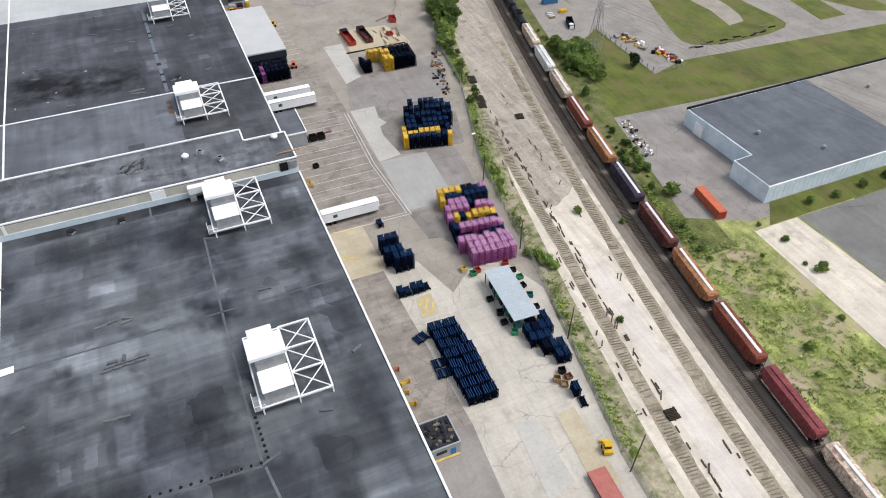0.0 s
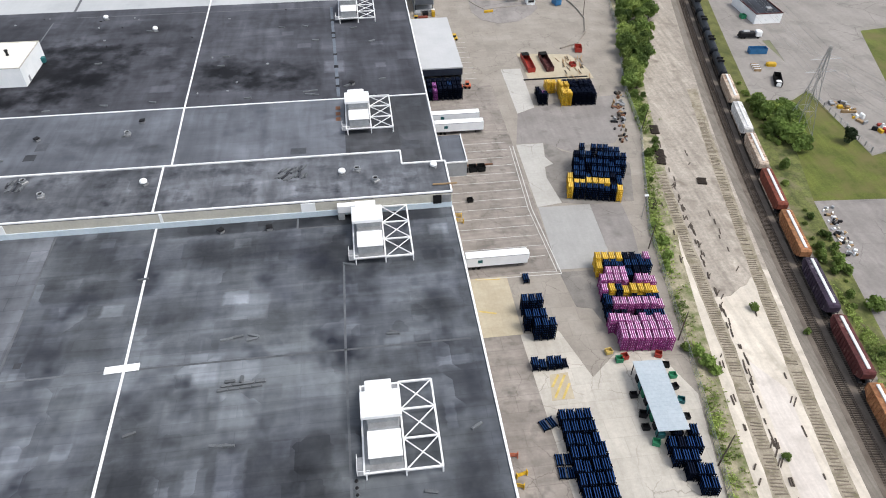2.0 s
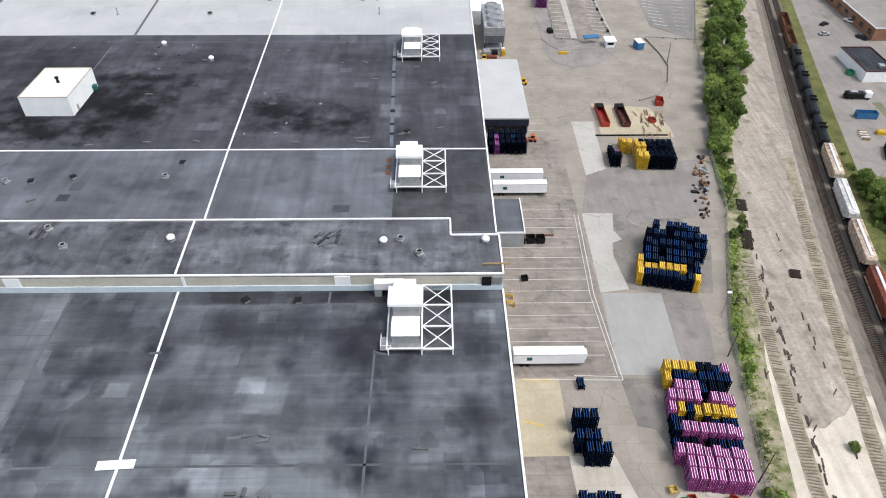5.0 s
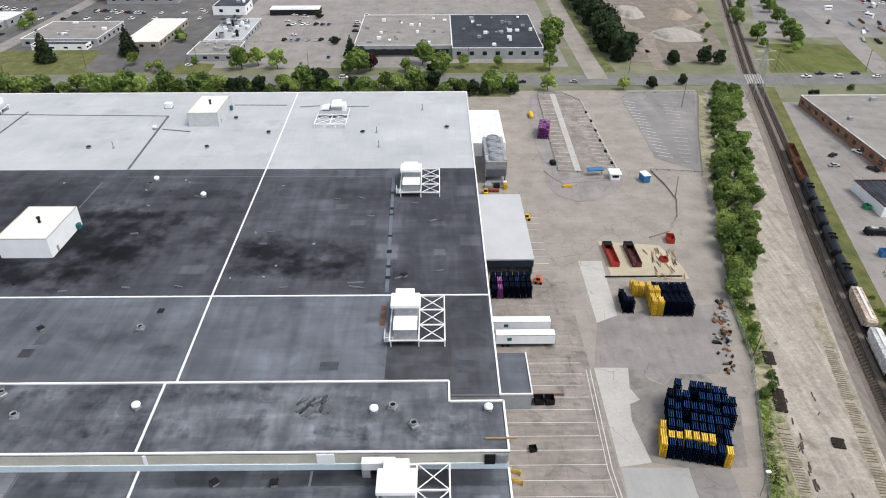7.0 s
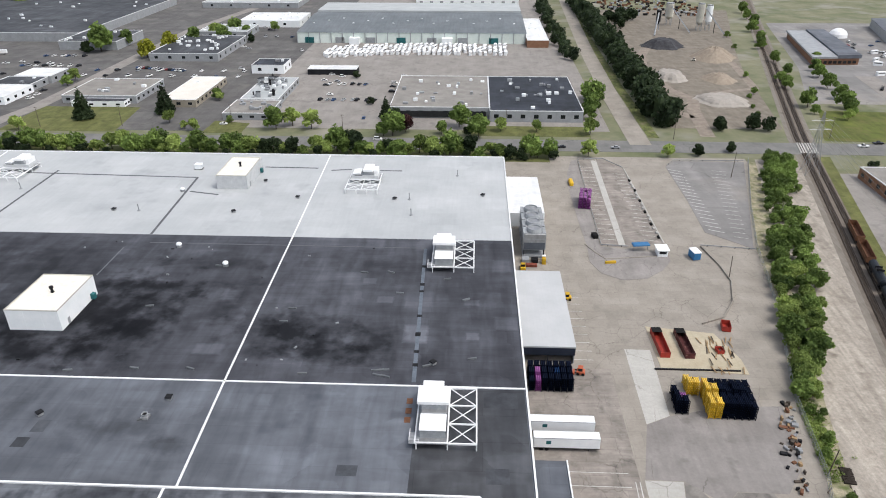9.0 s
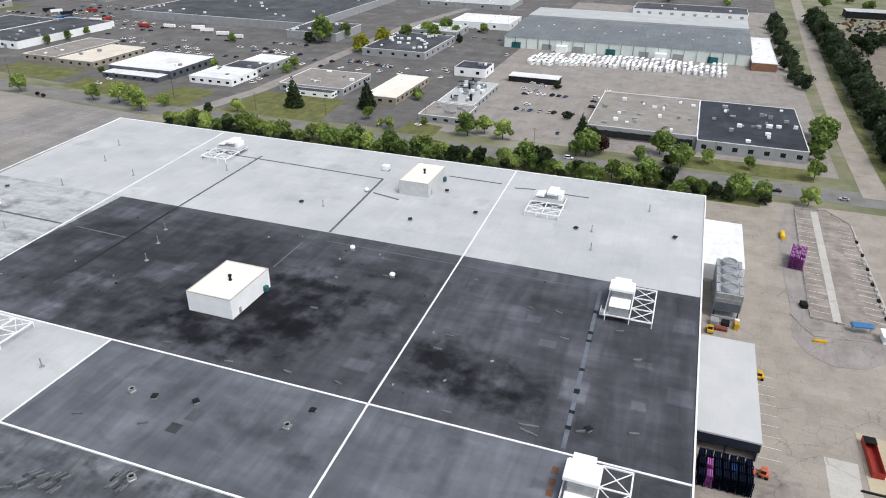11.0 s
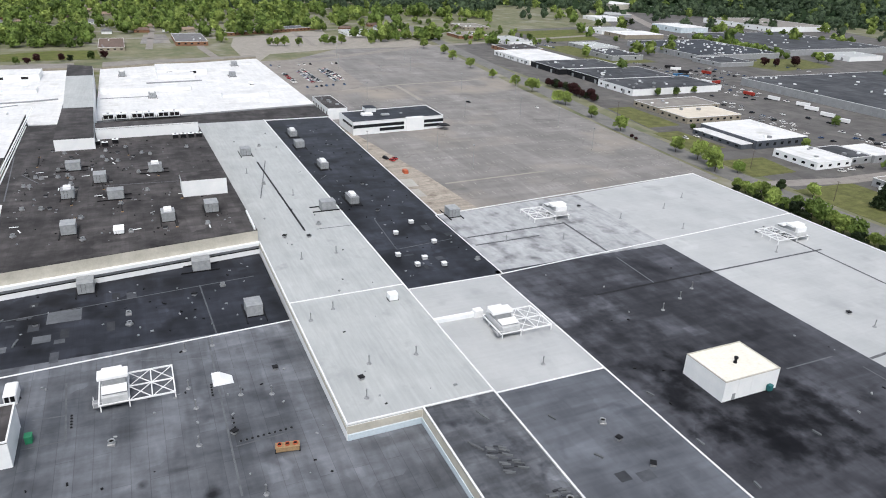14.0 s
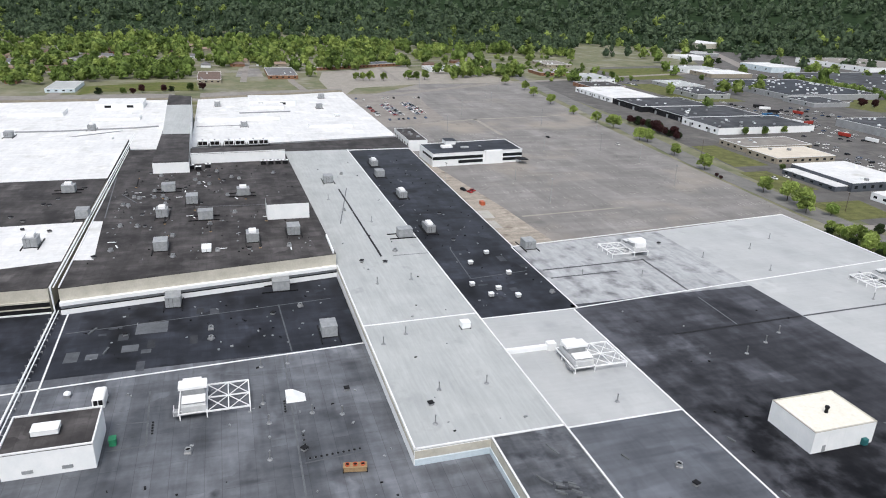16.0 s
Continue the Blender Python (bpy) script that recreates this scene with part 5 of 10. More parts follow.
o = casing(2.6, 3.0, 2.2, "condenser_unit", "small dark condenser unit on the roof", M_DARK, fans=1)
for k, (x, y) in enumerate(((-402, 126), (-402, 130.2), (-402, 134.4), (-402, 138.6), (-396, 77), (-396, 81.5), (-398, 86), (-394, 90), (-399, 95))):
    if k:
        copy_thing(o, pose(x, y, 17.8))
    else:
        o.matrix_basis = pose(x, y, 17.8)
ob = thing("roof_tank", "white tilted rooftop machine casing", "roof unit")
part("casing", soft_box(-178.6, -171.8, 66.5, 69.6, 8.2, 11.2, 0.3), M_WHITE, ob)
part("opening", boxes((-171.8, -171.7, 66.9, 67.9, 9.2, 10.8), (-171.8, -171.7, 68.2, 69.2, 9.2, 10.8)), M_DARK, ob)
ob = thing("green_bin", "bright green bin beside the roof shed", "bin")
part("body", soft_box(-155.2, -153.2, 73.0, 74.6, 8.2, 10.0, 0.1), M_GREEN, ob)
part("lid", soft_box(-155.3, -153.1, 72.9, 74.7, 10.0, 10.2, 0.05), M_GREEN, ob)
ob = thing("wedge_vent", "white wedge-shaped roof vent", "roof vent")
bm = bmesh.new()
v = [bm.verts.new(p) for p in ((-166, 117.5, 8.2), (-162, 117.5, 8.2), (-162, 123.0, 8.2), (-166, 123.0, 8.2), (-166, 117.5, 10.2), (-162.5, 117.5, 10.2), (-162.5, 119.6, 10.2), (-166, 119.6, 10.2))]
for f in ((3, 2, 1, 0), (4, 5, 6, 7), (0, 1, 5, 4), (1, 2, 6, 5), (2, 3, 7, 6), (3, 0, 4, 7)):
    bm.faces.new([v[i] for i in f])
part("casing", bm, M_WHITE_WALL, ob)

# Vents.
def vent(kind):
    if kind == "mushroom":
        ob = thing("roof_vent", "pale mushroom roof vent on a kerb", "roof vent", "roof vents")
        part("kerb", boxes((-0.8, 0.8, -0.8, 0.8, 0, 0.5)), M_GALV, ob)
        part("cowl", lathe(bmesh.new(), ((0.5, 0.45), (0.9, 0.45), (0.95, 1.0), (1.35, 0.95), (1.75, 0.5)), 14), M_WHITE_WALL, ob)
    elif kind == "stack":
        ob = thing("roof_stack", "thin grey vent pipe with a flashed foot", "vent pipe", "roof vent pipes")
        part("foot", lathe(bmesh.new(), ((0, 0.75), (0.25, 0.6), (0.3, 0.25)), 10), M_GALV, ob)
        part("pipe", lathe(bmesh.new(), ((0.25, 0.16), (2.5, 0.16), (2.5, 0.26), (2.8, 0.24)), 8), M_GALV, ob)
    elif kind == "curb":
        ob = thing("roof_hatch", "small dark roof curb with a cap", "roof hatch", "small roof curbs")
        part("curb", soft_box(-0.7, 0.7, -0.7, 0.7, 0, 0.7, 0.08), M_GALV, ob)
        part("cap", soft_box(-0.8, 0.8, -0.8, 0.8, 0.7, 0.95, 0.06), M_DARK, ob)
    else:
        ob = thing("roof_exhaust", "grey exhaust fan with a dark throat", "roof vent", "roof exhaust fans")
        part("base", soft_box(-0.9, 0.9, -0.9, 0.9, 0, 0.6, 0.08), M_GALV, ob)
        part("drum", lathe(bmesh.new(), ((0.6, 0.7), (1.3, 0.8), (1.3, 0.66), (1.0, 0.6)), 14), M_GREY_PAINT, ob)
        part("throat", lathe(bmesh.new(), ((1.0, 0.59), (1.02, 0.58)), 12), M_BLACK, ob)
    return ob


VENTS = {
    "mushroom": [(-2, 177, 12.8), (-53.6, 178.5, 12.8), (-71, 287, 8), (22.7, 177.2, 12.8), (-92, 300, 8), (-180, 59, 8.2), (-110, 350, 8)],
    "stack": [(-151.4, 159, 12.8), (-151.4, 173.3, 12.8), (-136.2, 153.4, 12.8), (-181, 149.5, 12.8), (-229, 171, 12.8), (-227.7, 157.4, 12.8), (-186, 158, 12.8), (-300, 170, 12.8), (-340, 155, 12.8), (-183.8, 111.8, 8.2), (-184.2, 119.8, 8.2), (-163.6, 111.2, 8.2), (-155.7, 123.9, 8.2), (-153.1, 131.8, 8.2), (-138.2, 111.4, 8.2), (-153.7, 112.2, 8.2), (-115.9, 123.5, 8.2), (-160, 280, 8), (-165, 290, 8), (-155, 268, 8), (-215, 330, 8), (-240, 340, 8), (-250, 360, 8), (-235, 310, 8), (-222, 270, 8), (-228, 245, 8), (-120, 330, 8), (-180, 350, 8), (-14, 345, 8), (-12, 330, 8), (-140, 210, 8), (5, 372, 8)],
    "curb": [(-63, 219, 8), (-92, 212, 8), (-103, 210, 8), (-20, 345, 8), (-82, 330, 8), (-60, 345, 8), (2, 236, 8), (-145, 154.7, 12.8), (-251, 155.8, 12.8), (-248, 165, 12.8), (-130, 330, 8), (-33, 162, 8.2), (-21, 161.7, 8.2), (-90, 140, 8.2), (-105, 100, 8.2), (-80, 92, 8.2), (-140, 120, 8.2), (-165, 135, 8.2), (-220, 118, 8.2), (-215, 70, 8.2), (-200, 360, 8), (-255, 300, 8), (-320, 210, 8), (-280, 205, 8), (-78, 362, 8), (16, 350, 8)],
    "exhaust": [(-66, 212, 8), (-85, 182.8, 12.8), (-78.7, 176, 12.8), (2, 178, 12.8), (6.7, 172.8, 12.8), (-213, 97, 8.2), (-205.7, 97.1, 8.2), (-224, 128, 8.2), (-88, 118, 8.2), (-118, 92, 8.2), (-146, 92, 8.2), (-260, 172, 12.8), (-320, 160, 12.8), (-390, 170, 12.8), (-300, 60, 17.8), (-310, 125, 17.8), (-270, 60, 17.8), (-262, 100, 17.8), (-380, 130, 17.8), (-400, 95, 17.8), (-262, 128, 17.8), (-330, 60, 17.8), (-262, 20, 17.8), (-340, 110, 17.8), (-215, 225, 8), (-110, 210, 8)],
}
for kind, spots in VENTS.items():
    proto = vent(kind)
    for i, p in enumerate(spots):
        if i == 0:
            proto.matrix_basis = pose(*p)
        else:
            copy_thing(proto, pose(*p, 0, 0, (i * 53) % 90))

# Small plant and pipe runs crowding the high block.
vr2 = random.Random(63)
small = {kind: vent(kind) for kind in ("curb", "exhaust")}
for k in range(54):
    kind = ("curb", "exhaust")[k % 2]
    m = pose(vr2.uniform(-400, -258) if k % 4 else vr2.uniform(-375, -250), vr2.uniform(52, 118) if k % 4 else vr2.uniform(-30, 38), 17.8, 0, 0, vr2.uniform(0, 90))
    if k < 2:
        small[kind].matrix_basis = m
    else:
        copy_thing(small[kind], m)
for x0, y0, x1, y1 in ((-332, 88.5, -318, 90), (-345, 113, -332, 113.4), (-275, 116, -262, 116.5), (-318, 77, -300, 78), (-300, 96.5, -286, 97.2), (-352, 74, -340, 74.6), (-284, 80, -272, 80.4), (-395, 100, -372, 101), (-380, 60, -362, 60.5), (-312, 128, -296, 121)):
    ob = thing("roof_pipe", "dark pipe run lying on roof blocks", "pipe", "roof pipe runs")
    part("pipe", rods(((x0, y0, 18.25), (x1, y1, 18.25), 0.22), n=6), M_DARK, ob)
    part("block", boxes((x0 - 0.3, x0 + 0.3, y0 - 0.5, y0 + 0.5, 17.8, 18.05), (x1 - 0.3, x1 + 0.3, y1 - 0.5, y1 + 0.5, 17.8, 18.05)), M_TIMBER, ob)
for k in range(16):
    x, y = vr2.uniform(-390, -258), vr2.uniform(52, 140)
    ob = thing("roof_board", "pale loose board lying on the dark roof", "board", "loose boards on the roof", "", (x, y, 17.8), vr2.choice((0, 85, 95, 20)))
    part("board", boxes((-1.6, 1.6, -0.25, 0.25, 0, 0.12)), M_WHITE_WALL, ob)

# Bundles of roofing material and timber lying on the roofs.
rnd = random.Random(5)


def bundle(n, name, label, mats):
    ob = thing(name, label, "roof materials", "bundles on the roof")
    for k in range(n):
        w, d, hh = rnd.uniform(1.9, 2.8), rnd.uniform(0.4, 0.6), rnd.uniform(0.25, 0.5)
        p = part("bale", soft_box(-w / 2, w / 2, -d / 2, d / 2, 0, hh, 0.06), mats[k % len(mats)], ob)
        if n > 5:
            p.matrix_basis = pose((k % 5 - 2) * 0.85 + rnd.uniform(-0.1, 0.1), (k // 5 - 0.5) * 3.1 + rnd.uniform(-0.5, 0.5), 0, 0, 0, 62 + rnd.uniform(-9, 9))
        else:
            p.matrix_basis = pose((k % 3 - 1) * rnd.uniform(0.9, 2.2), (k // 3 - 0.5) * rnd.uniform(0.8, 1.3), 0, 0, 0, rnd.choice((0, 4, -6, 8)))
    return ob


SINGLE, TRIO, HEAP = bundle(1, "roofing_bale", "single grey bale lying on the roof", [M_BALE]), bundle(3, "roofing_bales", "three grey bales lying on the roof", [M_BALE, M_BALE]), bundle(10, "roofing_heap", "heap of grey roofing bales", [M_BALE, M_BALE, M_PATCH])
ROW = thing("roofing_heap", "neat rows of pale grey roofing bales", "roof materials", "bundles on the roof", "", (-24, 113, 8.2), 3)
for k in range(10):
    p = part("bale", soft_box(-1.05, 1.05, -0.32, 0.32, 0, 0.5, 0.06), M_BALE, ROW)
    p.matrix_basis = pose((k % 4 - 1.5) * 2.25 + (k // 4) * 0.7, (k // 4 - 1) * 0.95, 0, 0, 0, rnd.uniform(-4, 4) if k < 9 else 80)
for proto, spots in (
    (SINGLE, [(-20.5, 125.7, 8.2), (13.6, 85.1, 8.2), (9.4, 123.2, 8.2), (-47, 147.3, 8.2), (-41.7, 104.8, 8.2), (23.1, 99, 8.2), (-20, 125.6, 8.2), (-71, 287, 8), (-41, 255, 8), (14.3, 239.5, 8), (2, 236.3, 8), (-12.5, 284.3, 8), (-21.3, 284.3, 8), (-8.4, 272.1, 8), (-92.4, 230, 8), (-114.2, 231.9, 8), (-65, 213, 8), (-60, 231, 8), (-75, 231, 8), (-30, 231, 8), (6, 282, 8), (12, 270, 8), (10, 122.7, 8.2), (1, 146, 8.2), (-40, 262, 8), (-84, 262, 8), (-115, 200, 8), (-98, 203, 8)]),
    (TRIO, [(-27, 126, 8.2), (-11.3, 230.7, 8), (-26.2, 99.5, 8.2), (-12, 233, 8), (-119, 179, 12.8), (-109, 172, 12.8), (-220, 60, 8.2), (-205, 66, 8.2)]),
    (HEAP, [(-13.6, 179, 12.8), (-17, 178.5, 12.8), (-105, 175.5, 12.8), (-99.4, 176.6, 12.8), (-87, 181.6, 12.8)]),
):
    for i, p in enumerate(spots):
        if i == 0:
            proto.matrix_basis = pose(*p, 0, 0, 12)
        else:
            copy_thing(proto, pose(*p, 0, 0, (i * 71) % 60 - 25))

# Small scraps, pads and pipe ends scattered over the roofs.
lit = random.Random(91)
FIELDS = ((-185, -78, 62, 142, 8.2, 26), (-245, -195, 56, 140, 8.2, 30), (-440, -205, 190, 226, 8.0, 46), (-195, -20, 230, 306, 8.0, 16), (-400, -255, 52, 138, 17.8, 80), (-420, -132, 148, 183, 12.8, 12))
for m, word in ((M_GREY_PAINT, "pale"), (M_DARK, "dark")):
    bm = bmesh.new()
    for x0, x1, y0, y1, z, n in FIELDS:
        for k in range(n):
            x, y, a = lit.uniform(x0, x1), lit.uniform(y0, y1), lit.uniform(0, 3)
            w, d, hh = lit.uniform(0.12, 0.5), lit.uniform(0.1, 0.3), lit.uniform(0.1, 0.5)
            c, q = math.cos(a), math.sin(a)
            prism([(x + u * w * c - v * d * q, y + u * w * q + v * d * c) for u, v in ((-1, -1), (1, -1), (1, 1), (-1, 1))], z - 0.01, z + hh, bm)
    tagged(part("roof_litter", bm, m), f"small {word} scraps and pads scattered over the roofs", "debris", "", "stuff")

# Light rectangular repairs and seam strips on the dark roofs.
k = 0
for x0, x1, y0, y1, z, n in ((-110, -70, 80, 160, 8.2, 5), (-235, -195, 55, 100, 8.2, 9), (-260, -203, 190, 224, 8.0, 5), (-125, -8, 190, 222, 8.0, 3)):
    for i in range(n):
        w, d = rnd.choice((1.5, 2.4, 3.2, 4.6, 6)), rnd.choice((1.5, 2.4, 3.2, 4.2))
        x, y = rnd.uniform(x0, x1), rnd.uniform(y0, y1)
        k += 1
        tagged(part("roof_patch", prism(rect(x, x + w, y, y + d), z - 0.02, z + 0.006 + 0.0007 * (k % 9)), M_PATCH), "light grey repair patch on the dark roof", "roof patch", "roof patches", "structure")
SEAMS = [((-324, 86), (-321.3, 122), 17.8), ((-385, 48.5), (-313.4, 52.1), 17.8), ((-351, 55), (-335.5, 63), 17.8), ((-2.6, 147), (-2.8, 118), 8.2), ((-2.8, 118), (-2.4, 78), 8.2), ((-2.4, 78), (-32, 79.8), 8.2), ((-2.0, 77.6), (0.4, 62), 8.2), ((-2.2, 78.4), (1.2, 79.6), 8.2), ((-46, 119.5), (24, 119.5), 8.2), ((-73.6, 165), (-71.8, 60), 8.2), ((-110, 119), (-50, 119.6), 8.2), ((-14, 161), (-3, 161), 8.2), ((-14, 161), (-14, 165), 8.2), ((-104, 303), (-4.5, 302.5), 8.0), 
         ((-198, 280.5), (-174, 279.6), 8.0), ((-111.7, 299), (-111.6, 279), 8.0), ((-220.3, 51.3), (-228.5, 139.6), 8.2), ((-227.4, 120.4), (-191.5, 121.8), 8.2), ((-177.8, 80.6), (-151.4, 81.7), 8.2), ((-151.5, 72.2), (-151.4, 81.6), 8.2), ((-162.9, 73.5), (-162.2, 81), 8.2), ((-189, 119), (-117.2, 118.4), 8.2), ((-134.7, 119.5), (-135.6, 135.4), 8.2), ((-182.7, 99.6), (-177.3, 118), 8.2), ((-235, 198), (-270, 200), 8.0), ((-235, 198), (-238, 224), 8.0), ((-300, 155), (-360, 168), 12.8), ((-255, 170), (-255, 186), 12.8)]
for x0, x1, y0, y1 in ((-222.5, -214.5, 73, 83), (-206.5, -200, 54, 58), (-204, -200.5, 60, 63.5), (-207.5, -203, 70, 75), (-203.5, -201, 76, 79)):
    tagged(part("roof_patch", prism(rect(x0, x1, y0, y1), 8.18, 8.216), M_FLASH), "pale weathered patch on the dark roof", "roof patch", "roof patches", "structure")
for x0, x1, y0, y1 in ((15.3, 23.8, 218.8, 224.6), (15.6, 20.8, 194.4, 199.0), (4.0, 7.0, 206.5, 209.5)):
    tagged(part("roof_patch", prism(rect(x0, x1, y0, y1), 7.98, 8.012), M_PATCH), "light repair patch on the dark felt bay", "roof patch", "roof patches", "structure")
for a, b, z in SEAMS:
    tagged(part("roof_seam", ribbon([a, b], 0.5, z - 0.02, z + 0.014), M_FLASH), "grey flashing strip along a roof seam", "roof seam", "", "structure")
for a, b in (((-205, 369), (-156.4, 367.4)), ((-156.4, 367.4), (-109.4, 365.6)), ((-109.4, 365.6), (-106.4, 309.6)), ((-83, 379.5), (-58.5, 379)), ((-52, 376.5), (-43, 378)), ((-107, 350), (-94, 347)), ((-175.6, 372), (-174.2, 309.8)), ((-237, 231), (-238.6, 281.6)), ((-239.6, 281), (-205, 280.5)), ((-228.3, 230.7), (-229, 262)), ((-40, 377), (-20, 377))):
    tagged(part("roof_walkway", ribbon([a, b], 1.0, 7.9, 8.03), M_GREY_SEAM), "dark grey walkway strip on the white roof", "roof seam", "", "structure")
for a, b, z in (((-174.2, 309), (-172.8, 252), 8.0), ((-359, 163.5), (-255, 165), 12.8)):
    tagged(part("roof_joint", ribbon([a, b], 0.9, z - 0.02, z + 0.02), M_DARK), "black felt strip over a roof joint", "roof seam", "", "structure")
# Darker felt bay beside the air handler, and the joint covers with dark gaps.
tagged(part("roof_felt", prism(rect(-1.0, 25.7, 187.2, 225.9), 7.98, 8.005), M_ROOF_FAR), "dark worn felt bay of the roof", "roof patch", "", "structure")
tagged(part("joint_cover", ribbon([(-2.6, 228.0), (-4.5, 302)], 1.1, 7.98, 8.03), M_BLUE_SEAM), "pale blue grey cover strip over a roof joint", "roof seam", "", "structure")
for k in range(7):
    y = 232 + k * 9.5 + rnd.uniform(-3.5, 3.5)
    if y < 300:
        x = -2.6 - 1.9 * (y - 228) / 74
        tagged(part("joint_gap", prism(rect(x - 0.75, x + 0.75, y, y + rnd.uniform(0.9, 2.0)), 8.0, 8.045 + 0.0005 * k), M_DARK), "dark worn gap in the joint cover", "roof seam", "roof joint gaps", "structure")
for y in (212.8, 216.0, 219.6):
    tagged(part("joint_gap", prism(rect(-3.7, -2.2, y, y + 2.0), 8.0, 8.05), M_RUST), "red brown gap in the joint cover", "roof seam", "roof joint gaps", "structure")
ob = thing("pipe_bridge", "white pipe rack on short stands across the roofs", "pipe rack")
part("pipe", rods(((-150, 45.3, 9.3), (-237, 45.3, 9.3), 0.3), ((-150, 46.4, 9.3), (-237, 46.4, 9.3), 0.2), n=8), M_WHITE_WALL, ob)
part("pipe", rods(((-236, 45.2, 18.6), (-500, 46.3, 18.6), 0.35), ((-236, 46.3, 18.6), (-500, 47.3, 18.6), 0.22), n=8), M_WHITE_WALL, ob)
part("riser", rods(((-237, 45.3, 9.3), (-236, 45.3, 18.6), 0.3), n=8), M_WHITE_WALL, ob)
st = None
for k in range(22):
    x = -152 - 4 * k if k < 21 else -236
    z = 8.2
    if st is None:
        me = mesh("stand", boxes((-0.12, 0.12, -1.6, 1.6, 0.5, 0.7), (-0.12, 0.12, -1.5, -1.3, 0, 0.5), (-0.12, 0.12, 1.3, 1.5, 0, 0.5)), M_GALV)
        st = 1
    o = part("stand", me, None, ob)
    o.matrix_basis = pose(x, 45.6, z)

ob = thing("roof_plate", "pale loose sheet lying over the roof joint", "sheet", "", "", (-48.0, 119.9, 8.38), 3)
part("sheet", boxes((-3.7, 3.2, -0.95, 0.95, 0, 0.08)), M_WHITE_WALL, ob)
def drain_pot():
    ob = thing("drain_pot", "small dark drain pot on the roof seam", "drain pot", "drain pots along the roof seams")
    part("pot", lathe(bmesh.new(), ((0, 0.34), (0.22, 0.3), (0.3, 0.2)), 8), M_DARK, ob)
    part("flange", lathe(bmesh.new(), ((0, 0.5), (0.05, 0.48)), 8), M_FLASH, ob)
    return ob


pot = drain_pot()
pot.matrix_basis = pose(-1.6, 88.8, 8.2)
for k in range(1, 21):
    x, y = (-1.6 + k * 0.06, 88.8 - k * 1.35) if k < 8 else (-2.6 - (k - 8) * 1.75, 78.7 + (k - 8) * 0.1)
    copy_thing(pot, pose(x, y, 8.2))

for (x0, y0), (x1, y1), n in (((-161.5, 82.6), (-155.1, 82.8), 5), ((-163.1, 117.0), (-156.7, 116.8), 5), ((-136.2, 121.0), (-137.0, 135.0), 10), ((-146, 120.4), (-138, 120.4), 4)):
    for k in range(n):
        copy_thing(pot, pose(x0 + (x1 - x0) * k / n, y0 + (y1 - y0) * k / n, 8.2))


# ---- rack stacks ----
def rack_tray(w, d, hh):
    """One nested steel rack: rails, sunk deck, three ridges on top, corner posts."""
    bm = bmesh.new()
    box(bm, -w / 2, w / 2, -d / 2, -d / 2 + 0.1, hh * 0.62, hh * 0.8)
    box(bm, -w / 2, w / 2, d / 2 - 0.1, d / 2, hh * 0.62, hh * 0.8)
    box(bm, -w / 2 + 0.1, w / 2 - 0.1, -d / 2 + 0.16, d / 2 - 0.16, hh * 0.55, hh * 0.7)
    for k in (-1, 0, 1):
        x = k * w * 0.335
        box(bm, x - w * 0.045, x + w * 0.045, -d / 2 + 0.12, d / 2 - 0.12, hh * 0.75, hh * 0.99)
    for x in (-w / 2 + 0.07, w / 2 - 0.07):
        for y in (-d / 2 + 0.07, d / 2 - 0.07):
            box(bm, x - 0.07, x + 0.07, y - 0.07, y + 0.07, 0, hh)
    return bm


TRAY_W, TRAY_D, TRAY_H = 1.5, 2.5, 0.75
# Paler paints put the light on the ridge tops into colour.
M_LIT_RIDGE = {"B": paint("lit blue ridge top", (0.016, 0.058, 0.175), 0.6, shine=0.08), "N": paint("lit navy ridge top", (0.009, 0.015, 0.036), 0.7, shine=0.05), "M": paint("highlit magenta ridge top", (0.88, 0.56, 0.82), 0.45), "Y": paint("highlit yellow ridge top", (0.95, 0.68, 0.16), 0.45), "P": paint("highlit purple ridge top", (0.5, 0.2, 0.5), 0.45)}
RACK_PAINT = {"B": M_RACK_BLUE, "N": M_RACK_NAVY, "M": M_RACK_PINK, "Y": M_RACK_YELLOW, "P": M_RACK_PURPLE}
RACK_WORD = {"B": "blue", "N": "navy", "M": "magenta", "Y": "yellow", "P": "purple"}
# Blue racks take near-black navy sides, shade of the gaps put into colour.
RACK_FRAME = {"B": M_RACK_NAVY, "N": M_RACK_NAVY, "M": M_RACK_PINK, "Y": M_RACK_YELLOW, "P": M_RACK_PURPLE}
TRAY_MESH = {}
for c, m in RACK_PAINT.items():
    me = mesh("rack", rack_tray(TRAY_W, TRAY_D, TRAY_H), RACK_FRAME[c], M_LIT_RIDGE[c])
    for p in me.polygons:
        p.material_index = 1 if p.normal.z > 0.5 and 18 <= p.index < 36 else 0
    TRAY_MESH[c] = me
rr = random.Random(11)


def rack_stack(x, y, turn, letter, count):
    ob = thing("rack_stack", f"tall stack of {RACK_WORD[letter]} steel shipping racks on the yard" if count > 2 else f"low stack of {RACK_WORD[letter]} steel shipping racks on the yard", "rack stack", "stacked shipping racks", "", (x, y, 0.055), turn + rr.uniform(-0.7, 0.7))
    for k in range(count):
        o = part("rack", TRAY_MESH[letter], None, ob)
        o.matrix_basis = pose(rr.uniform(-0.04, 0.04), rr.uniform(-0.05, 0.05), k * TRAY_H)
    return ob


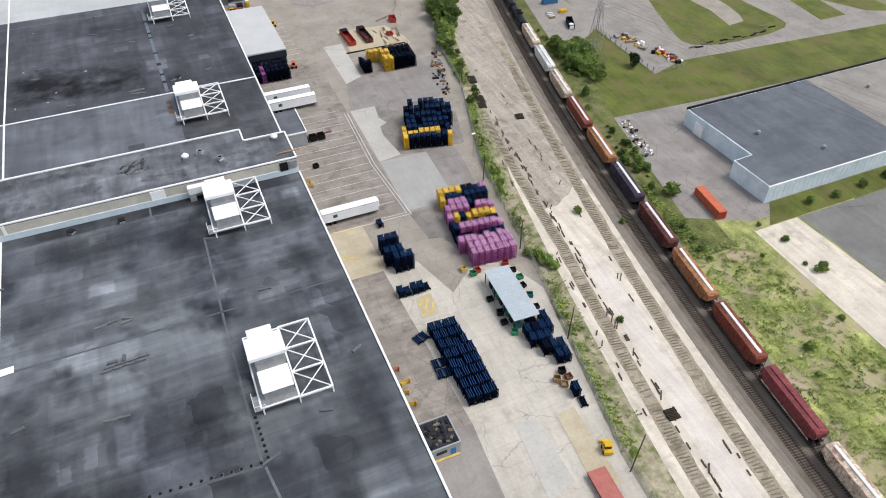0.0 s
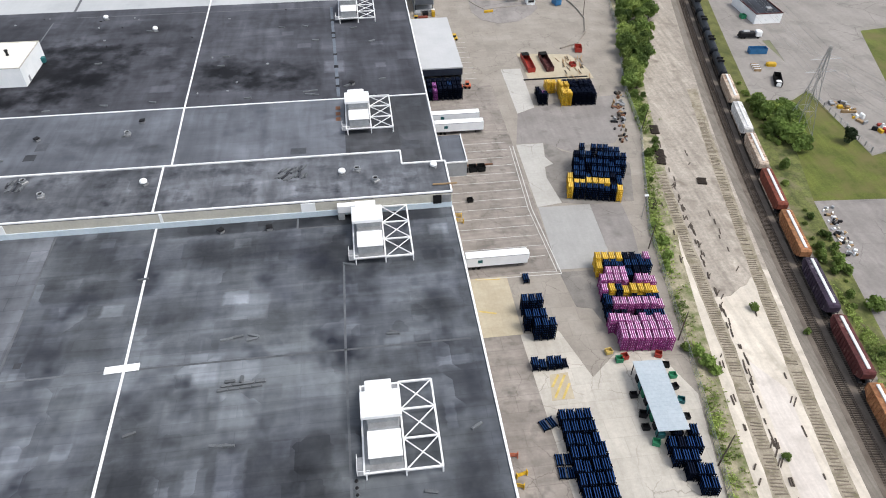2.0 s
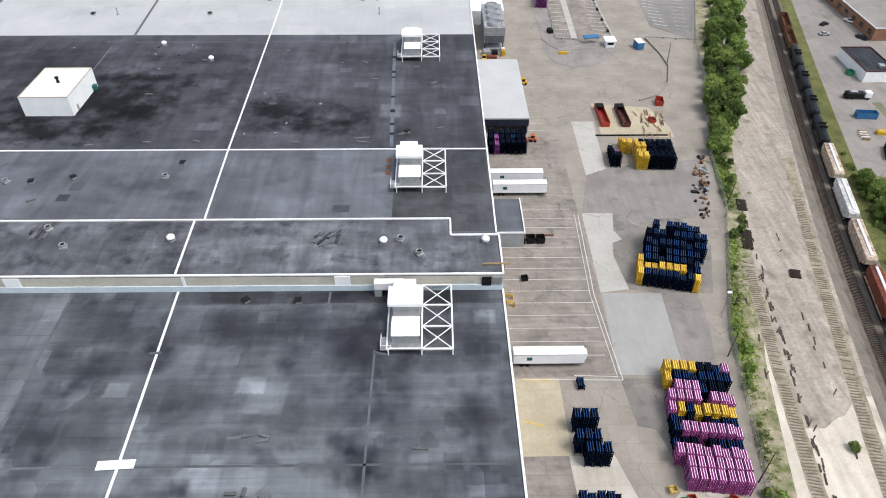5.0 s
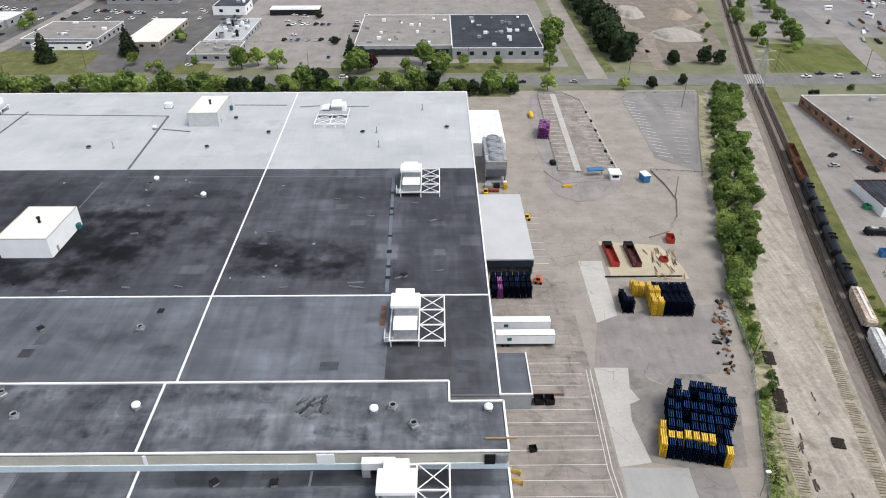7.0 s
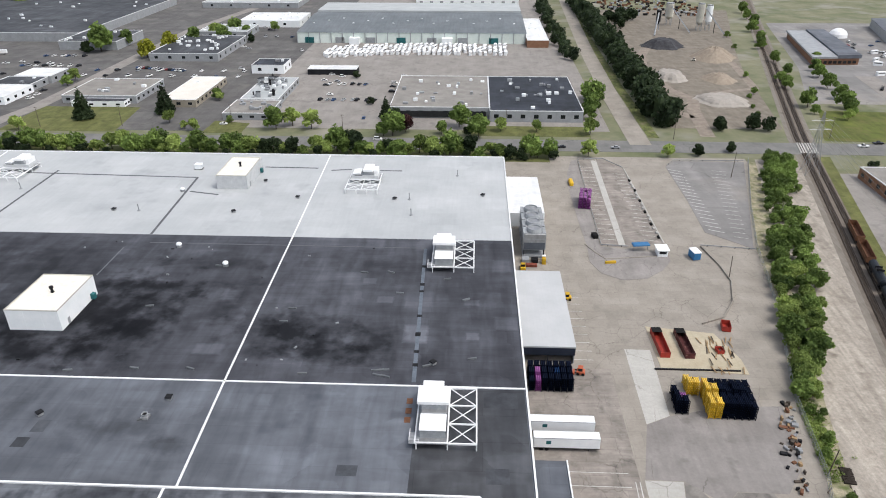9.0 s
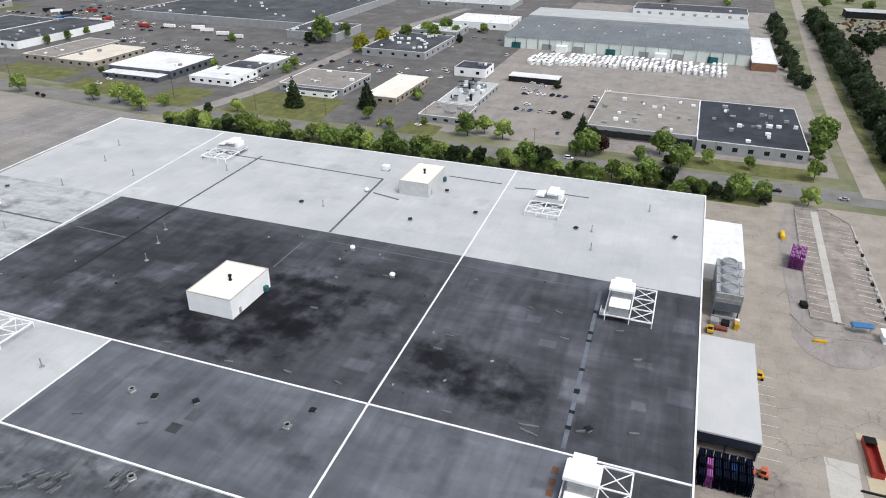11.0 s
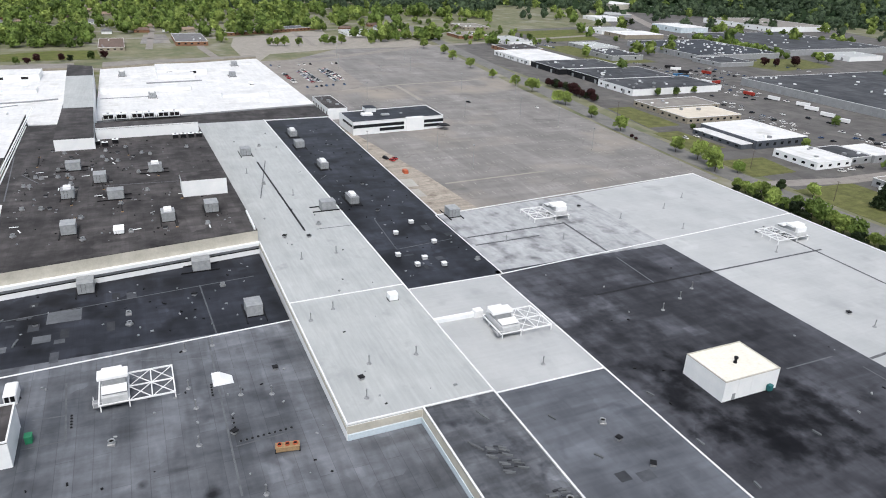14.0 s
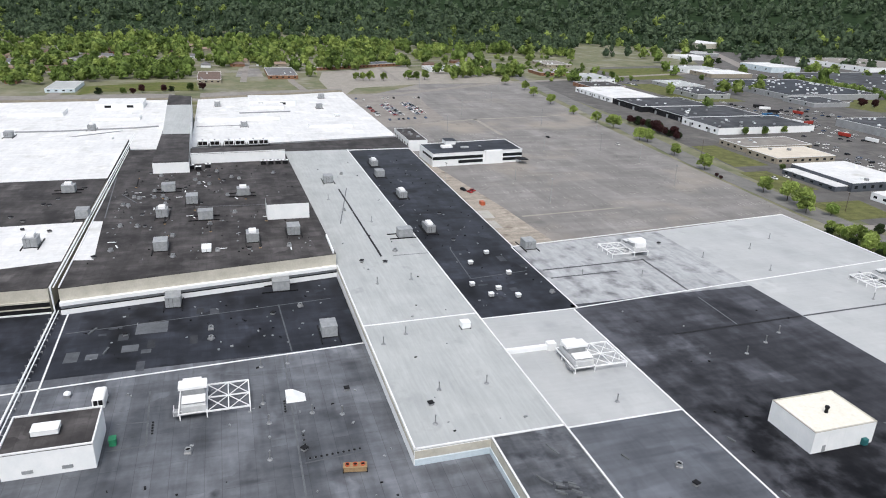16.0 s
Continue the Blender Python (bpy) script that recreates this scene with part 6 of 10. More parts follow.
def cluster(x, y, turn, rows, slant=0.0, pitch=2.9):
    """Rows from the south; each a word of colour letters (a dot leaves a gap) and the racks in each stack."""
    c, s = math.cos(radians(turn)), math.sin(radians(turn))
    for j, (word, count) in enumerate(rows):
        for i, letter in enumerate(word):
            if letter != ".":
                u, v = i * 1.74 + j * slant + rr.uniform(-0.04, 0.04), j * pitch + rr.uniform(-0.05, 0.05)
                rack_stack(x + u * c - v * s, y + u * s + v * c, turn, letter, max(1, round((count - rr.choice((0, 0, 0, 0, 0, 1))) * 0.624)))


cluster(57.2, 119.6, -6, [(".MMMMMMM", 10), (".MMMMMMM", 10), ("MMMMMMMM", 9), ("BNN.NBBB", 6), ("BMMMMMMM", 9), ("BBN.NBBB", 6), ("MYBYYYYY", 8), ("MMMM.MMM", 9), (".MMMBNN.", 9), ("YBBBBBBB", 9), ("YYYYNNBM", 9)], 0.08, 2.64)
cluster(62.0, 176.0, -13, [("YBBBBBBBY", 9), ("YYYYYYYNB", 9), ("YBBBBBBNB", 9), (".BB.BBBBB", 10), (".BBBBBBBBB", 11), (".NBB.BBBBB", 13), ("..B.BBBBB", 14)], 0.05)
cluster(40.3, 81.2, -3, [("BBBB", 7), ("BBBB", 6), ("BBBB", 7), ("BBBB", 6), ("BBBB", 7), ("BBBB", 6), ("BBBB.", 7), ("BBBB", 6)], -0.18)
cluster(37.2, 90.0, -3, [("BB", 2), ("BB", 2)], 0)
cluster(36.4, 101.0, 20, [("BB", 1)], 0)
cluster(46.2, 88.5, -3, [("B", 3), ("B", 3), ("B", 4)], 0)
cluster(37.9, 116.2, -2, [("BBBB", 5)], 0)
cluster(44.6, 116.2, -2, [("N", 2)], 0)
cluster(40.2, 124.8, -2, [("BBB", 12)], 0)
cluster(38.7, 127.8, -2, [("BBB", 12)], 0)
cluster(39.0, 132.7, -2, [("BBB", 12)], 0)
cluster(41.9, 143.4, 0, [("B", 4)], 0)
cluster(59.5, 84.0, -8, [("..BB", 6), (".NBB", 7), ("BBB.", 7), ("BNBB", 7), (".N.B", 7)], -0.25)
cluster(61.6, 74.4, -10, [("B", 6)], 0)
cluster(61.8, 71.6, -10, [("N", 2)], 0)
cluster(65.9, 229, -2, [("NN", 10), ("NP", 8), ("N.", 6)], 0.1)
cluster(70.6, 236.6, -2, [("YY", 10), ("YN", 6)], 0)
cluster(73.8, 227.6, -2, [("YYNNNNN", 11), ("YYNNNNN", 10), ("YYNNNNN", 11), ("YNNNNNN", 10)], 0.1)
cluster(28.6, 236.5, 0, [("NPNNNNN", 9), ("NPNNBNN", 10), ("NNNNNNN", 10)], 0)
cluster(57.6, 357.4, -10, [("PPP", 11), ("PPP", 11), ("PPP", 11), ("PPP", 11)], 0)


# ---- vehicles ----
def wheel_mesh():
    bm = lathe(bmesh.new(), ((-0.16, 0.36), (-0.12, 0.5), (0.12, 0.5), (0.16, 0.36)), 12, (0, 0), "y")
    bm.transform(Matrix.Rotation(radians(90), 4, "Z"))
    return mesh("tyre", bm, M_BLACK)


TYRE = wheel_mesh()


def trailer(x, y, length=15.9):
    ob = thing("semi_trailer", "white box trailer backed up to the dock", "trailer", "box trailers at the docks", "", (x, y, 0.09))
    part("box", soft_box(0, length, -1.3, 1.3, 1.15, 4.1, 0.06), M_WHITE, ob, "white box body")
    bm = bmesh.new()
    for k in range(27):
        for s in (-1.32, 1.3):
            box(bm, 0.3 + k * 0.58, 0.36 + k * 0.58, s, s + 0.02, 1.25, 4.0)
    part("side_ribs", bm, M_WHITE, ob)["kind"] = "stuff"
    part("roof_rail", boxes((0, length, -1.33, -1.25, 4.0, 4.13), (0, length, 1.25, 1.33, 4.0, 4.13)), M_GALV, ob)
    part("floor_rail", boxes((0, length, -1.33, 1.33, 1.0, 1.15)), M_DARK, ob)
    part("logo_panel", boxes((3.0, 4.2, -1.345, -1.325, 2.3, 3.3)), M_TEAL, ob, "dark green emblem panel")
    part("refrigerator", soft_box(length, length + 0.45, -0.9, 0.9, 2.0, 3.9, 0.08), M_WHITE, ob) if x > 27.5 and y < 160 else None
    for px in (length - 2.6,):
        part("landing_leg", boxes((px, px + 0.15, -0.9, -0.75, 0, 1.0), (px, px + 0.15, 0.75, 0.9, 0, 1.0)), M_DARK, ob)
    for px in (2.0, 3.3):
        for py in (-1.05, 1.05):
            w = part("wheel", TYRE, None, ob)
            w.matrix_basis = pose(px, py, 0.5, 0, 0, 90)
    return ob


trailer(27.6, 150.0)
trailer(27.4, 214.4)
trailer(27.0, 220.2)


def car(material, kind, label):
    ob = thing("car" if kind != "pickup" else "pickup_truck", label, "car" if kind != "pickup" else "truck", "parked cars")
    bm = shell = bmesh.new()
    prof = {"car": ((-2.2, 0.35), (-2.25, 0.75), (-1.9, 0.92), (-1.2, 0.95), (1.1, 0.95), (2.05, 0.8), (2.2, 0.55), (2.15, 0.35)), "van": ((-2.4, 0.35), (-2.45, 1.0), (-2.35, 1.05), (1.5, 1.05), (2.3, 0.9), (2.4, 0.6), (2.35, 0.35)), "pickup": ((-2.7, 0.45), (-2.75, 1.0), (-0.9, 1.0), (-0.9, 1.05), (1.3, 1.05), (2.6, 1.0), (2.7, 0.7), (2.65, 0.45))}[kind]
    rows = [[bm.verts.new((px, s, pz)) for px, pz in prof] for s in (-0.9, 0.9)]
    n = len(prof)
    bm.faces.new(rows[0])
    bm.faces.new(rows[1][::-1])
    for i in range(n):
        j = (i + 1) % n
        bm.faces.new((rows[0][j], rows[0][i], rows[1][i], rows[1][j]))
    x0, x1, top, z0 = {"car": (-1.5, 0.9, 1.45, 0.94), "van": (-2.2, 1.3, 1.85, 1.04), "pickup": (-0.7, 1.1, 1.8, 1.04)}[kind]
    bm = bmesh.new()
    lo = [bm.verts.new(p) for p in ((x0, -0.86, z0), (x1, -0.86, z0), (x1, 0.86, z0), (x0, 0.86, z0))]
    hi = [bm.verts.new(p) for p in ((x0 + 0.4, -0.66, top - 0.05), (x1 - 0.65, -0.66, top - 0.05), (x1 - 0.65, 0.66, top - 0.05), (x0 + 0.4, 0.66, top - 0.05))]
    for i in range(4):
        bm.faces.new((lo[i], lo[(i + 1) % 4], hi[(i + 1) % 4], hi[i]))
    bm.faces.new(hi)
    part("glazing", bm, M_GLASS, ob)
    part("body", soft_box(x0 + 0.38, x1 - 0.63, -0.68, 0.68, top - 0.06, top, 0.03, shell), material, ob)
    bm = bmesh.new()
    for px in (-1.4, 1.4):
        for py in (-0.8, 0.8):
            rod(bm, (px, py - 0.12, 0.33), (px, py + 0.12, 0.33), 0.33, 8)
    part("running_gear", bm, M_BLACK, ob)["kind"] = "stuff"
    return ob


CARS = []
for i, (m, word) in enumerate(zip(CAR_PAINTS, ("white", "black", "silver", "blue", "red"))):
    for kind in ("car", "van", "pickup"):
        if kind == "car" or i in (0, 1, 2):
            CARS.append(car(m, kind, f"parked {word} {'saloon car' if kind == 'car' else 'van' if kind == 'van' else 'pickup truck'} on asphalt"))
car_used = [False] * len(CARS)


def park(i, x, y, turn, z=0.1):
    z = 0.1 if 425 < y < 452 else 0.055 if y > 452 else 0.07 if x < -300 else 0.08
    i %= len(CARS)
    if not car_used[i]:
        car_used[i] = True
        CARS[i].matrix_basis = pose(x, y, z, 0, 0, turn)
        return CARS[i]
    return copy_thing(CARS[i], pose(x, y, z, 0, 0, turn))


cr = random.Random(3)
for x0, y0, n in ((-650, 248, 21), (-648, 265, 23), (-650, 271.5, 25), (-652, 289, 24), (-655, 296, 25)):
    for k in range(n):
        if cr.random() < (0.6 if y0 == 248 else 0.88):
            park(cr.choice((1, 2, 4, 7, 8, 9, 9, 3, 0, 10)), x0 - k * 2.9, y0 + cr.uniform(-0.4, 0.4), 90 + cr.choice((0, 180)), 0.12)
for x, y in ((-626, 254), (-628, 263), (-629, 268), (-630, 273), (-632, 280), (-633, 291), (-755, 245), (-746, 252), (-753, 275), (-755, 281), (-755, 288), (-755, 312), (-755, 317)):
    park(cr.choice((1, 2, 4, 9, 3)), x, y, cr.choice((0, 180)), 0.12)
for x, y in ((-386, 246), (-381, 248.5), (-384, 251.5)):
    park((4, 0, 10)[int(y) % 3], x, y, 20, 0.12)
for i, (x, y, turn) in enumerate(((42, 434, 180), (58, 434, 180), (86, 434, 180), (216, 441, 175), (226, 446, 0), (234, 441, 175), (246, 446, 0), (255, 441, 178), (179.5, 336.3, 30), (175, 326, 0), (191.8, 339.2, -60), (189, 322, -60), (-40, 443, 0), (-120, 432, 180), (-495, 420, 0), (-530, 372, 20), (176, 300, 60))):
    park(i * 3 % 7, x, y, turn, 0.13)
for k in range(15):
    park((9, 0, 10, 4, 9, 0, 1)[k % 7], -243.7 + k * 2.75, 604 - k * 0.65, 72 + cr.uniform(-4, 4))
for i, (x, y, turn) in enumerate(((-461, 675, 20), (-445, 676.5, 10), (-417, 621, 15), (-381, 634, 0), (-344, 620, 5), (-330, 617, 0), (-318.6, 615.5, 10), (-285.6, 576, 0), (-276.5, 516.4, 60), (-277.2, 526, 62), (-278.7, 535.6, 62), (-505, 671, 10), (-374, 475, 0), (-376, 487, 5), (-501, 620.6, 20), (-472, 608, 10), (-399, 631, 0), (-354, 614.7, 5))):
    park((2, 1, 0, 3, 0, 4, 2, 6, 1, 0, 5)[i % 11], x, y, turn)
for i, (x, y, turn) in enumerate(((-92, 587.8, 0), (-83.4, 581.7, 0), (-94.4, 570.4, 5), (-84.7, 568.3, 0), (-90.6, 557.2, 0), (-83.2, 532.8, 0), (-39, 586, 5), (-44, 564, 0), (-44, 555, 0), (-43, 541.2, 0), (-53.3, 481.6, 90), (-132.5, 467, 10), (-163.7, 602.4, 20), (-186.8, 684, 10), (-180, 676, 10), (-185.5, 764, 20), (-187.8, 775, 20), (-207, 906, 0), (-133, 670, 80))):
    park((0, 1, 0, 6, 3, 0, 0, 1, 3, 4, 9)[i % 11], x, y, turn)
# Crowded lots of the works between the big halls.
for x0, x1, y0, y1, n in ((-640, -560, 652, 722, 30), (-560, -470, 640, 688, 22), (-470, -380, 592, 618, 10), (-250, -150, 705, 800, 14), (-700, -645, 640, 720, 16), (-900, -840, 640, 700, 10), (-650, -560, 730, 775, 16), (-690, -555, 840, 950, 8), (-960, -900, 920, 990, 6), (-340, -290, 590, 660, 14), (-280, -150, 570, 620, 16), (-90, -50, 500, 580, 14), (-420, -330, 575, 600, 12)):
    for k in range(n):
        x, y = x0 + (x1 - x0) * ((k % 8) + 0.5) / 8 + cr.uniform(-1.5, 1.5), y0 + (y1 - y0) * (k // 8 + 0.5) / (n // 8 + 1)
        park(cr.choice((0, 1, 2, 3, 4, 6, 7, 9)), x, y, 75 + cr.choice((0, 0, 180)) + cr.uniform(-8, 8))


# Long line of white caravans and boats in front of the big shed.
def caravan():
    bm = soft_box(-3.2, 3.2, -1.2, 1.2, 0.0, 3.0, 0.25)
    n = len(bm.faces)
    box(bm, -2.6, 2.6, -1.23, -1.19, 1.7, 2.3)
    box(bm, -2.6, 2.6, 1.19, 1.23, 1.7, 2.3)
    me = mesh("caravan", bm, M_WHITE, M_GLASS)
    for p in me.polygons:
        p.material_index = 1 if p.index >= n else 0
    return tagged(part("caravan", me, None), "white caravan parked in a dense row", "caravan", "rows of white caravans")


cv = caravan()
cv.matrix_basis = pose(-108, 650, 0.1, 0, 0, 80)
for j in range(5):
    for k in range(36):
        y = 690 - j * 7.4 - max(0, 12 - k) * 1.2
        if j + k and cr.random() < 0.9:
            o = copy_thing(cv, pose(-110 + k * 4.2 + cr.uniform(-0.6, 0.6), y + cr.uniform(-1.2, 1.2), 0.1, 0, 0, 85 + cr.uniform(-14, 14)))
            o.matrix_basis = o.matrix_basis @ Matrix.Diagonal((cr.uniform(0.75, 1.25), 1.0, cr.uniform(0.7, 1.15), 1.0))


# ---- railway ----
def heading(y):
    return -math.degrees(math.atan2(rail_x(y + 1) - rail_x(y - 1), 2))


def bogie_mesh():
    bm = bmesh.new()
    for s in (-0.95, 0.85):
        box(bm, s, s + 0.1, -1.3, 1.3, 0.35, 0.95)
    for y in (-0.85, 0.85):
        for s in (-0.8, 0.7):
            rod(bm, (s, y, 0.42), (s + 0.1, y, 0.42), 0.42, 12)
        rod(bm, (-0.8, y, 0.42), (0.8, y, 0.42), 0.08, 6)
    return mesh("bogie", bm, M_DARK)


BOGIE = bogie_mesh()
RIB = {}


def hopper(paint_m, top_m, ribbed, label, length=17.3):
    ob = thing("hopper_wagon", label, "railway wagon", "wagons of the freight train")
    hl = length / 2
    prof = ((-hl, 2.3), (-hl + 2.4, 1.0), (hl - 2.4, 1.0), (hl, 2.3), (hl, 3.9), (hl - 0.4, 4.3), (-hl + 0.4, 4.3), (-hl, 3.9))
    bm = bmesh.new()
    rows = [[bm.verts.new((s, py, pz)) for py, pz in prof] for s in (-1.42, 1.42)]
    mid = [bm.verts.new((0, py, pz + (0.25 if pz > 4 else 0))) for py, pz in prof]
    n = len(prof)
    bm.faces.new(rows[0][::-1])
    bm.faces.new(rows[1])
    for a, b in ((rows[0], mid), (mid, rows[1])):
        for i in range(n):
            j = (i + 1) % n
            bm.faces.new((a[i], a[j], b[j], b[i]))
    part("body", bm, paint_m, ob)
    part("hatch_strip", soft_box(-0.36, 0.36, -hl + 1.0, hl - 1.0, 4.5, 4.75, 0.06), top_m, ob, "pale running board over the hatches")
    for y in (-hl + 0.1, hl - 0.1):
        bm = rods(((-1.4, y, 1.1), (-1.4, y, 4.1), 0.05), ((1.4, y, 1.1), (1.4, y, 4.1), 0.05), ((-1.4, y, 2.2), (1.4, y, 2.2), 0.04))
        part("end_ladder", bm, M_DARK, ob)
    part("underframe", boxes((-0.4, 0.4, -hl - 0.5, hl + 0.5, 0.75, 1.05), (-1.4, 1.4, -hl - 0.1, -hl + 2.2, 0.95, 1.05), (-1.4, 1.4, hl - 2.2, hl + 0.1, 0.95, 1.05)), M_DARK, ob)
    if ribbed:
        if paint_m.name not in RIB:
            RIB[paint_m.name] = mesh("rib", boxes((-0.06, 0.06, -0.08, 0.08, 1.15, 4.15)), paint_m)
        for k in range(13):
            y = -hl + 2.2 + k * (length - 4.4) / 12
            for s in (-1.48, 1.48):
                o = part("rib", RIB[paint_m.name], None, ob)
                o.matrix_basis = pose(s, y, 0)
    else:
        part("side_sill", boxes((-1.58, -1.5, -hl + 1, hl - 1, 1.0, 1.35), (1.5, 1.58, -hl + 1, hl - 1, 1.0, 1.35)), M_CREAM_CAR, ob)
    for y in (-hl + 1.9, hl - 1.9):
        o = part("bogie", BOGIE, None, ob)
        o.matrix_basis = pose(0, y, 0.0)
    return ob


def tank_wagon():
    ob = thing("tank_wagon", "dark grey blue tank wagon on the railway", "railway wagon", "wagons of the freight train")
    part("tank", lathe(bmesh.new(), ((-8.4, 0.5), (-8.2, 1.1), (-7.7, 1.45), (-0.4, 1.5), (0.4, 1.5), (7.7, 1.45), (8.2, 1.1), (8.4, 0.5)), 18, (0, 2.75), "y"), M_TANK, ob)
    part("dome", lathe(bmesh.new(), ((4.1, 0.6), (4.6, 0.6), (4.7, 0.4)), 10), M_DARK, ob)
    part("platform", boxes((-1.2, 1.2, -1.3, 1.3, 4.05, 4.12), (-1.2, 1.2, -1.3, -1.25, 4.12, 4.9), (-1.2, 1.2, 1.25, 1.3, 4.12, 4.9)), M_DARK, ob)
    for y in (-6.6, 6.6):
        part("saddle", boxes((-1.2, 1.2, y - 0.4, y + 0.4, 0.95, 2.0)), M_DARK, ob)
        o = part("bogie", BOGIE, None, ob)
        o.matrix_basis = pose(0, y * 0.9, 0.0)
    part("underframe", boxes((-0.5, 0.5, -8.4, 8.4, 0.8, 1.1)), M_DARK, ob)
    part("band", boxes((-1.52, 1.52, -3.2, -3.05, 2.6, 2.9), (-1.52, 1.52, 3.05, 3.2, 2.6, 2.9)), M_DARK, ob)
    return ob


def gondola(length=15.0):
    ob = thing("open_wagon", "rusty brown open wagon on the railway", "railway wagon", "wagons of the freight train")
    hl = length / 2
    for nm, b in (("side", (-1.5, -1.4, -hl, hl, 1.1, 3.4)), ("side", (1.4, 1.5, -hl, hl, 1.1, 3.4)), ("end_wall", (-1.4, 1.4, -hl, -hl + 0.1, 1.1, 3.4)), ("end_wall", (-1.4, 1.4, hl - 0.1, hl, 1.1, 3.4)), ("floor", (-1.4, 1.4, -hl + 0.1, hl - 0.1, 1.1, 1.3))):
        part(nm, boxes(b), M_RUST, ob)
    for k in range(9):
        y = -hl + 0.6 + k * (length - 1.2) / 8
        part("rib", boxes((-1.6, -1.5, y - 0.08, y + 0.08, 1.1, 3.35), (1.5, 1.6, y - 0.08, y + 0.08, 1.1, 3.35)), M_RUST, ob)
    for y in (-hl + 1.7, hl - 1.7):
        o = part("bogie", BOGIE, None, ob)
        o.matrix_basis = pose(0, y, 0.0)
    part("underframe", boxes((-0.4, 0.4, -hl - 0.6, hl + 0.6, 0.8, 1.1)), M_DARK, ob)
    return ob


M_PALE_TOP = M_ROOF_BRIGHT
kinds = {
    "c": lambda: hopper(M_CREAM_CAR, M_PALE_TOP, True, "pale tan ribbed hopper wagon with a white top"),
    "w": lambda: hopper(M_WHITE_CAR, M_PALE_TOP, False, "grey white hopper wagon on the railway"),
    "P": lambda: hopper(M_PINK_CAR, M_PINK_CAR, False, "dark red smooth hopper wagon on the railway"),
    "R": lambda: hopper(M_BROWN_CAR, M_PALE_TOP, True, "red ribbed hopper wagon with a white strip"),
    "O": lambda: hopper(M_ORANGE_CAR, M_PALE_TOP, True, "faded orange ribbed hopper wagon with a white strip"),
    "M": lambda: hopper(M_MAROON_CAR, M_PALE_TOP, True, "maroon ribbed hopper wagon with a white strip"),
    "B": lambda: hopper(M_BROWN_CAR, M_PALE_TOP, False, "brown red hopper wagon on the railway"),
    "T": tank_wagon,
    "D": lambda: hopper(M_PURPLE_CAR, M_PALE_TOP, True, "dark purple ribbed hopper wagon with a white strip"),
    "g": gondola,
}
made = {}
TRAIN = [(letter, 14.9 + 19.17 * k) for k, letter in enumerate("wcPROMDOBcwc")] + [("T", 244.6 + 18.3 * k) for k in range(4)] + [("g", 317.2), ("g", 334.4)]
for letter, y in TRAIN:
    m = pose(track_x(y), y, 0.42, 0, 0, heading(y))
    if letter in made:
        copy_thing(made[letter], m)
    else:
        made[letter] = kinds[letter]()
        made[letter].matrix_basis = m

# Rails of the two running tracks.
for off in (0.0, -4.3):
    ob = thing("railway_track", "railway track with rusty steel rails on brown ties", "railway track", "running tracks", "structure")
    for g in (-0.76, 0.76):
        part("rail", ribbon(along(off + g, -60, 1000, 180), 0.09, 0.25, 0.42), M_RAIL, ob)
    me = mesh("tie", boxes((-1.3, 1.3, -0.12, 0.12, 0.02, 0.22)), M_TIE_BROWN)
    if off < 0:
        for k in range(160):
            yy = 30 + k * 0.56
            o = part("tie", me, None, ob)
            o.matrix_basis = pose(track_x(yy) + off, yy, 0.06, 0, 0, heading(yy))
    bm = bmesh.new()
    for k in range(1100):
        yy = (30 + 160 * 0.56 if off < 0 else 20) + k * 0.56
        if yy < 720:
            c = pose(track_x(yy) + off, yy, 0.06, 0, 0, heading(yy))
            a = len(bm.verts)
            box(bm, -1.3, 1.3, -0.12, 0.12, 0.02, 0.22)
            bm.verts.ensure_lookup_table()
            for v in bm.verts[a:]:
                v.co = c @ v.co
    tagged(part("tie_row", bm, M_TIE_BROWN, ob), kind="stuff")

# Ties of the lifted tracks, left in the pale ground.
tr = random.Random(8)
tie_me = [mesh("tie", boxes((-1.25 + q, 1.25 - q * 0.5, -0.12, 0.12, -0.1, 0.05)), M_TIE) for q in (0.0, 0.2, 0.45)]
pile_tie = mesh("tie", boxes((-1.3, 1.3, -0.12, 0.12, -0.02, 0.2)), M_TIE_OLD)
ob = thing("lifted_track", "rows of weathered ties left by lifted railway tracks", "old ties", "lifted tracks", "structure")
far_ties = []
for off, y0, n in ((-28.8, 18, 225), (-15.6, 18, 250)):
    for k in range(n):
        yy = y0 + k * (0.74 if off < -20 else 0.78)
        if tr.random() < (0.96 if math.sin(yy * 0.16) > -0.6 else 0.62):
            sh = lean(off, yy)
            if yy > 108 or off > -20 and yy > 112 or yy < 34:
                far_ties.append(pose(rail_x(yy) + off + sh, yy, 0.1, 0, 0, heading(yy) + tr.uniform(-7, 7)))
                continue
            o = part("tie", tie_me[tr.randrange(3)], None, ob)
            o.matrix_basis = pose(rail_x(yy) + off + sh + tr.uniform(-0.2, 0.2), yy, 0.1, 0, 0, heading(yy) + tr.uniform(-7, 7))
bm = bmesh.new()
for c in far_ties:
    a = len(bm.verts)
    box(bm, -1.25, 1.25 - tr.uniform(0, 0.4), -0.12, 0.12, -0.1, 0.05)
    bm.verts.ensure_lookup_table()
    for v in bm.verts[a:]:
        v.co = c @ v.co
part("far_ties", bm, M_TIE, ob)["kind"] = "stuff"
bm = bmesh.new()
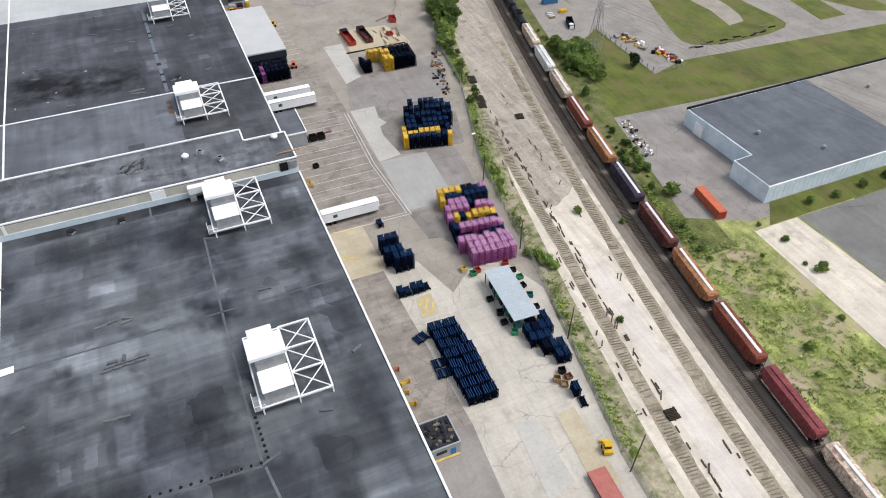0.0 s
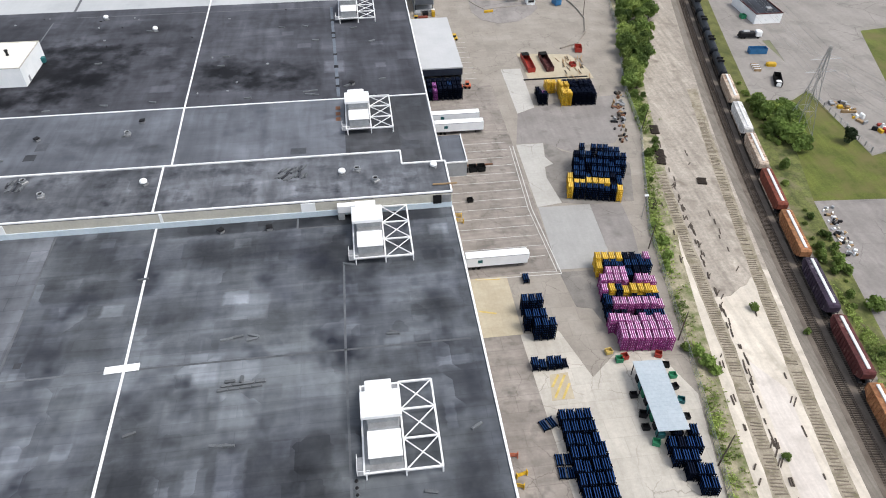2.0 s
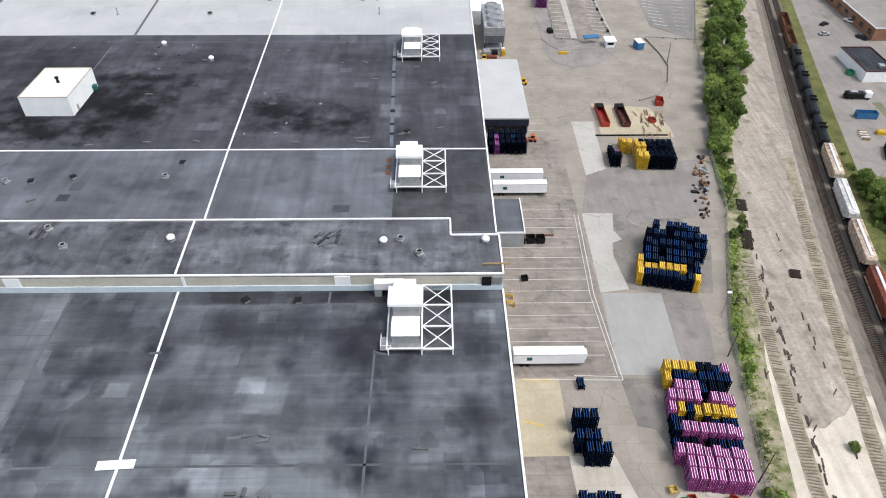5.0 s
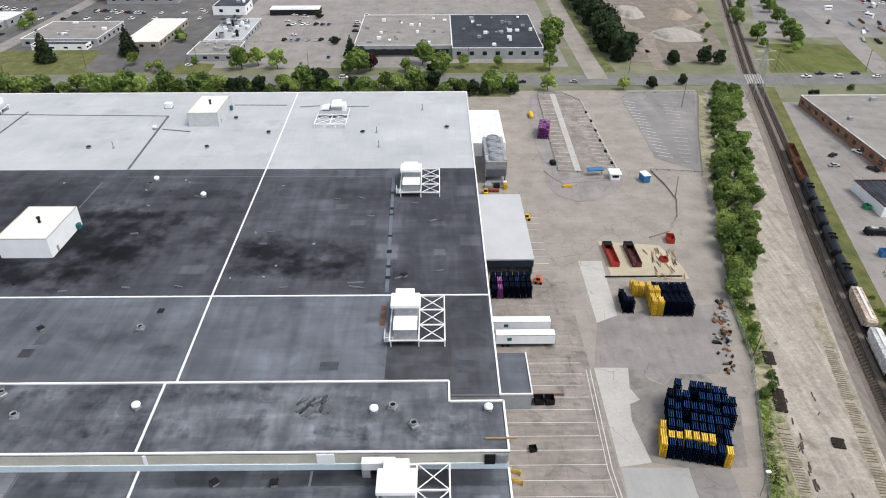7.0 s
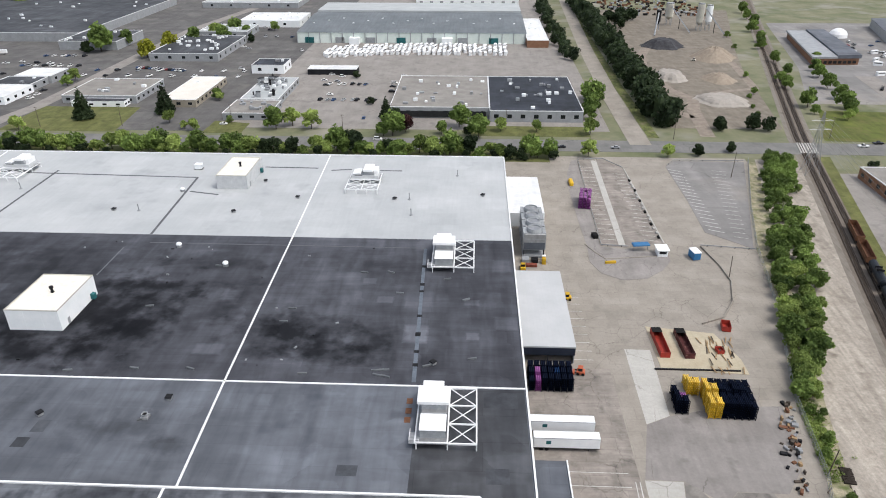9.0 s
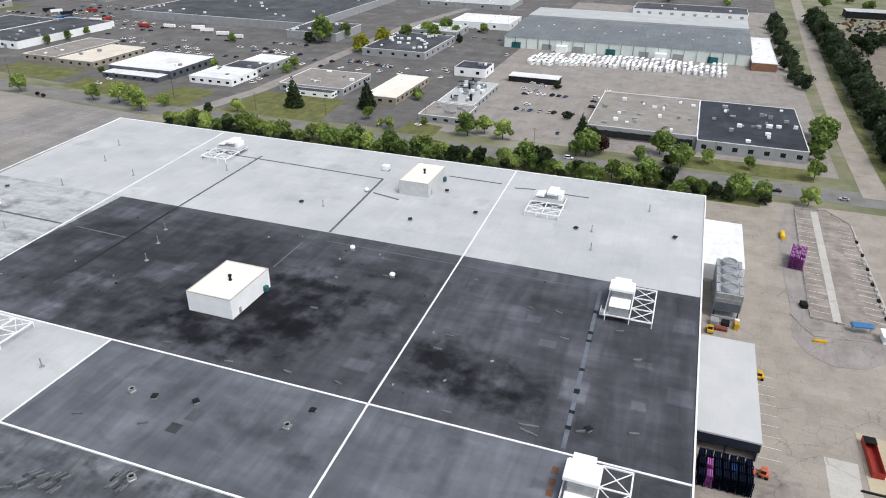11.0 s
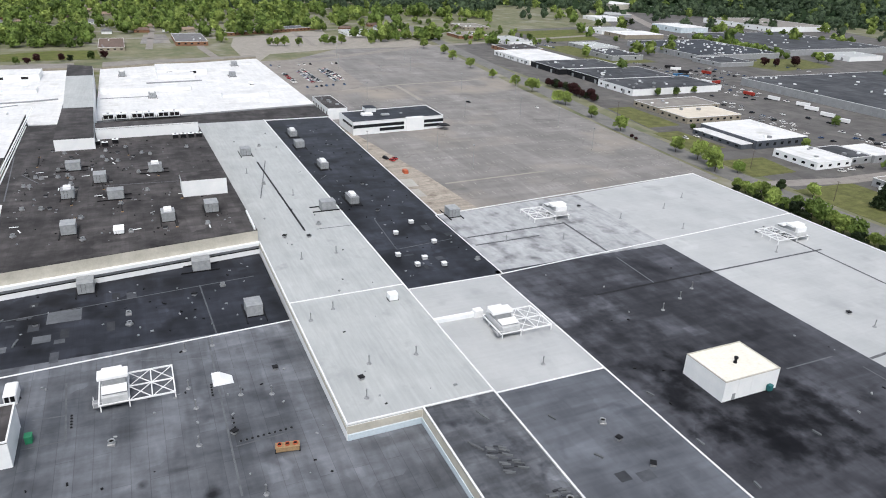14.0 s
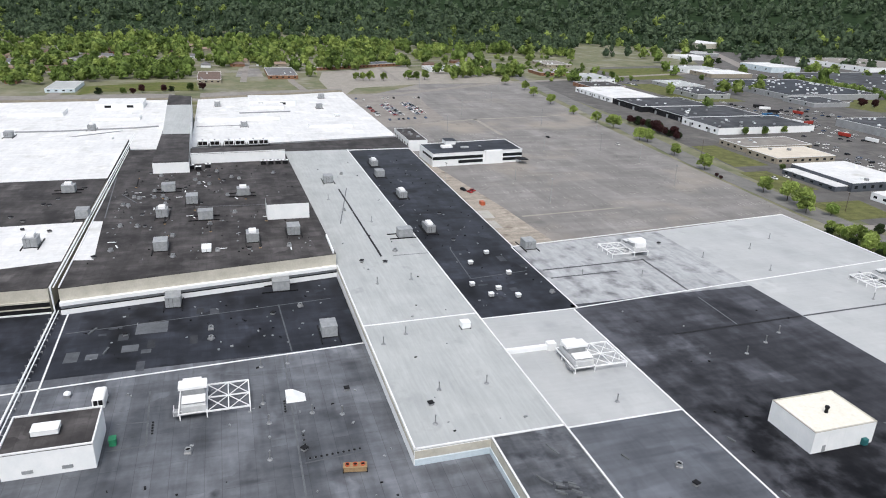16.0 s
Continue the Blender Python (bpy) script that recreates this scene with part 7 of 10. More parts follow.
for k in range(150):
    yy = tr.uniform(25, 215)
    sh = rail_x(yy) + tr.choice((-26.2, -26.0, -26.4, -31.6, -26.1, -25.9, -18.9)) + lean(-28, yy) + tr.uniform(-0.6, 0.6)
    c = pose(sh, yy, 0.06, 0, 0, heading(yy) + tr.choice((90, 88, 92, 86, 90, 60)))
    a = len(bm.verts)
    box(bm, -tr.uniform(0.4, 1.5), tr.uniform(0.4, 1.5), -0.14, 0.14, 0.0, tr.uniform(0.1, 0.28))
    bm.verts.ensure_lookup_table()
    for v in bm.verts[a:]:
        v.co = c @ v.co
tagged(part("loose_ties", bm, M_TIE_BROWN), "loose broken ties and debris on the pale ground", "old ties", "", "stuff")
for x, y0, n in ((99.4, 208.0, 15), (95.6, 192.5, 24), (84.6, 170.2, 16), (103.2, 178.6, 9), (77, 62, 8)):
    ob = thing("tie_pile", "neat pile of dark old railway ties" if n > 10 else "small pile of dark old railway ties", "tie pile", "piles of old ties")
    for k in range(n * 2):
        o = part("tie", pile_tie, None, ob)
        o.matrix_basis = pose(tr.uniform(-0.12, 0.12), (k % n - n / 2) * 0.34, 0.0 + (k // n) * 0.22, 0, 0, tr.uniform(-5, 5))
    ob.matrix_basis = pose(x, y0, 0.12, 0, 0, heading(y0) + tr.uniform(-4, 4))


# ---- yard furniture ----
def utility_pole(x, y, hh, lean=0.0, arm=True):
    ob = thing("utility_pole", "dark wooden utility pole beside the fence", "utility pole", "utility poles", "", (x, y, 0.0))
    part("pole", rod(bmesh.new(), (0, 0, 0), (lean, 0, hh), 0.17, 8, 0.11), M_WOOD, ob)
    if arm:
        part("crossarm", boxes((-1.0 + lean, 1.0 + lean, -0.06, 0.06, hh - 0.6, hh - 0.45)), M_WOOD, ob)
        part("insulator", boxes((-0.9 + lean, -0.8 + lean, -0.05, 0.05, hh - 0.45, hh - 0.25), (0.8 + lean, 0.9 + lean, -0.05, 0.05, hh - 0.45, hh - 0.25)), M_GALV, ob)
    return ob


for x, y, hh, lean in ((76.9, 151.4, 8, 0.2), (72.5, 119.9, 9.5, 0.1), (68, 88.1, 10.5, 0.3), (61.8, 54.4, 12, 0.8), (95, 208, 8, 0.6), (133, 395, 13, 0.3), (101.5, 299, 9, -0.4)):
    utility_pole(x, y, hh, lean, False)
ob = thing("lamp_post", "thin lamp post with a white head beside the fence", "lamp post", "", "", (79.6, 164.4, 0))
part("pole", rod(bmesh.new(), (0, 0, 0), (0, 0, 7.6), 0.1, 8, 0.07), M_GALV, ob)
part("lamp_head", soft_box(-0.6, 0.5, -0.3, 0.3, 7.5, 7.8, 0.06), M_WHITE, ob)

# Chain link fence: posts, rails and a mesh of thin wires.
ob = thing("chain_link_fence", "galvanised chain link fence along the yard", "fence")
post_me = mesh("post", rod(bmesh.new(), (0, 0, 0), (0, 0, 2.5), 0.06, 6), M_GALV)
wire = bmesh.new()
for (x0, y0), (x1, y1) in zip(FENCE, FENCE[1:]):
    ln = math.hypot(x1 - x0, y1 - y0)
    n = max(1, round(ln / 3.4))
    for k in range(n):
        o = part("post", post_me, None, ob)
        o.matrix_basis = pose(x0 + (x1 - x0) * k / n, y0 + (y1 - y0) * k / n, 0)
    for z in (0.15, 1.2, 2.4):
        rod(wire, (x0, y0, z), (x1, y1, z), 0.035, 4)
    for k in range(int(ln / 0.5)):
        t0 = k * 0.5 / ln
        t1 = min(1, t0 + 2.2 / ln)
        a, b = (x0 + (x1 - x0) * t0, y0 + (y1 - y0) * t0), (x0 + (x1 - x0) * t1, y0 + (y1 - y0) * t1)
        rod(wire, (*a, 0.15), (*b, 2.4), 0.012, 3)
        rod(wire, (*a, 2.4), (*b, 0.15), 0.012, 3)
part("wire_mesh", wire, M_GALV, ob)

# Open shelter with a pale roof.
ob = thing("yard_shelter", "open yard shelter with a pale blue sheet roof", "shelter", "", "", (61.0, 103.2, 0), -2.5)
part("roof", boxes((-3.2, 3.2, -8.8, 8.8, 3.9, 4.05)), M_SHEET, ob)
for px in (-2.9, 2.9):
    for py in (-8.4, -2.8, 2.8, 8.4):
        part("post", boxes((px - 0.08, px + 0.08, py - 0.08, py + 0.08, 0.05, 3.9)), M_DARK, ob)
part("back_wall", boxes((2.6, 2.7, -8.2, 8.2, 0.05, 2.0)), M_DARK, ob)
for k in range(8):
    part("shelf_load", soft_box(-2.4, -0.8, -8 + k * 2.0, -6.6 + k * 2.0, 0.05, 1.5, 0.06), (M_TEAL, M_DARK, M_GREEN)[k % 3], ob)


def bin_box(x, y, turn, w, d, hh, material, label, name="crate"):
    o = thing(name, label, "bin", "", "", (x, y, 0.1), turn)
    t = 0.07
    for nm, b in (("side", (-w / 2, -w / 2 + t, -d / 2, d / 2, 0.1, hh)), ("side", (w / 2 - t, w / 2, -d / 2, d / 2, 0.1, hh)), ("end_wall", (-w / 2 + t, w / 2 - t, -d / 2, -d / 2 + t, 0.1, hh)), ("end_wall", (-w / 2 + t, w / 2 - t, d / 2 - t, d / 2, 0.1, hh)), ("base", (-w / 2 + t, w / 2 - t, -d / 2 + t, d / 2 - t, 0.0, 0.25))):
        part(nm, boxes(b), material, o)
    part("rim", boxes((-w / 2 - 0.05, w / 2 + 0.05, -d / 2 - 0.05, -d / 2, hh - 0.12, hh), (-w / 2 - 0.05, w / 2 + 0.05, d / 2, d / 2 + 0.05, hh - 0.12, hh)), material, o)
    return o


for x, y, m, w in ((55.4, 118.2, M_YELLOW_LINE, "yellow"), (57.0, 115.6, M_GREEN, "green"), (58.4, 116.2, M_RED, "red"), (66.8, 113, M_BLACK, "black"), (66.2, 116, M_RED, "red"), (67.2, 110, M_GREEN, "green"), (66.4, 107, M_DARK, "black"), (57, 106, M_DARK, "black"), (57.2, 101, M_DARK, "black"), (56.8, 98, M_DARK, "black"), (57.6, 94.2, M_GREEN, "green"), (66.5, 103.5, M_TEAL, "teal"), (66.0, 99.5, M_DARK, "dark"), (59.7, 78.7, M_TIMBER, "wooden"), (61.8, 80.2, M_DARK, "dark"), (60.6, 77.0, M_TIMBER, "wooden"), (62.4, 78.4, M_RUST, "rusty")):
    bin_box(x, y, rr.uniform(-25, 25), 1.5, 1.3, rr.uniform(0.8, 1.4), m, f"small {w} open crate on the yard")
for x in (31.0, 33.6, 36.4, 39.0):
    bin_box(x, 192.3, 3, 2.2, 2.2, 1.7, M_BLACK, "black open scrap bin beside the dock", "scrap_bin")
bin_box(33.2, 177.2, 8, 1.6, 1.4, 1.1, M_BLACK, "black open scrap bin on the dock apron", "scrap_bin")
bin_box(68.2, 258.4, 1, 2.8, 13.0, 1.9, M_RED, "long red open roll-off container", "roll_off_container")
bin_box(75.2, 258.2, 1, 2.8, 13.0, 1.9, M_MAROON_CAR, "long dark maroon open roll-off container", "roll_off_container")
# Black sheets added in place of the dark openings at the north ends.
for x, y in ((68.2, 263.6), (75.2, 263.4)):
    o = thing("container_tarp", "black sheet standing for the dark open end of a roll-off container", "tarpaulin", "", "", (x, y, 1.95), 1)
    part("sheet", soft_box(-1.45, 1.45, -1.3, 1.3, 0, 0.12, 0.04), M_BLACK, o)
bin_box(90.5, 268, -10, 2.6, 4.0, 1.8, M_RED, "small red open container", "roll_off_container")
bin_box(84.8, 255.5, 8, 2.0, 2.4, 1.2, M_RED, "small red container among pallets", "roll_off_container")
slab("pavement_pallets", [(66, 247), (90, 245), (90, 252), (86, 265), (66, 268)], 0.132, M_CONCRETE_TAN, "tan timber-strewn ground", "pavement")
ob = thing("timber_pile", "pile of raw timber and pallets in the yard", "timber pile")
for k in range(34):
    o = part("board", boxes((-1.6, 1.6, -0.14, 0.14, 0, 0.16)), M_TIMBER if k % 4 else M_TIE_BROWN, ob)
    o.matrix_basis = pose(rr.uniform(80, 90), rr.uniform(246, 264), 0.14 + 0.16 * (k % 3), 0, 0, rr.uniform(60, 110))
ob = thing("timber_beam", "long rusty beam lying on the yard", "beam")
part("beam", boxes((27.5, 43, 194.6, 195.0, 0.1, 0.45)), M_RUST, ob)
ob = thing("timber_beam", "long dark beam lying before the containers", "beam")
part("beam", boxes((64, 88, 246.2, 246.7, 0.1, 0.45)), M_DARK, ob)
ob = thing("scrap_heap", "heap of rusty scrap, drums and pallets by the fence", "scrap heap")
for k in range(60):
    w, d, hh = rr.uniform(0.4, 1.6), rr.uniform(0.3, 1.2), rr.uniform(0.2, 1.1)
    o = part("scrap", soft_box(-w / 2, w / 2, -d / 2, d / 2, 0, hh, 0.05), rr.choice((M_RUST, M_TIMBER, M_DARK, M_TIE_BROWN, M_GALV)), ob)
    t = rr.random()
    o.matrix_basis = pose(86 + 8 * t + rr.uniform(-2.0, 2.5), 202 + 30 * t + rr.uniform(-2, 2), 0.08, 0, 0, rr.uniform(0, 180))

# Brick hut, red deck, small machines.
ob = thing("brick_hut", "small block hut with a decayed gravel roof", "hut", "", "", (27.2, 71.2, 0.06))
part("wall", boxes((0, 6.6, 0, 6.9, 0, 3.2)), M_GREY_WALL, ob, "grey block wall")
part("roof", boxes((0.25, 6.35, 0.25, 6.65, 3.2, 3.28)), M_ROOF_DARK, ob)
part("parapet", boxes((-0.05, 6.65, -0.05, 0.25, 3.2, 3.6), (-0.05, 6.65, 6.65, 6.95, 3.2, 3.6), (-0.05, 0.25, 0.25, 6.65, 3.2, 3.6), (6.35, 6.65, 0.25, 6.65, 3.2, 3.6)), M_GREY_WALL, ob)
part("window", boxes((1.4, 3.6, -0.04, 0.0, 1.6, 2.5)), M_GLASS, ob)
part("door", boxes((4.4, 5.5, -0.05, 0.0, 0.1, 2.3)), M_BLUE, ob, "blue door")
part("step", boxes((0.2, 6.2, -0.5, -0.05, 0, 0.25)), M_YELLOW_LINE, ob)
for k in range(40):
    w = rr.uniform(0.3, 1.2)
    o = part("rubble", soft_box(-w / 2, w / 2, -w / 3, w / 3, 0, rr.uniform(0.1, 0.45), 0.03), rr.choice((M_DARK, M_TIE_OLD, M_DARK, M_TIE)), ob)
    o.matrix_basis = pose(rr.uniform(0.8, 5.8), rr.uniform(0.8, 6.0), 3.27, 0, 0, rr.uniform(0, 180))
ob = thing("red_deck", "red painted flat deck on the yard", "deck", "", "", (55.2, 52.6, 0.1), -3)
part("deck", boxes((-1.9, 1.9, -4.6, 4.2, 0.9, 1.4)), paint("dusty red", (0.4, 0.14, 0.12), 0.8), ob)
part("support", boxes((-1.6, -1.2, -4.2, 4.0, 0, 0.9), (1.2, 1.6, -4.2, 4.0, 0, 0.9)), M_DARK, ob)


def loader(x, y, turn, material, label):
    o = thing("yard_machine", label, "machine", "small yard machines", "", (x, y, 0.1 if y < 300 else 0.04), turn)
    part("body", soft_box(-0.9, 0.9, -1.4, 0.9, 0.4, 1.3, 0.1), material, o)
    part("cab", soft_box(-0.7, 0.7, -0.7, 0.5, 1.3, 2.3, 0.1), M_GLASS, o)
    part("cab_roof", soft_box(-0.8, 0.8, -0.8, 0.6, 2.3, 2.42, 0.05), material, o)
    part("bucket", boxes((-1.0, 1.0, 1.4, 2.0, 0.15, 0.7)), material, o)
    part("arm", boxes((-0.8, -0.65, 0.4, 1.5, 0.7, 0.85), (0.65, 0.8, 0.4, 1.5, 0.7, 0.85)), M_DARK, o)
    for px in (-0.85, 0.85):
        for py in (-0.9, 0.5):
            w = part("wheel", TYRE, None, o)
            w.matrix_basis = pose(px, py, 0.45, 0, 0, 0) @ Matrix.Scale(0.9, 4)
    return o


loader(60.2, 60.2, -20, M_RACK_YELLOW, "yellow compact loader parked on the yard")
loader(42.6, 243.5, 80, M_ORANGE, "orange forklift beside the canopy")
loader(43.5, 283, 90, M_RACK_YELLOW, "yellow forklift beside the canopy")
loader(30.2, 303.0, 0, M_RACK_YELLOW, "yellow machine beside the cooling tower")
for x, y, m, lab in ((28.6, 85.0, M_RACK_YELLOW, "yellow"), (28.3, 88.4, M_RACK_YELLOW, "yellow"), (29.4, 90.6, M_RACK_YELLOW, "yellow"), (28.4, 94.9, M_ORANGE, "orange"), (28.6, 170.5, M_RACK_YELLOW, "yellow"), (28.8, 168, M_RACK_YELLOW, "yellow")):
    o = thing("guard_rail", f"{lab} steel guard rack beside the wall", "guard rail", "", "", (x, y, 0.1), rr.uniform(-30, 30))
    for k in range(4):
        part("bar", boxes((-1.1, 1.1, -0.06, 0.06, 0.3 + k * 0.35, 0.42 + k * 0.35)), m, o)
    part("post", boxes((-1.15, -1.0, -0.3, 0.3, 0, 1.6)), m, o)
    part("post", boxes((1.0, 1.15, -0.3, 0.3, 0, 1.6)), m, o)
ob = thing("timber_chute", "raw timber crane arm on the roof corner", "timber arm")
part("board", boxes((21.5, 28.0, 168.6, 169.0, 13.1, 13.4)), M_TIMBER, ob)
part("board", boxes((26.3, 26.7, 168.4, 168.8, 10.5, 13.1)), M_TIMBER, ob)

# Painted lines on the yard.
LINES = [([(51.6, 144.8), (50.0, 171.7), (51.2, 204)], 0.22), ([(50.6, 145.6), (49.0, 171.7), (50.2, 204)], 0.18), ([(29.8, 145.2), (51.6, 144.8)], 0.2), ([(41, 146.2), (50.6, 145.8)], 0.18)]
for k in range(16):
    y = 152 + k * 4.2
    if y < 208:
        LINES.append(([(27, y), (49, y)], 0.14))
for k in range(9):
    LINES.append(([(41.8, 250 + k * 4.3), (47.5, 250 + k * 4.3)], 0.16))
for k in range(18):
    LINES.append(([(105.9, 338 + k * 3.9), (111.4, 335.5 + k * 3.9)], 0.3))
    LINES.append(([(114 + k * 0.7, 332 + k * 4.2), (119 + k * 0.8, 330.5 + k * 4.2)], 0.16))
    LINES.append(([(62 + k * 0.1, 328 + k * 4.6), (67.4 + k * 0.12, 327.4 + k * 4.6)], 0.2))
    LINES.append(([(78.4, 328 + k * 4.1), (83.6, 327 + k * 4.1)], 0.2))
for pts, w in LINES:
    tagged(part("painted_line", ribbon(pts, w, 0.1, 0.14), M_LINE), "worn white line painted on the yard", "painted line", "lines of the yard", "structure")
for x0, y0, x1, y1 in ((29.5, 145.3, 35.6, 144.8), (28.6, 134.4, 32.6, 133.2), (40.4, 107.6, 44, 113.4), (42, 107.2, 44.4, 111), (40.5, 110.5, 42.6, 113.6)):
    tagged(part("painted_line", ribbon([(x0, y0), (x1, y1)], 0.5, 0.09, 0.125), M_YELLOW_LINE), "worn yellow line painted on the yard", "painted line", "lines of the yard", "structure")

# Cooling tower.
ob = thing("cooling_tower", "tall grey steel cooling tower with round fan stacks", "cooling tower", "", "", (34.6, 323.8, 0.05))
part("casing", soft_box(-4.0, 4.0, -12, 12, 3.2, 9.6, 0.15), M_GALV, ob)
part("louvre_wall", boxes((-3.8, 3.8, -12.1, -12.0, 3.4, 6.2)), M_SLATE_WALL, ob, "blue grey louvred front")
part("upper_band", boxes((-4.08, 4.08, -12.08, 12.08, 7.4, 7.7)), M_GREY_PAINT, ob)
for k in range(4):
    y = -9.0 + k * 6.0
    f = part("fan_cowl", lathe(bmesh.new(), ((9.6, 2.9), (10.2, 2.8), (11.0, 2.5), (11.0, 2.2), (10.4, 2.1)), 20, (0, y)), M_GREY_PAINT, ob, "grey round fan stack")
    part("fan_guard", lathe(bmesh.new(), ((10.6, 2.15), (10.75, 1.2), (10.8, 0.1)), 16, (0, y)), M_GALV, f)
    part("sloped_panel", boxes((-4.1, -2.9, y - 2.7, y + 2.7, 9.6, 9.9)), M_GREY_PAINT, ob)
    part("sloped_panel", boxes((2.9, 4.1, y - 2.7, y + 2.7, 9.6, 9.9)), M_GREY_PAINT, ob)
    for px in (4.0, -4.12):
        part("wall_rib", boxes((px, px + 0.12, y - 3.05, y - 2.85, 3.2, 9.6)), M_GREY_PAINT, ob)
for px in (-3.6, 3.6):
    for py in (-11.5, -4, 4, 11.5):
        part("leg", boxes((px - 0.2, px + 0.2, py - 0.2, py + 0.2, 0, 3.2)), M_DARK, ob)
part("basin", boxes((-4.1, 4.1, -12.2, 12.2, 0, 1.0)), M_GREY_WALL, ob)
for k, (px, py, w, d, hh, m) in enumerate(((-3.2, -15.5, 2.6, 3.0, 1.8, M_GREY_PAINT), (0.2, -15.0, 2.4, 2.2, 1.4, M_DARK), (3.4, -16.2, 1.4, 2.0, 2.2, M_RACK_YELLOW), (3.6, -13.6, 1.4, 1.2, 1.9, M_WHITE), (-1.2, -18.6, 4.0, 1.6, 1.0, M_BROWN_CAR))):
    o = thing("pump_unit", "steel pump and control box below the cooling tower", "pump", "pumps by the cooling tower", "", (34.6 + px, 323.8 + py, 0.06))
    part("casing", soft_box(-w / 2, w / 2, -d / 2, d / 2, 0, hh, 0.1), m, o)
    part("pipe", rods(((0, d / 2, hh * 0.5), (0, d / 2 + 1.2, hh * 0.5), 0.12)), M_GALV, o)
# Gatehouse group.
ob = thing("gatehouse", "small pale gatehouse with a flat roof", "gatehouse", "", "", (82.2, 316.4, 0.1))
part("wall", boxes((-1.8, 1.8, -2.2, 2.2, 0, 2.6)), M_WHITE_WALL, ob)
part("roof", boxes((-2.3, 2.3, -2.7, 2.7, 2.6, 2.85)), M_WHITE, ob)
part("window", boxes((-1.3, 1.3, -2.24, -2.2, 1.1, 2.1)), M_GLASS, ob)
ob = thing("blue_shelter", "small bright blue roofed shelter", "shelter", "", "", (75, 319.2, 0.1), 8)
part("roof", soft_box(-3.2, 3.2, -1.4, 1.4, 2.3, 2.9, 0.2), M_BLUE, ob)
for px in (-2.8, 2.8):
    part("post", boxes((px - 0.1, px + 0.1, -0.1, 0.1, 0, 2.3)), M_GALV, ob)
ob = thing("blue_booth", "blue and white truck booth", "booth", "", "", (93.6, 314, 0.1), 12)
part("body", soft_box(-1.4, 1.4, -2.2, 2.2, 0.2, 2.9, 0.15), M_BLUE, ob)
part("top", soft_box(-1.5, 1.5, -2.3, 2.3, 2.9, 3.2, 0.1), M_WHITE, ob)
ob = thing("yellow_barrier", "yellow barrier block on the island", "barrier", "", "", (62.2, 308.6, 0.12), 8)
part("block", soft_box(-2, 2, -0.4, 0.4, 0, 0.9, 0.1), M_RACK_YELLOW, ob)
ob = thing("yellow_tank", "small yellow tank beside the dock lane", "tank", "", "", (56.9, 384, 0.1))
part("tank", soft_box(-0.9, 0.9, -3, 3, 0.2, 1.8, 0.4), M_RACK_YELLOW, ob)
kerb = thing("kerb_wall", "low pale concrete wall round the turning area", "wall", "", "structure")
part("wall", ribbon([(84, 270), (92, 274), (98, 284), (101.6, 297), (101, 308), (98.5, 323)], 0.4, 0.0, 0.7), M_CONCRETE, kerb)
part("kerb", ribbon([(55.1, 323.4), (58, 316.6), (60.9, 311.8), (73, 313.4), (80, 314.5)], 0.5, 0.0, 0.3), M_CONCRETE, kerb, "pale island kerb")
part("kerb", ribbon([(85.3, 325.3), (84.8, 404.6)], 0.5, 0.0, 0.35), M_CONCRETE_PALE, kerb, "pale dock kerb")
guard = thing("guard_rail", "dull steel guard rail round the truck dock", "guard rail", "", "structure")
for pts in ([(61, 322.4), (62.4, 370), (64, 415)], [(61, 322.4), (71, 321.4)], [(64, 415.6), (76.5, 417.2), (84.3, 405)], [(98.5, 323.5), (118.5, 321)], [(106.5, 409), (111.6, 416.4), (146, 416.6)]):
    part("rail", ribbon(pts, 0.12, 0.45, 0.8), M_GREY_WALL, guard)
    for (xa, ya), (xb, yb) in zip(pts, pts[1:]):
        n = max(2, int(math.hypot(xb - xa, yb - ya) / 5))
        for k in range(n):
            x, y = xa + (xb - xa) * (k + 0.5) / n, ya + (yb - ya) * (k + 0.5) / n
            part("post", boxes((x - 0.1, x + 0.1, y - 0.1, y + 0.1, 0.0, 0.75)), M_DARK, guard)
for k in range(17):
    o = thing("kerb_block", "white concrete kerb block beside the dock" if k % 3 else "dark rubber kerb block beside the dock", "kerb block", "blocks along the dock", "", (84.3 + 0.3 * math.sin(k * 1.7), 330 + k * 3.9, 0.12), 4 * math.sin(k))
    part("block", soft_box(-0.45, 0.45, -0.9, 0.9, 0, 0.7, 0.12), M_CONCRETE_PALE if k % 3 else M_BLACK, o)
o = thing("black_skip", "small black waste skip on the island", "skip", "", "", (59.6, 329.5, 0.12), 8)
part("body", soft_box(-1.0, 1.0, -1.5, 1.5, 0, 1.5, 0.1), M_BLACK, o)

# Planked level crossing of the north road.
ob = thing("level_crossing", "pale concrete panels of the level crossing", "level crossing", "", "structure")
for off in (-5.6, -4.3, -3.0, -1.3, 0.0, 1.3, 2.6):
    part("panel", ribbon(along(off, 430, 446, 4), 0.75, 0.05, 0.44), M_CONCRETE_PALE, ob)


# ---- trees ----
def lobes(seed, radius, height, base, count, squash=0.8):
    r = random.Random(seed)
    out = [((0, 0, base + (height - base) * 0.5), radius * 0.6, (height - base) * 0.46)]
    for k in range(count):
        a, u = r.uniform(0, math.tau), r.random()
        d = radius * r.uniform(0.35, 0.95) * (1 - 0.5 * u)
        s = radius * r.uniform(0.2, 0.5)
        out.append(((d * math.cos(a), d * math.sin(a), base + (height - base) * (0.2 + 0.65 * u)), s, s * squash))
    return out


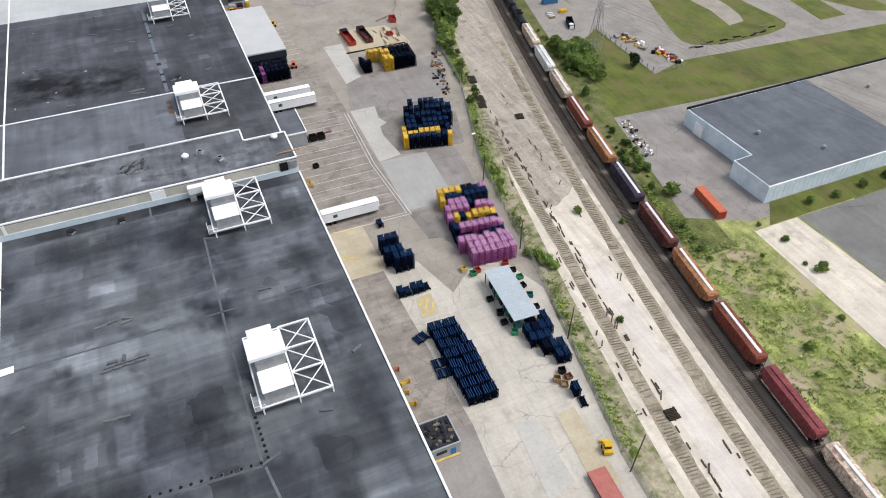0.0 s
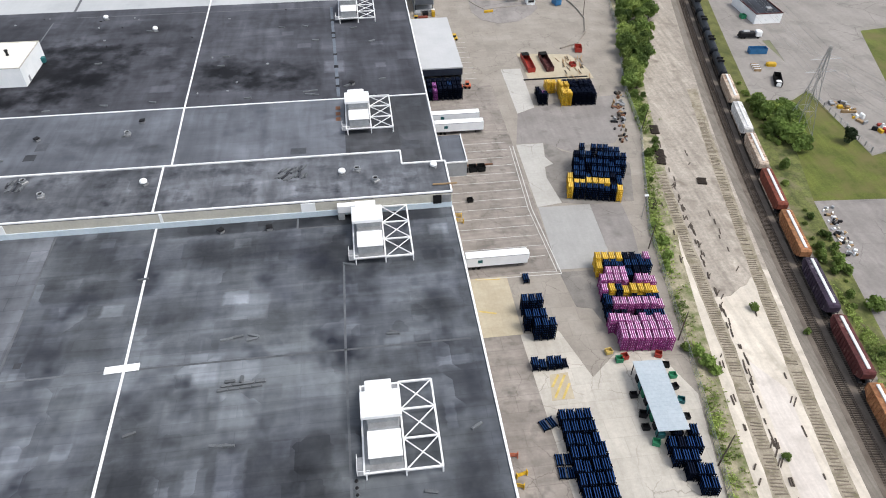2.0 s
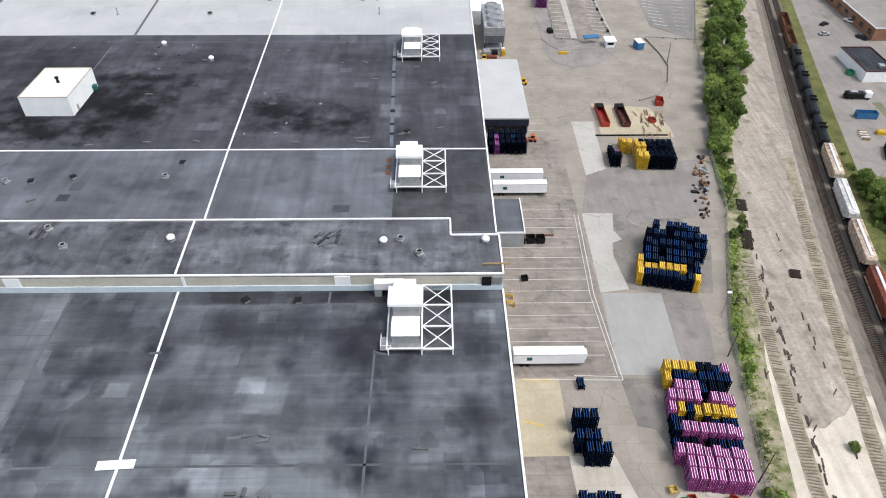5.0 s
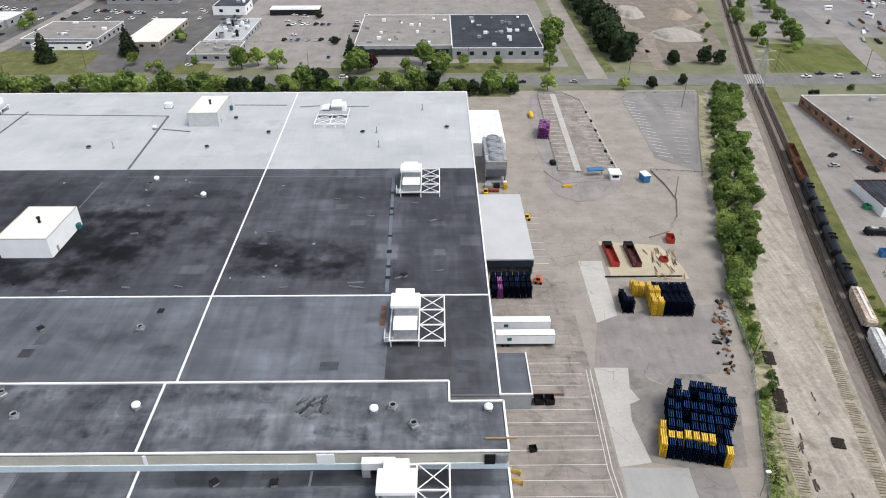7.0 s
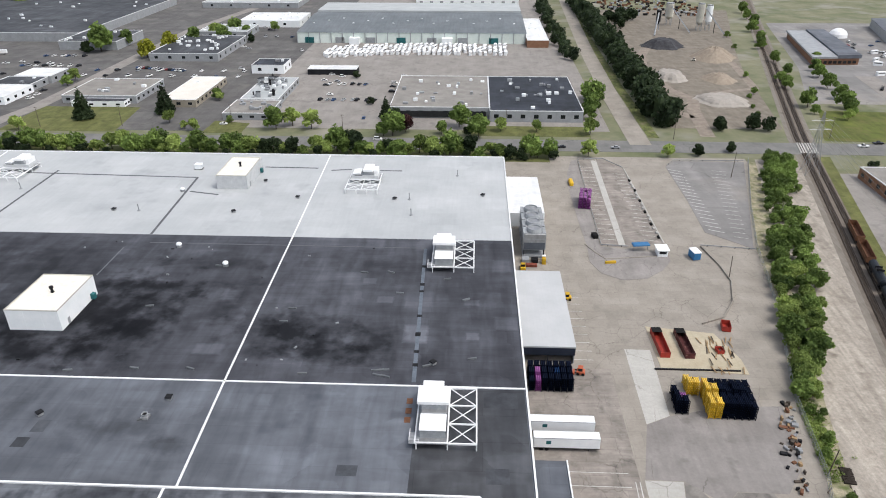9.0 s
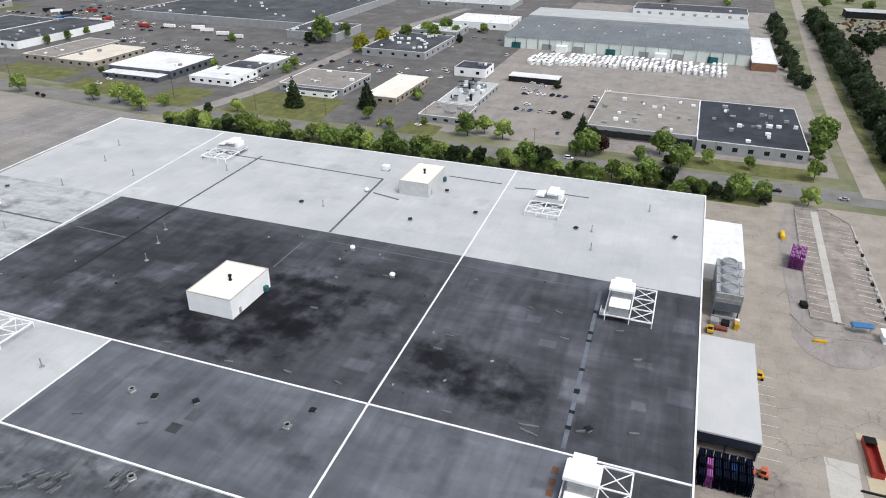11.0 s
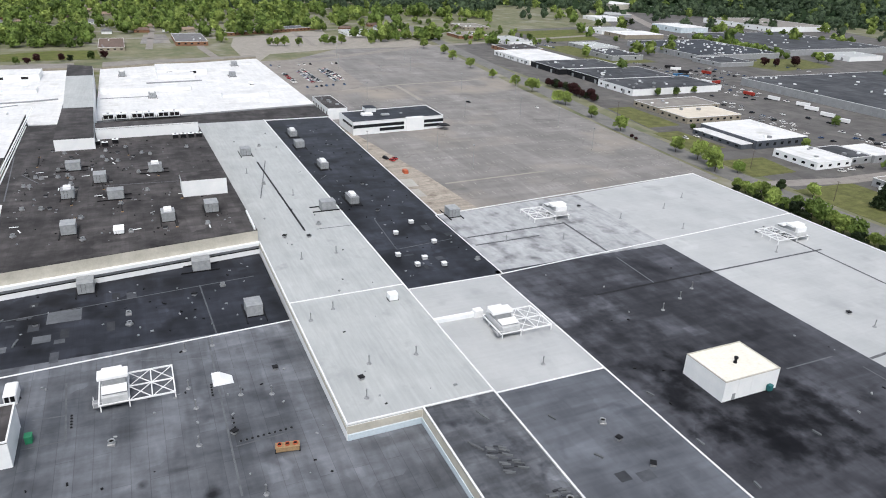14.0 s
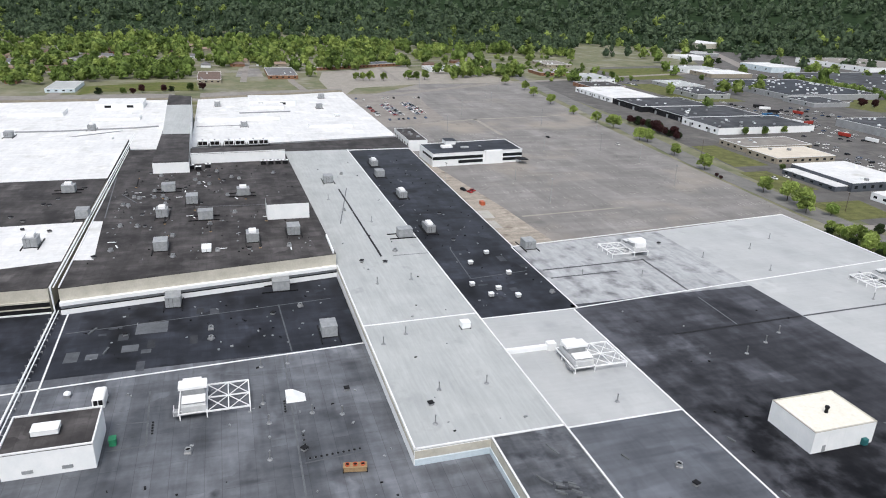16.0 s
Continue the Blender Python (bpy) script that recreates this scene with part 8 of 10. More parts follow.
def foliage(seed, parts, leaves, size):
    """Many small bent leaf clumps scattered over and inside lobes, with a lumpy core."""
    r = np.random.RandomState(seed)
    w = np.array([p[1] ** 2 for p in parts])
    pick = r.choice(len(parts), leaves, p=w / w.sum())
    d = r.normal(size=(leaves, 3))
    d /= np.linalg.norm(d, axis=1)[:, None]
    rad = np.cbrt(r.uniform(0.2, 1.35, leaves))
    c = np.array([p[0] for p in parts])[pick] + d * rad[:, None] * np.array([(p[1], p[1], p[2]) for p in parts])[pick]
    n = d + r.normal(size=(leaves, 3)) * 0.9
    n /= np.linalg.norm(n, axis=1)[:, None]
    t = np.cross(n, r.normal(size=(leaves, 3)))
    t /= np.linalg.norm(t, axis=1)[:, None]
    b = np.cross(n, t)
    s = size * r.uniform(0.6, 1.3, leaves)[:, None]
    verts = np.stack([c - t * s - b * s * 0.7, c + t * s - b * s * 0.6 - n * s * 0.25, c + t * s * 0.8 + b * s * 0.8, c - t * s * 0.9 + b * s * 0.6 - n * s * 0.3], 1).reshape(-1, 3)
    faces = np.arange(leaves * 4).reshape(-1, 4)
    return verts, faces


def plain_mesh(name, verts, faces, material):
    me = bpy.data.meshes.new(name)
    me.from_pydata(verts.tolist() if hasattr(verts, "tolist") else verts, [], faces.tolist() if hasattr(faces, "tolist") else faces)
    me.materials.append(material)
    return me


def trunk_mesh(height, r0, limbs, seed):
    r = random.Random(seed)
    bm = bmesh.new()
    rod(bm, (0, 0, 0), (0.05, 0.05, height * 0.45), r0, 7, r0 * 0.7)
    rod(bm, (0.05, 0.05, height * 0.45), (0, 0.1, height * 0.8), r0 * 0.7, 6, r0 * 0.25)
    for k in range(limbs):
        a, z = k * math.tau / limbs + r.uniform(-0.4, 0.4), height * r.uniform(0.28, 0.6)
        rod(bm, (0, 0, z), (math.cos(a) * height * 0.26, math.sin(a) * height * 0.26, z + height * 0.2), r0 * 0.4, 5, r0 * 0.12)
    return mesh("trunk", bm, M_BARK)


def tree_kind(name, label, seed, radius, height, base, material, leaves=420, size=0.55, shape="round", group="trees"):
    ob = blank = thing(name, label, "tree", group)
    if shape == "conifer":
        parts = []
        for k in range(9):
            u = k / 8
            parts.append(((0, 0, base + (height - base) * (0.04 + 0.9 * u)), radius * (1.02 - u) + 0.12, (height - base) * 0.08))
    else:
        parts = lobes(seed, radius, height, base, 14)
    v, f = foliage(seed, parts, leaves, size)
    if "shrub" in name:
        ob = tagged(part(name, plain_mesh("crown", v, f, material), None), label, "shrub", group)
        bpy.data.objects.remove(blank)
        return ob
    part("trunk", trunk_mesh(height, max(0.08, height * 0.022), 5, seed), None, ob)
    part("crown", plain_mesh("crown", v, f, material), None, ob)
    return ob


KIND = {
    "spring": [tree_kind("tree", "round bright green young street tree", 1, 3.4, 7.2, 1.7, M_LEAF_SPRING, 988, 0.37), tree_kind("tree", "broad bright green street tree", 2, 4.0, 7.6, 1.8, M_LEAF_SPRING, 1064, 0.41)],
    "green": [tree_kind("tree", "dense mid green broadleaf tree", 3, 3.6, 7.5, 1.2, M_LEAF, 1064, 0.41), tree_kind("tree", "tall mid green broadleaf tree", 4, 4.6, 10.5, 1.6, M_LEAF, 1178, 0.51)],
    "dark": [tree_kind("tree", "dark bushy tree with dense foliage", 5, 3.0, 6.2, 0.4, M_LEAF_DARK, 912, 0.37), tree_kind("tree", "tall dark bushy tree", 6, 4.0, 9.0, 0.6, M_LEAF_DARK, 1064, 0.48)],
    "conifer": [tree_kind("conifer_tree", "tall dark pointed conifer", 7, 3.6, 13.5, 0.5, M_LEAF_DARK, 1178, 0.41, "conifer")],
    "shrub": [tree_kind("shrub", "loose green shrub on the verge", 8, 1.7, 2.6, 0.1, M_LEAF, 456, 0.24, group="shrubs"), tree_kind("shrub", "low bright green shrub", 9, 1.3, 1.7, 0.05, M_LEAF_SPRING, 380, 0.2, group="shrubs"), tree_kind("shrub", "tall ragged green shrub", 10, 2.3, 4.4, 0.2, M_LEAF, 646, 0.29, group="shrubs")],
    "yellow": [tree_kind("tree", "yellow green flowering tree", 12, 5.5, 10, 1.4, M_LEAF_YELLOW, 1064, 0.54)],
    "purple": [tree_kind("tree", "dark purple leaved tree", 13, 3.8, 7.5, 0.8, M_LEAF_PURPLE, 912, 0.41)],
}
used = {}
gr = random.Random(21)


def plant(kind, i, x, y, scale=1.0, z=0.04):
    proto = KIND[kind][i % len(KIND[kind])]
    m = pose(x, y, z, 0, 0, gr.uniform(0, 360))
    if proto.name not in used:
        used[proto.name] = True
        proto.scale = (scale,) * 3
        proto.matrix_basis = m @ Matrix.Scale(scale, 4)
        return proto
    ob = copy_thing(proto, m)
    ob.matrix_basis = m @ Matrix.Scale(scale, 4)
    return ob


# Row between the factory and the north road.
x = -268.0
k = 0
while x < 52:
    plant(gr.choice(("spring", "spring", "green", "dark", "green")), k, x, 418 + gr.uniform(-5, 5), gr.uniform(0.85, 1.4))
    if k % 3 == 0:
        plant("dark", k, x + 2, 414 + gr.uniform(-2, 2), gr.uniform(0.5, 0.75))
    x += gr.uniform(3.6, 6.4)
    k += 1
for x, y, kd, s in ((-219, 475, "conifer", 1.6), (-175, 488, "conifer", 1.55), (-301, 662, "green", 2.3), (-310, 655, "dark", 1.6), (-252, 640, "yellow", 1.5), (-246, 672, "yellow", 1.5), (-292, 690, "green", 1.7), (-236, 700, "green", 1.8), (-214, 712, "green", 1.8), (-225, 728, "spring", 1.6), (-186, 705, "dark", 1.2), (-100, 460, "green", 1.7), (-92, 466, "spring", 1.5), (-80, 461, "spring", 1.6), (-40, 483, "conifer", 1.1), (-26, 457, "purple", 1.4), (-6, 454, "green", 1.0), (8, 453, "dark", 0.8), (27, 461, "spring", 1.0), (47, 460, "spring", 0.9), (82, 500, "green", 1.6), (85, 515, "green", 1.6), (84, 530, "green", 1.4), (80, 486, "green", 1.2), (76, 456, "spring", 1.4), (70, 421, "spring", 1.3), (110, 421, "spring", 1.0), (126, 424, "dark", 1.0), (144, 430, "dark", 0.9), (-130, 470, "green", 0.6), (-152, 458, "spring", 0.7), (-245, 452, "spring", 1.1), (-262, 446, "dark", 1.0), (-295, 446, "green", 0.8), (150, 466, "dark", 1.2), (168, 468, "dark", 1.5), (150, 470, "dark", 1.2), (176, 466, "dark", 1.3), (236, 500, "green", 1.3), (240, 514, "green", 1.5), (246, 535, "green", 1.3), (230, 488, "spring", 1.0), (250, 560, "green", 1.4), (258, 592, "green", 1.3), (264, 612, "green", 1.2), (276, 640, "green", 1.1), (184, 512, "shrub", 1.0), (190, 536, "shrub", 1.1), (182, 498, "shrub", 0.9), (230, 420, "shrub", 1.2), (198, 402, "dark", 0.5), (203, 408, "dark", 0.5), (208, 412, "dark", 0.5), (212, 403, "dark", 0.4)):
    plant(kd, int(x) % 2, x, y, s)
for x, y in ((-863, 466), (-810, 472), (-762, 462), (-701, 456), (-636, 451), (-590, 452), (-561, 454), (-509, 450), (-500, 452), (-452, 446), (-406, 440), (-346, 441), (-313, 441), (-302, 434), (-327, 443)):
    plant("spring", int(x) % 2, x, y, gr.uniform(1.35, 1.75))
for x, y in ((-387, 436), (-380, 434)):
    plant("purple", 0, x, y, 0.4)
for k in range(20):
    plant(("dark", "purple")[k % 2], 0, -590 + k * 4.4 + gr.uniform(-2, 2), 492 + gr.uniform(-7, 6) - 0.05 * k, gr.uniform(0.9, 1.5))
for x, y, kd, q in ((-648, 846, "purple", 1.5), (-640, 858, "purple", 1.4), (-634, 884, "purple", 1.8), (-642, 894, "purple", 1.6), (-655, 952, "spring", 2.0), (-648, 962, "green", 1.8), (-1090, 905, "green", 1.8), (-1060, 930, "spring", 1.7), (-930, 985, "dark", 1.5), (-1000, 960, "green", 1.7), (-1110, 980, "dark", 1.9), (-1130, 1010, "dark", 1.8)):
    plant(kd, 0, x, y, q)
for x, y in ((-804, -20), (-806, 3), (-805, 13), (-817, 21), (-820, 43), (-822, 51), (-830, 71), (-832, 83)):
    plant(("dark", "purple", "green")[int(-x) % 3], 0, x, y, gr.uniform(0.9, 1.3))
for x, y in ((-912, 274), (-910, 283), (-910, 292), (-908, 310), (-919, 347), (-917, 358), (-916, 369), (-940, 430), (-944, 440), (-952, 473)):
    plant(("spring", "green")[int(-x) % 2], 0, x, y, gr.uniform(1.3, 1.9))
for k in range(22):
    plant("conifer", k, 119.5 + k * 0.3 + gr.uniform(-4, 4), 474 + k * 21, gr.uniform(1.2, 1.6))
for x, y, s in ((-516, 566, 1.0), (-512, 586, 1.1), (-520, 614, 0.9), (-395, 500, 0.5), (-690, 986, 1.2), (-890, 795, 1.2), (-380, 640, 0.9), (-372, 630, 0.8), (-230, 740, 1.4), (-215, 750, 1.4), (-200, 735, 1.3), (-180, 760, 1.2)):
    plant("green", int(-x), x, y, s)

# Trees along the kerbs and between the lots of the estate.
er = random.Random(77)
for k in range(14):
    if k % 2:
        x, y = er.uniform(-330, 20), er.choice((450, 453, 468)) + er.uniform(-2, 2)
    else:
        x, y = er.choice((-328, -268, -260, -192, -152, -90, -70, -52)) + er.uniform(-4, 4), er.uniform(500, 580)
    plant(er.choice(("green", "spring", "green", "dark")), k, x, y, er.uniform(0.8, 1.45))

# Thicket between the yard fence and the railway, and shrubs on the verges.
bush, bush_faces, total = [], [], 0
for k in range(190):
    t = gr.random()
    y = 230 + t * 188
    fx = 96.5 + (y - 226) * 0.245 + (0.00035 * (y - 226) ** 2 if y > 226 else 0)
    w = 3.5 + 11.0 * min(1, t * 3)
    kd, x, size = gr.choice(("green", "spring", "spring", "shrub", "green")), fx + 0.6 + gr.uniform(0, w), gr.uniform(0.55, 0.85)
    if y < 300:
        plant(kd, k, x, y, size)
        continue
    q, ff = foliage(300 + k, lobes(300 + k, 3.6, 7.6, 0.6, 14), 900, 0.4)
    bush.append(q * size + np.array((x, y, 0.05)))
    bush_faces.append(ff + total)
    total += len(q)
tagged(part("thicket", plain_mesh("thicket", np.concatenate(bush), np.concatenate(bush_faces), M_LEAF), None), "dense green thicket between the fence and the railway", "thicket", "", "stuff")
for k in range(30):
    y = gr.uniform(186, 230) if k < 20 else gr.uniform(120, 186)
    f = next((a[0] + (b[0] - a[0]) * (y - a[1]) / (b[1] - a[1]) for a, b in zip(FENCE, FENCE[1:]) if a[1] <= y <= b[1]), 70)
    plant("shrub", k, f + gr.uniform(0.8, 2.4 if y < 195 else 5.5), y, gr.uniform(0.35, 0.8) * (1.1 if y > 190 else 0.75))
for k in range(9):
    y = gr.uniform(36, 130)
    f = next((a[0] + (b[0] - a[0]) * (y - a[1]) / (b[1] - a[1]) for a, b in zip(FENCE, FENCE[1:]) if a[1] <= y <= b[1]), 60)
    plant("shrub", 1, f + gr.uniform(0.6, 3.0), y, gr.uniform(0.35, 0.8))
for x, y, s in ((75.5, 112, 1.2), (75, 115, 1.1), (76.6, 109.5, 0.9), (72.8, 117, 0.8), (80.8, 152.5, 1.1), (80.6, 147, 1.0), (94, 127, 0.8), (82, 88, 0.6), (103, 118, 0.6), (122.5, 123.3, 1.5)):
    plant("shrub", 0, x, y, s)
for k in range(44):
    y = gr.uniform(100, 235)
    plant("shrub", k, rail_x(y) + gr.uniform(3.2, 8.5 if y < 200 else 7), y, gr.uniform(0.35, 0.9))
for k in range(12):
    y = gr.uniform(36, 104)
    plant("shrub", k, rail_x(y) + gr.uniform(3, 32), y, gr.uniform(0.25, 0.75))
plant("dark", 1, 158.4, 193.3, 0.62)
for x, y, s in ((140, 196, 0.9), (143, 201, 1.0), (146, 208, 0.9), (144.5, 213, 0.8), (141, 205, 0.9), (138, 199, 0.7)):
    plant("green", 0, x, y, s)
for k in range(20):
    plant(("green", "shrub", "green", "spring")[k % 4], k, 139.5 + gr.uniform(-3.5, 9.5) * (0.6 + 0.4 * (k % 2)), 190 + k * 1.45, gr.uniform(0.5, 0.85))
for x, y in ((270, 235), (290, 215), (300, 240), (285, 250)):
    plant("dark", 0, x, y, 1.3)
for x, y in ((156, 104.8), (165, 104), (176, 104.4), (186, 105)):
    plant("shrub", 0, x, y, 0.9)


# Woods: many crowns in one mesh for each leaf colour.
def crown_lumps(seed, parts, n=7):
    """Closed uneven masses of leaves for crowns far off."""
    r = np.random.RandomState(seed)
    vs, fs, k = [], [], 0
    for c, rad, high in parts:
        for z, w in ((-0.75, 0.7), (-0.1, 1.0), (0.5, 0.82), (0.88, 0.42)):
            a = np.arange(n) * math.tau / n + r.uniform(0, 1)
            w = w * r.uniform(0.72, 1.18, n)
            vs.append(np.stack([c[0] + rad * w * np.cos(a), c[1] + rad * w * np.sin(a), np.full(n, c[2] + z * high) + r.uniform(-0.14, 0.14, n) * high], 1))
        i = np.arange(n)
        j = (i + 1) % n
        for q in range(3):
            fs.append(np.stack([k + q * n + i, k + q * n + j, k + (q + 1) * n + j, k + (q + 1) * n + i], 1))
        vs.append(np.array([[c[0], c[1], c[2] + 1.02 * high]] * 1))
        top = k + 4 * n
        fs.append(np.stack([k + 3 * n + i, k + 3 * n + j, np.full(n, top), np.full(n, top)], 1))
        k += 4 * n + 1
    return np.concatenate(vs), np.concatenate(fs)


def woods(name, label, material, spots, leaves, size, seed, lumps=0):
    rng = random.Random(seed)
    forms = []
    for k in range(5):
        v, f = foliage(seed + k, lobes(seed + k, 5.0, 9.5, 0.4, 7), leaves, size)
        if lumps:
            v2, f2 = crown_lumps(seed + k, lobes(seed + k, 4.6, 9.0, 0.2, lumps))
            v, f = np.concatenate([v2, v]), np.concatenate([f2, f + len(v2)])
        forms.append((v, f))
    vs, fs, n = [], [], 0
    for x, y, s, z in spots:
        v, f = forms[rng.randrange(5)]
        a = rng.uniform(0, math.tau)
        c, sn = math.cos(a), math.sin(a)
        q = np.empty_like(v)
        q[:, 0], q[:, 1], q[:, 2] = (v[:, 0] * c - v[:, 1] * sn) * s + x, (v[:, 0] * sn + v[:, 1] * c) * s + y, v[:, 2] * s * rng.uniform(0.8, 1.15) + z
        vs.append(q)
        fs.append(f + n)
        n += len(v)
    faces = [row[:3] if row[2] == row[3] else row for row in np.concatenate(fs).tolist()]
    tagged(part(name, plain_mesh(name, np.concatenate(vs), faces, material), None), label, "woods", "", "stuff")


def hill(x, y):
    """The far land rises into a low wooded ridge."""
    d = math.hypot(x, y)
    return max(0.0, (d - 1900) / 1500) ** 1.3 * 150 if d > 1900 else 0.0


wr = random.Random(77)
near_wood, far_wood, bright_wood, ridge_wood = [], [], [], []
CLEAR = [(-905, -740, -50, 520), (-830, -735, -400, 230), (-1020, -880, 66, 205), (-1060, -950, 118, 162), (-1010, -880, 225, 300), (-1050, -900, 300, 395), (-1070, -990, 395, 460)]
for k in range(5200):
    u = wr.random()
    d = 850 + 1500 * u ** 1.1
    ang = radians(wr.uniform(-26, 66))
    x, y = -d * math.cos(ang), d * math.sin(ang)
    if x > -880 and y < 560 or any(c[0] < x < c[1] and c[2] < y < c[3] for c in CLEAR):
        continue
    if d < 1480 and y < 640 and wr.random() < (0.25 if d < 1250 else 0.15):
        continue
    if y < 520 and any(abs(x - q) < 9 for q in (-922, -1003, -1084, -1170)):
        continue
    if y > 520 and x > -1250 and d < 1400 and wr.random() < 0.9:
        continue
    if y > 640 and 0.6 < -y / x and d < 1760 and wr.random() < 0.85:
        continue
    if y > 700 and abs(y - (1010 + (-1050 - x) * 0.53)) < 16:
        continue
    s = wr.uniform(1.1, 2.2) * (1 + (d - 850) / 2600)
    (bright_wood if wr.random() < (0.5 if d < 1480 else 0.1) else near_wood if d < 1480 else far_wood).append((x, y, s, hill(x, y)))
for k in range(3600):
    d = wr.uniform(2100, 3900)
    ang = radians(wr.uniform(-30, 72))
    x, y = -d * math.cos(ang), d * math.sin(ang)
    ridge_wood.append((x, y, wr.uniform(2.4, 3.8), hill(x, y)))
line_spots = [(121 + wr.uniform(-5, 5) + 0.013 * (yy - 470), yy, wr.uniform(1.15, 1.75), 0.0) for yy in np.arange(472, 960, 2.4).tolist()]
for k in range(46):
    line_spots.append((84 + wr.uniform(-4, 6) + 0.02 * k, 640 + k * 7, wr.uniform(0.8, 1.25), 0.0))
for k in range(46):
    (near_wood, bright_wood)[k % 3 == 1].append((-895 + k * 4.4 + wr.uniform(-4, 4), 958 - k * 0.5 + wr.uniform(-6, 6), wr.uniform(0.9, 1.4), 0.0))
for k in range(46):
    (near_wood, bright_wood)[k % 3 == 1].append((wr.uniform(-1230, -870), wr.uniform(510, 690), wr.uniform(0.7, 1.2), 0.0))
for k in range(90):
    near_wood.append((wr.uniform(-1110, -918), wr.uniform(-75, 66), wr.uniform(1.0, 1.7), 0.0))
for k in range(260):
    near_wood.append((wr.uniform(-420, 420), wr.uniform(1040, 1500), wr.uniform(0.9, 1.6), 0.0))
woods("tree_line", "dense dark row of trees beside the lane", M_LEAF_DARK, line_spots, 130, 0.7, 71, 1)
woods("near_woods", "mixed green suburban trees in a dense spread", M_LEAF, near_wood, 110, 0.95, 31, 2)
woods("bright_woods", "bright spring green suburban trees", M_LEAF_SPRING, bright_wood, 100, 0.95, 41, 2)
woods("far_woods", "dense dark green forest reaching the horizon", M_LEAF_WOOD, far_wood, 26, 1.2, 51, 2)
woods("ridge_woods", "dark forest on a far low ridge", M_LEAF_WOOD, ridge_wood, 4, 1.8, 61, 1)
v, f = [], []
for i in range(9):
    d = 1850 + i * 285
    for j in range(41):
        ang = radians(-40 + 120 * j / 40)
        x, y = -d * math.cos(ang), d * math.sin(ang)
        v.append((x, y, hill(x, y) + 0.3))
for i in range(8):
    for j in range(40):
        f.append((i * 41 + j, i * 41 + j + 1, i * 41 + j + 42, i * 41 + j + 41))
tagged(part("ground_ridge", plain_mesh("ground_ridge", v, f, mat("forest floor", (0.014, 0.026, 0.014), (0.035, 0.055, 0.028), 30, 1.0, fine=6, shine=0.0)), None), "dark wooded low ridge at the horizon", "hill", "", "structure")

# Weeds on the verges and the meadow.
vs, fs, n = [], [], 0
tuft = [foliage(90 + k, [((0, 0, 0.25), 0.45, 0.3)], 12, 0.13) for k in range(4)]
for k in range(11000):
    y = wr.uniform(30, 235)
    if k % 2:
        x = rail_x(y) + (wr.uniform(0.6, 36) if y < 104 else wr.uniform(3.0, 10))
        if y > 100 and x > 118 or x > 129:
            continue
    else:
        fx = next((a[0] + (b[0] - a[0]) * (y - a[1]) / (b[1] - a[1]) for a, b in zip(FENCE, FENCE[1:]) if a[1] <= y <= b[1]), 70)
        if math.sin(y * 0.21) + math.sin(y * 0.083 + 1) < wr.uniform(-1.6, 0.9) or y < 150 and wr.random() < 0.6:
            continue
        x = fx + abs(wr.gauss(0, 1.9)) + 0.3
    q, ff = tuft[k % 4]
    vs.append(q * wr.uniform(0.5, 1.6) + np.array((x, y, 0.05)))
    fs.append(ff + n)
    n += len(q)
tagged(part("weeds", plain_mesh("weeds", np.concatenate(vs), np.concatenate(fs), M_LEAF_SPRING), None), "scattered green weeds on the railway verges", "weeds", "", "stuff")


# ---- neighbouring buildings ----
nb = random.Random(17)


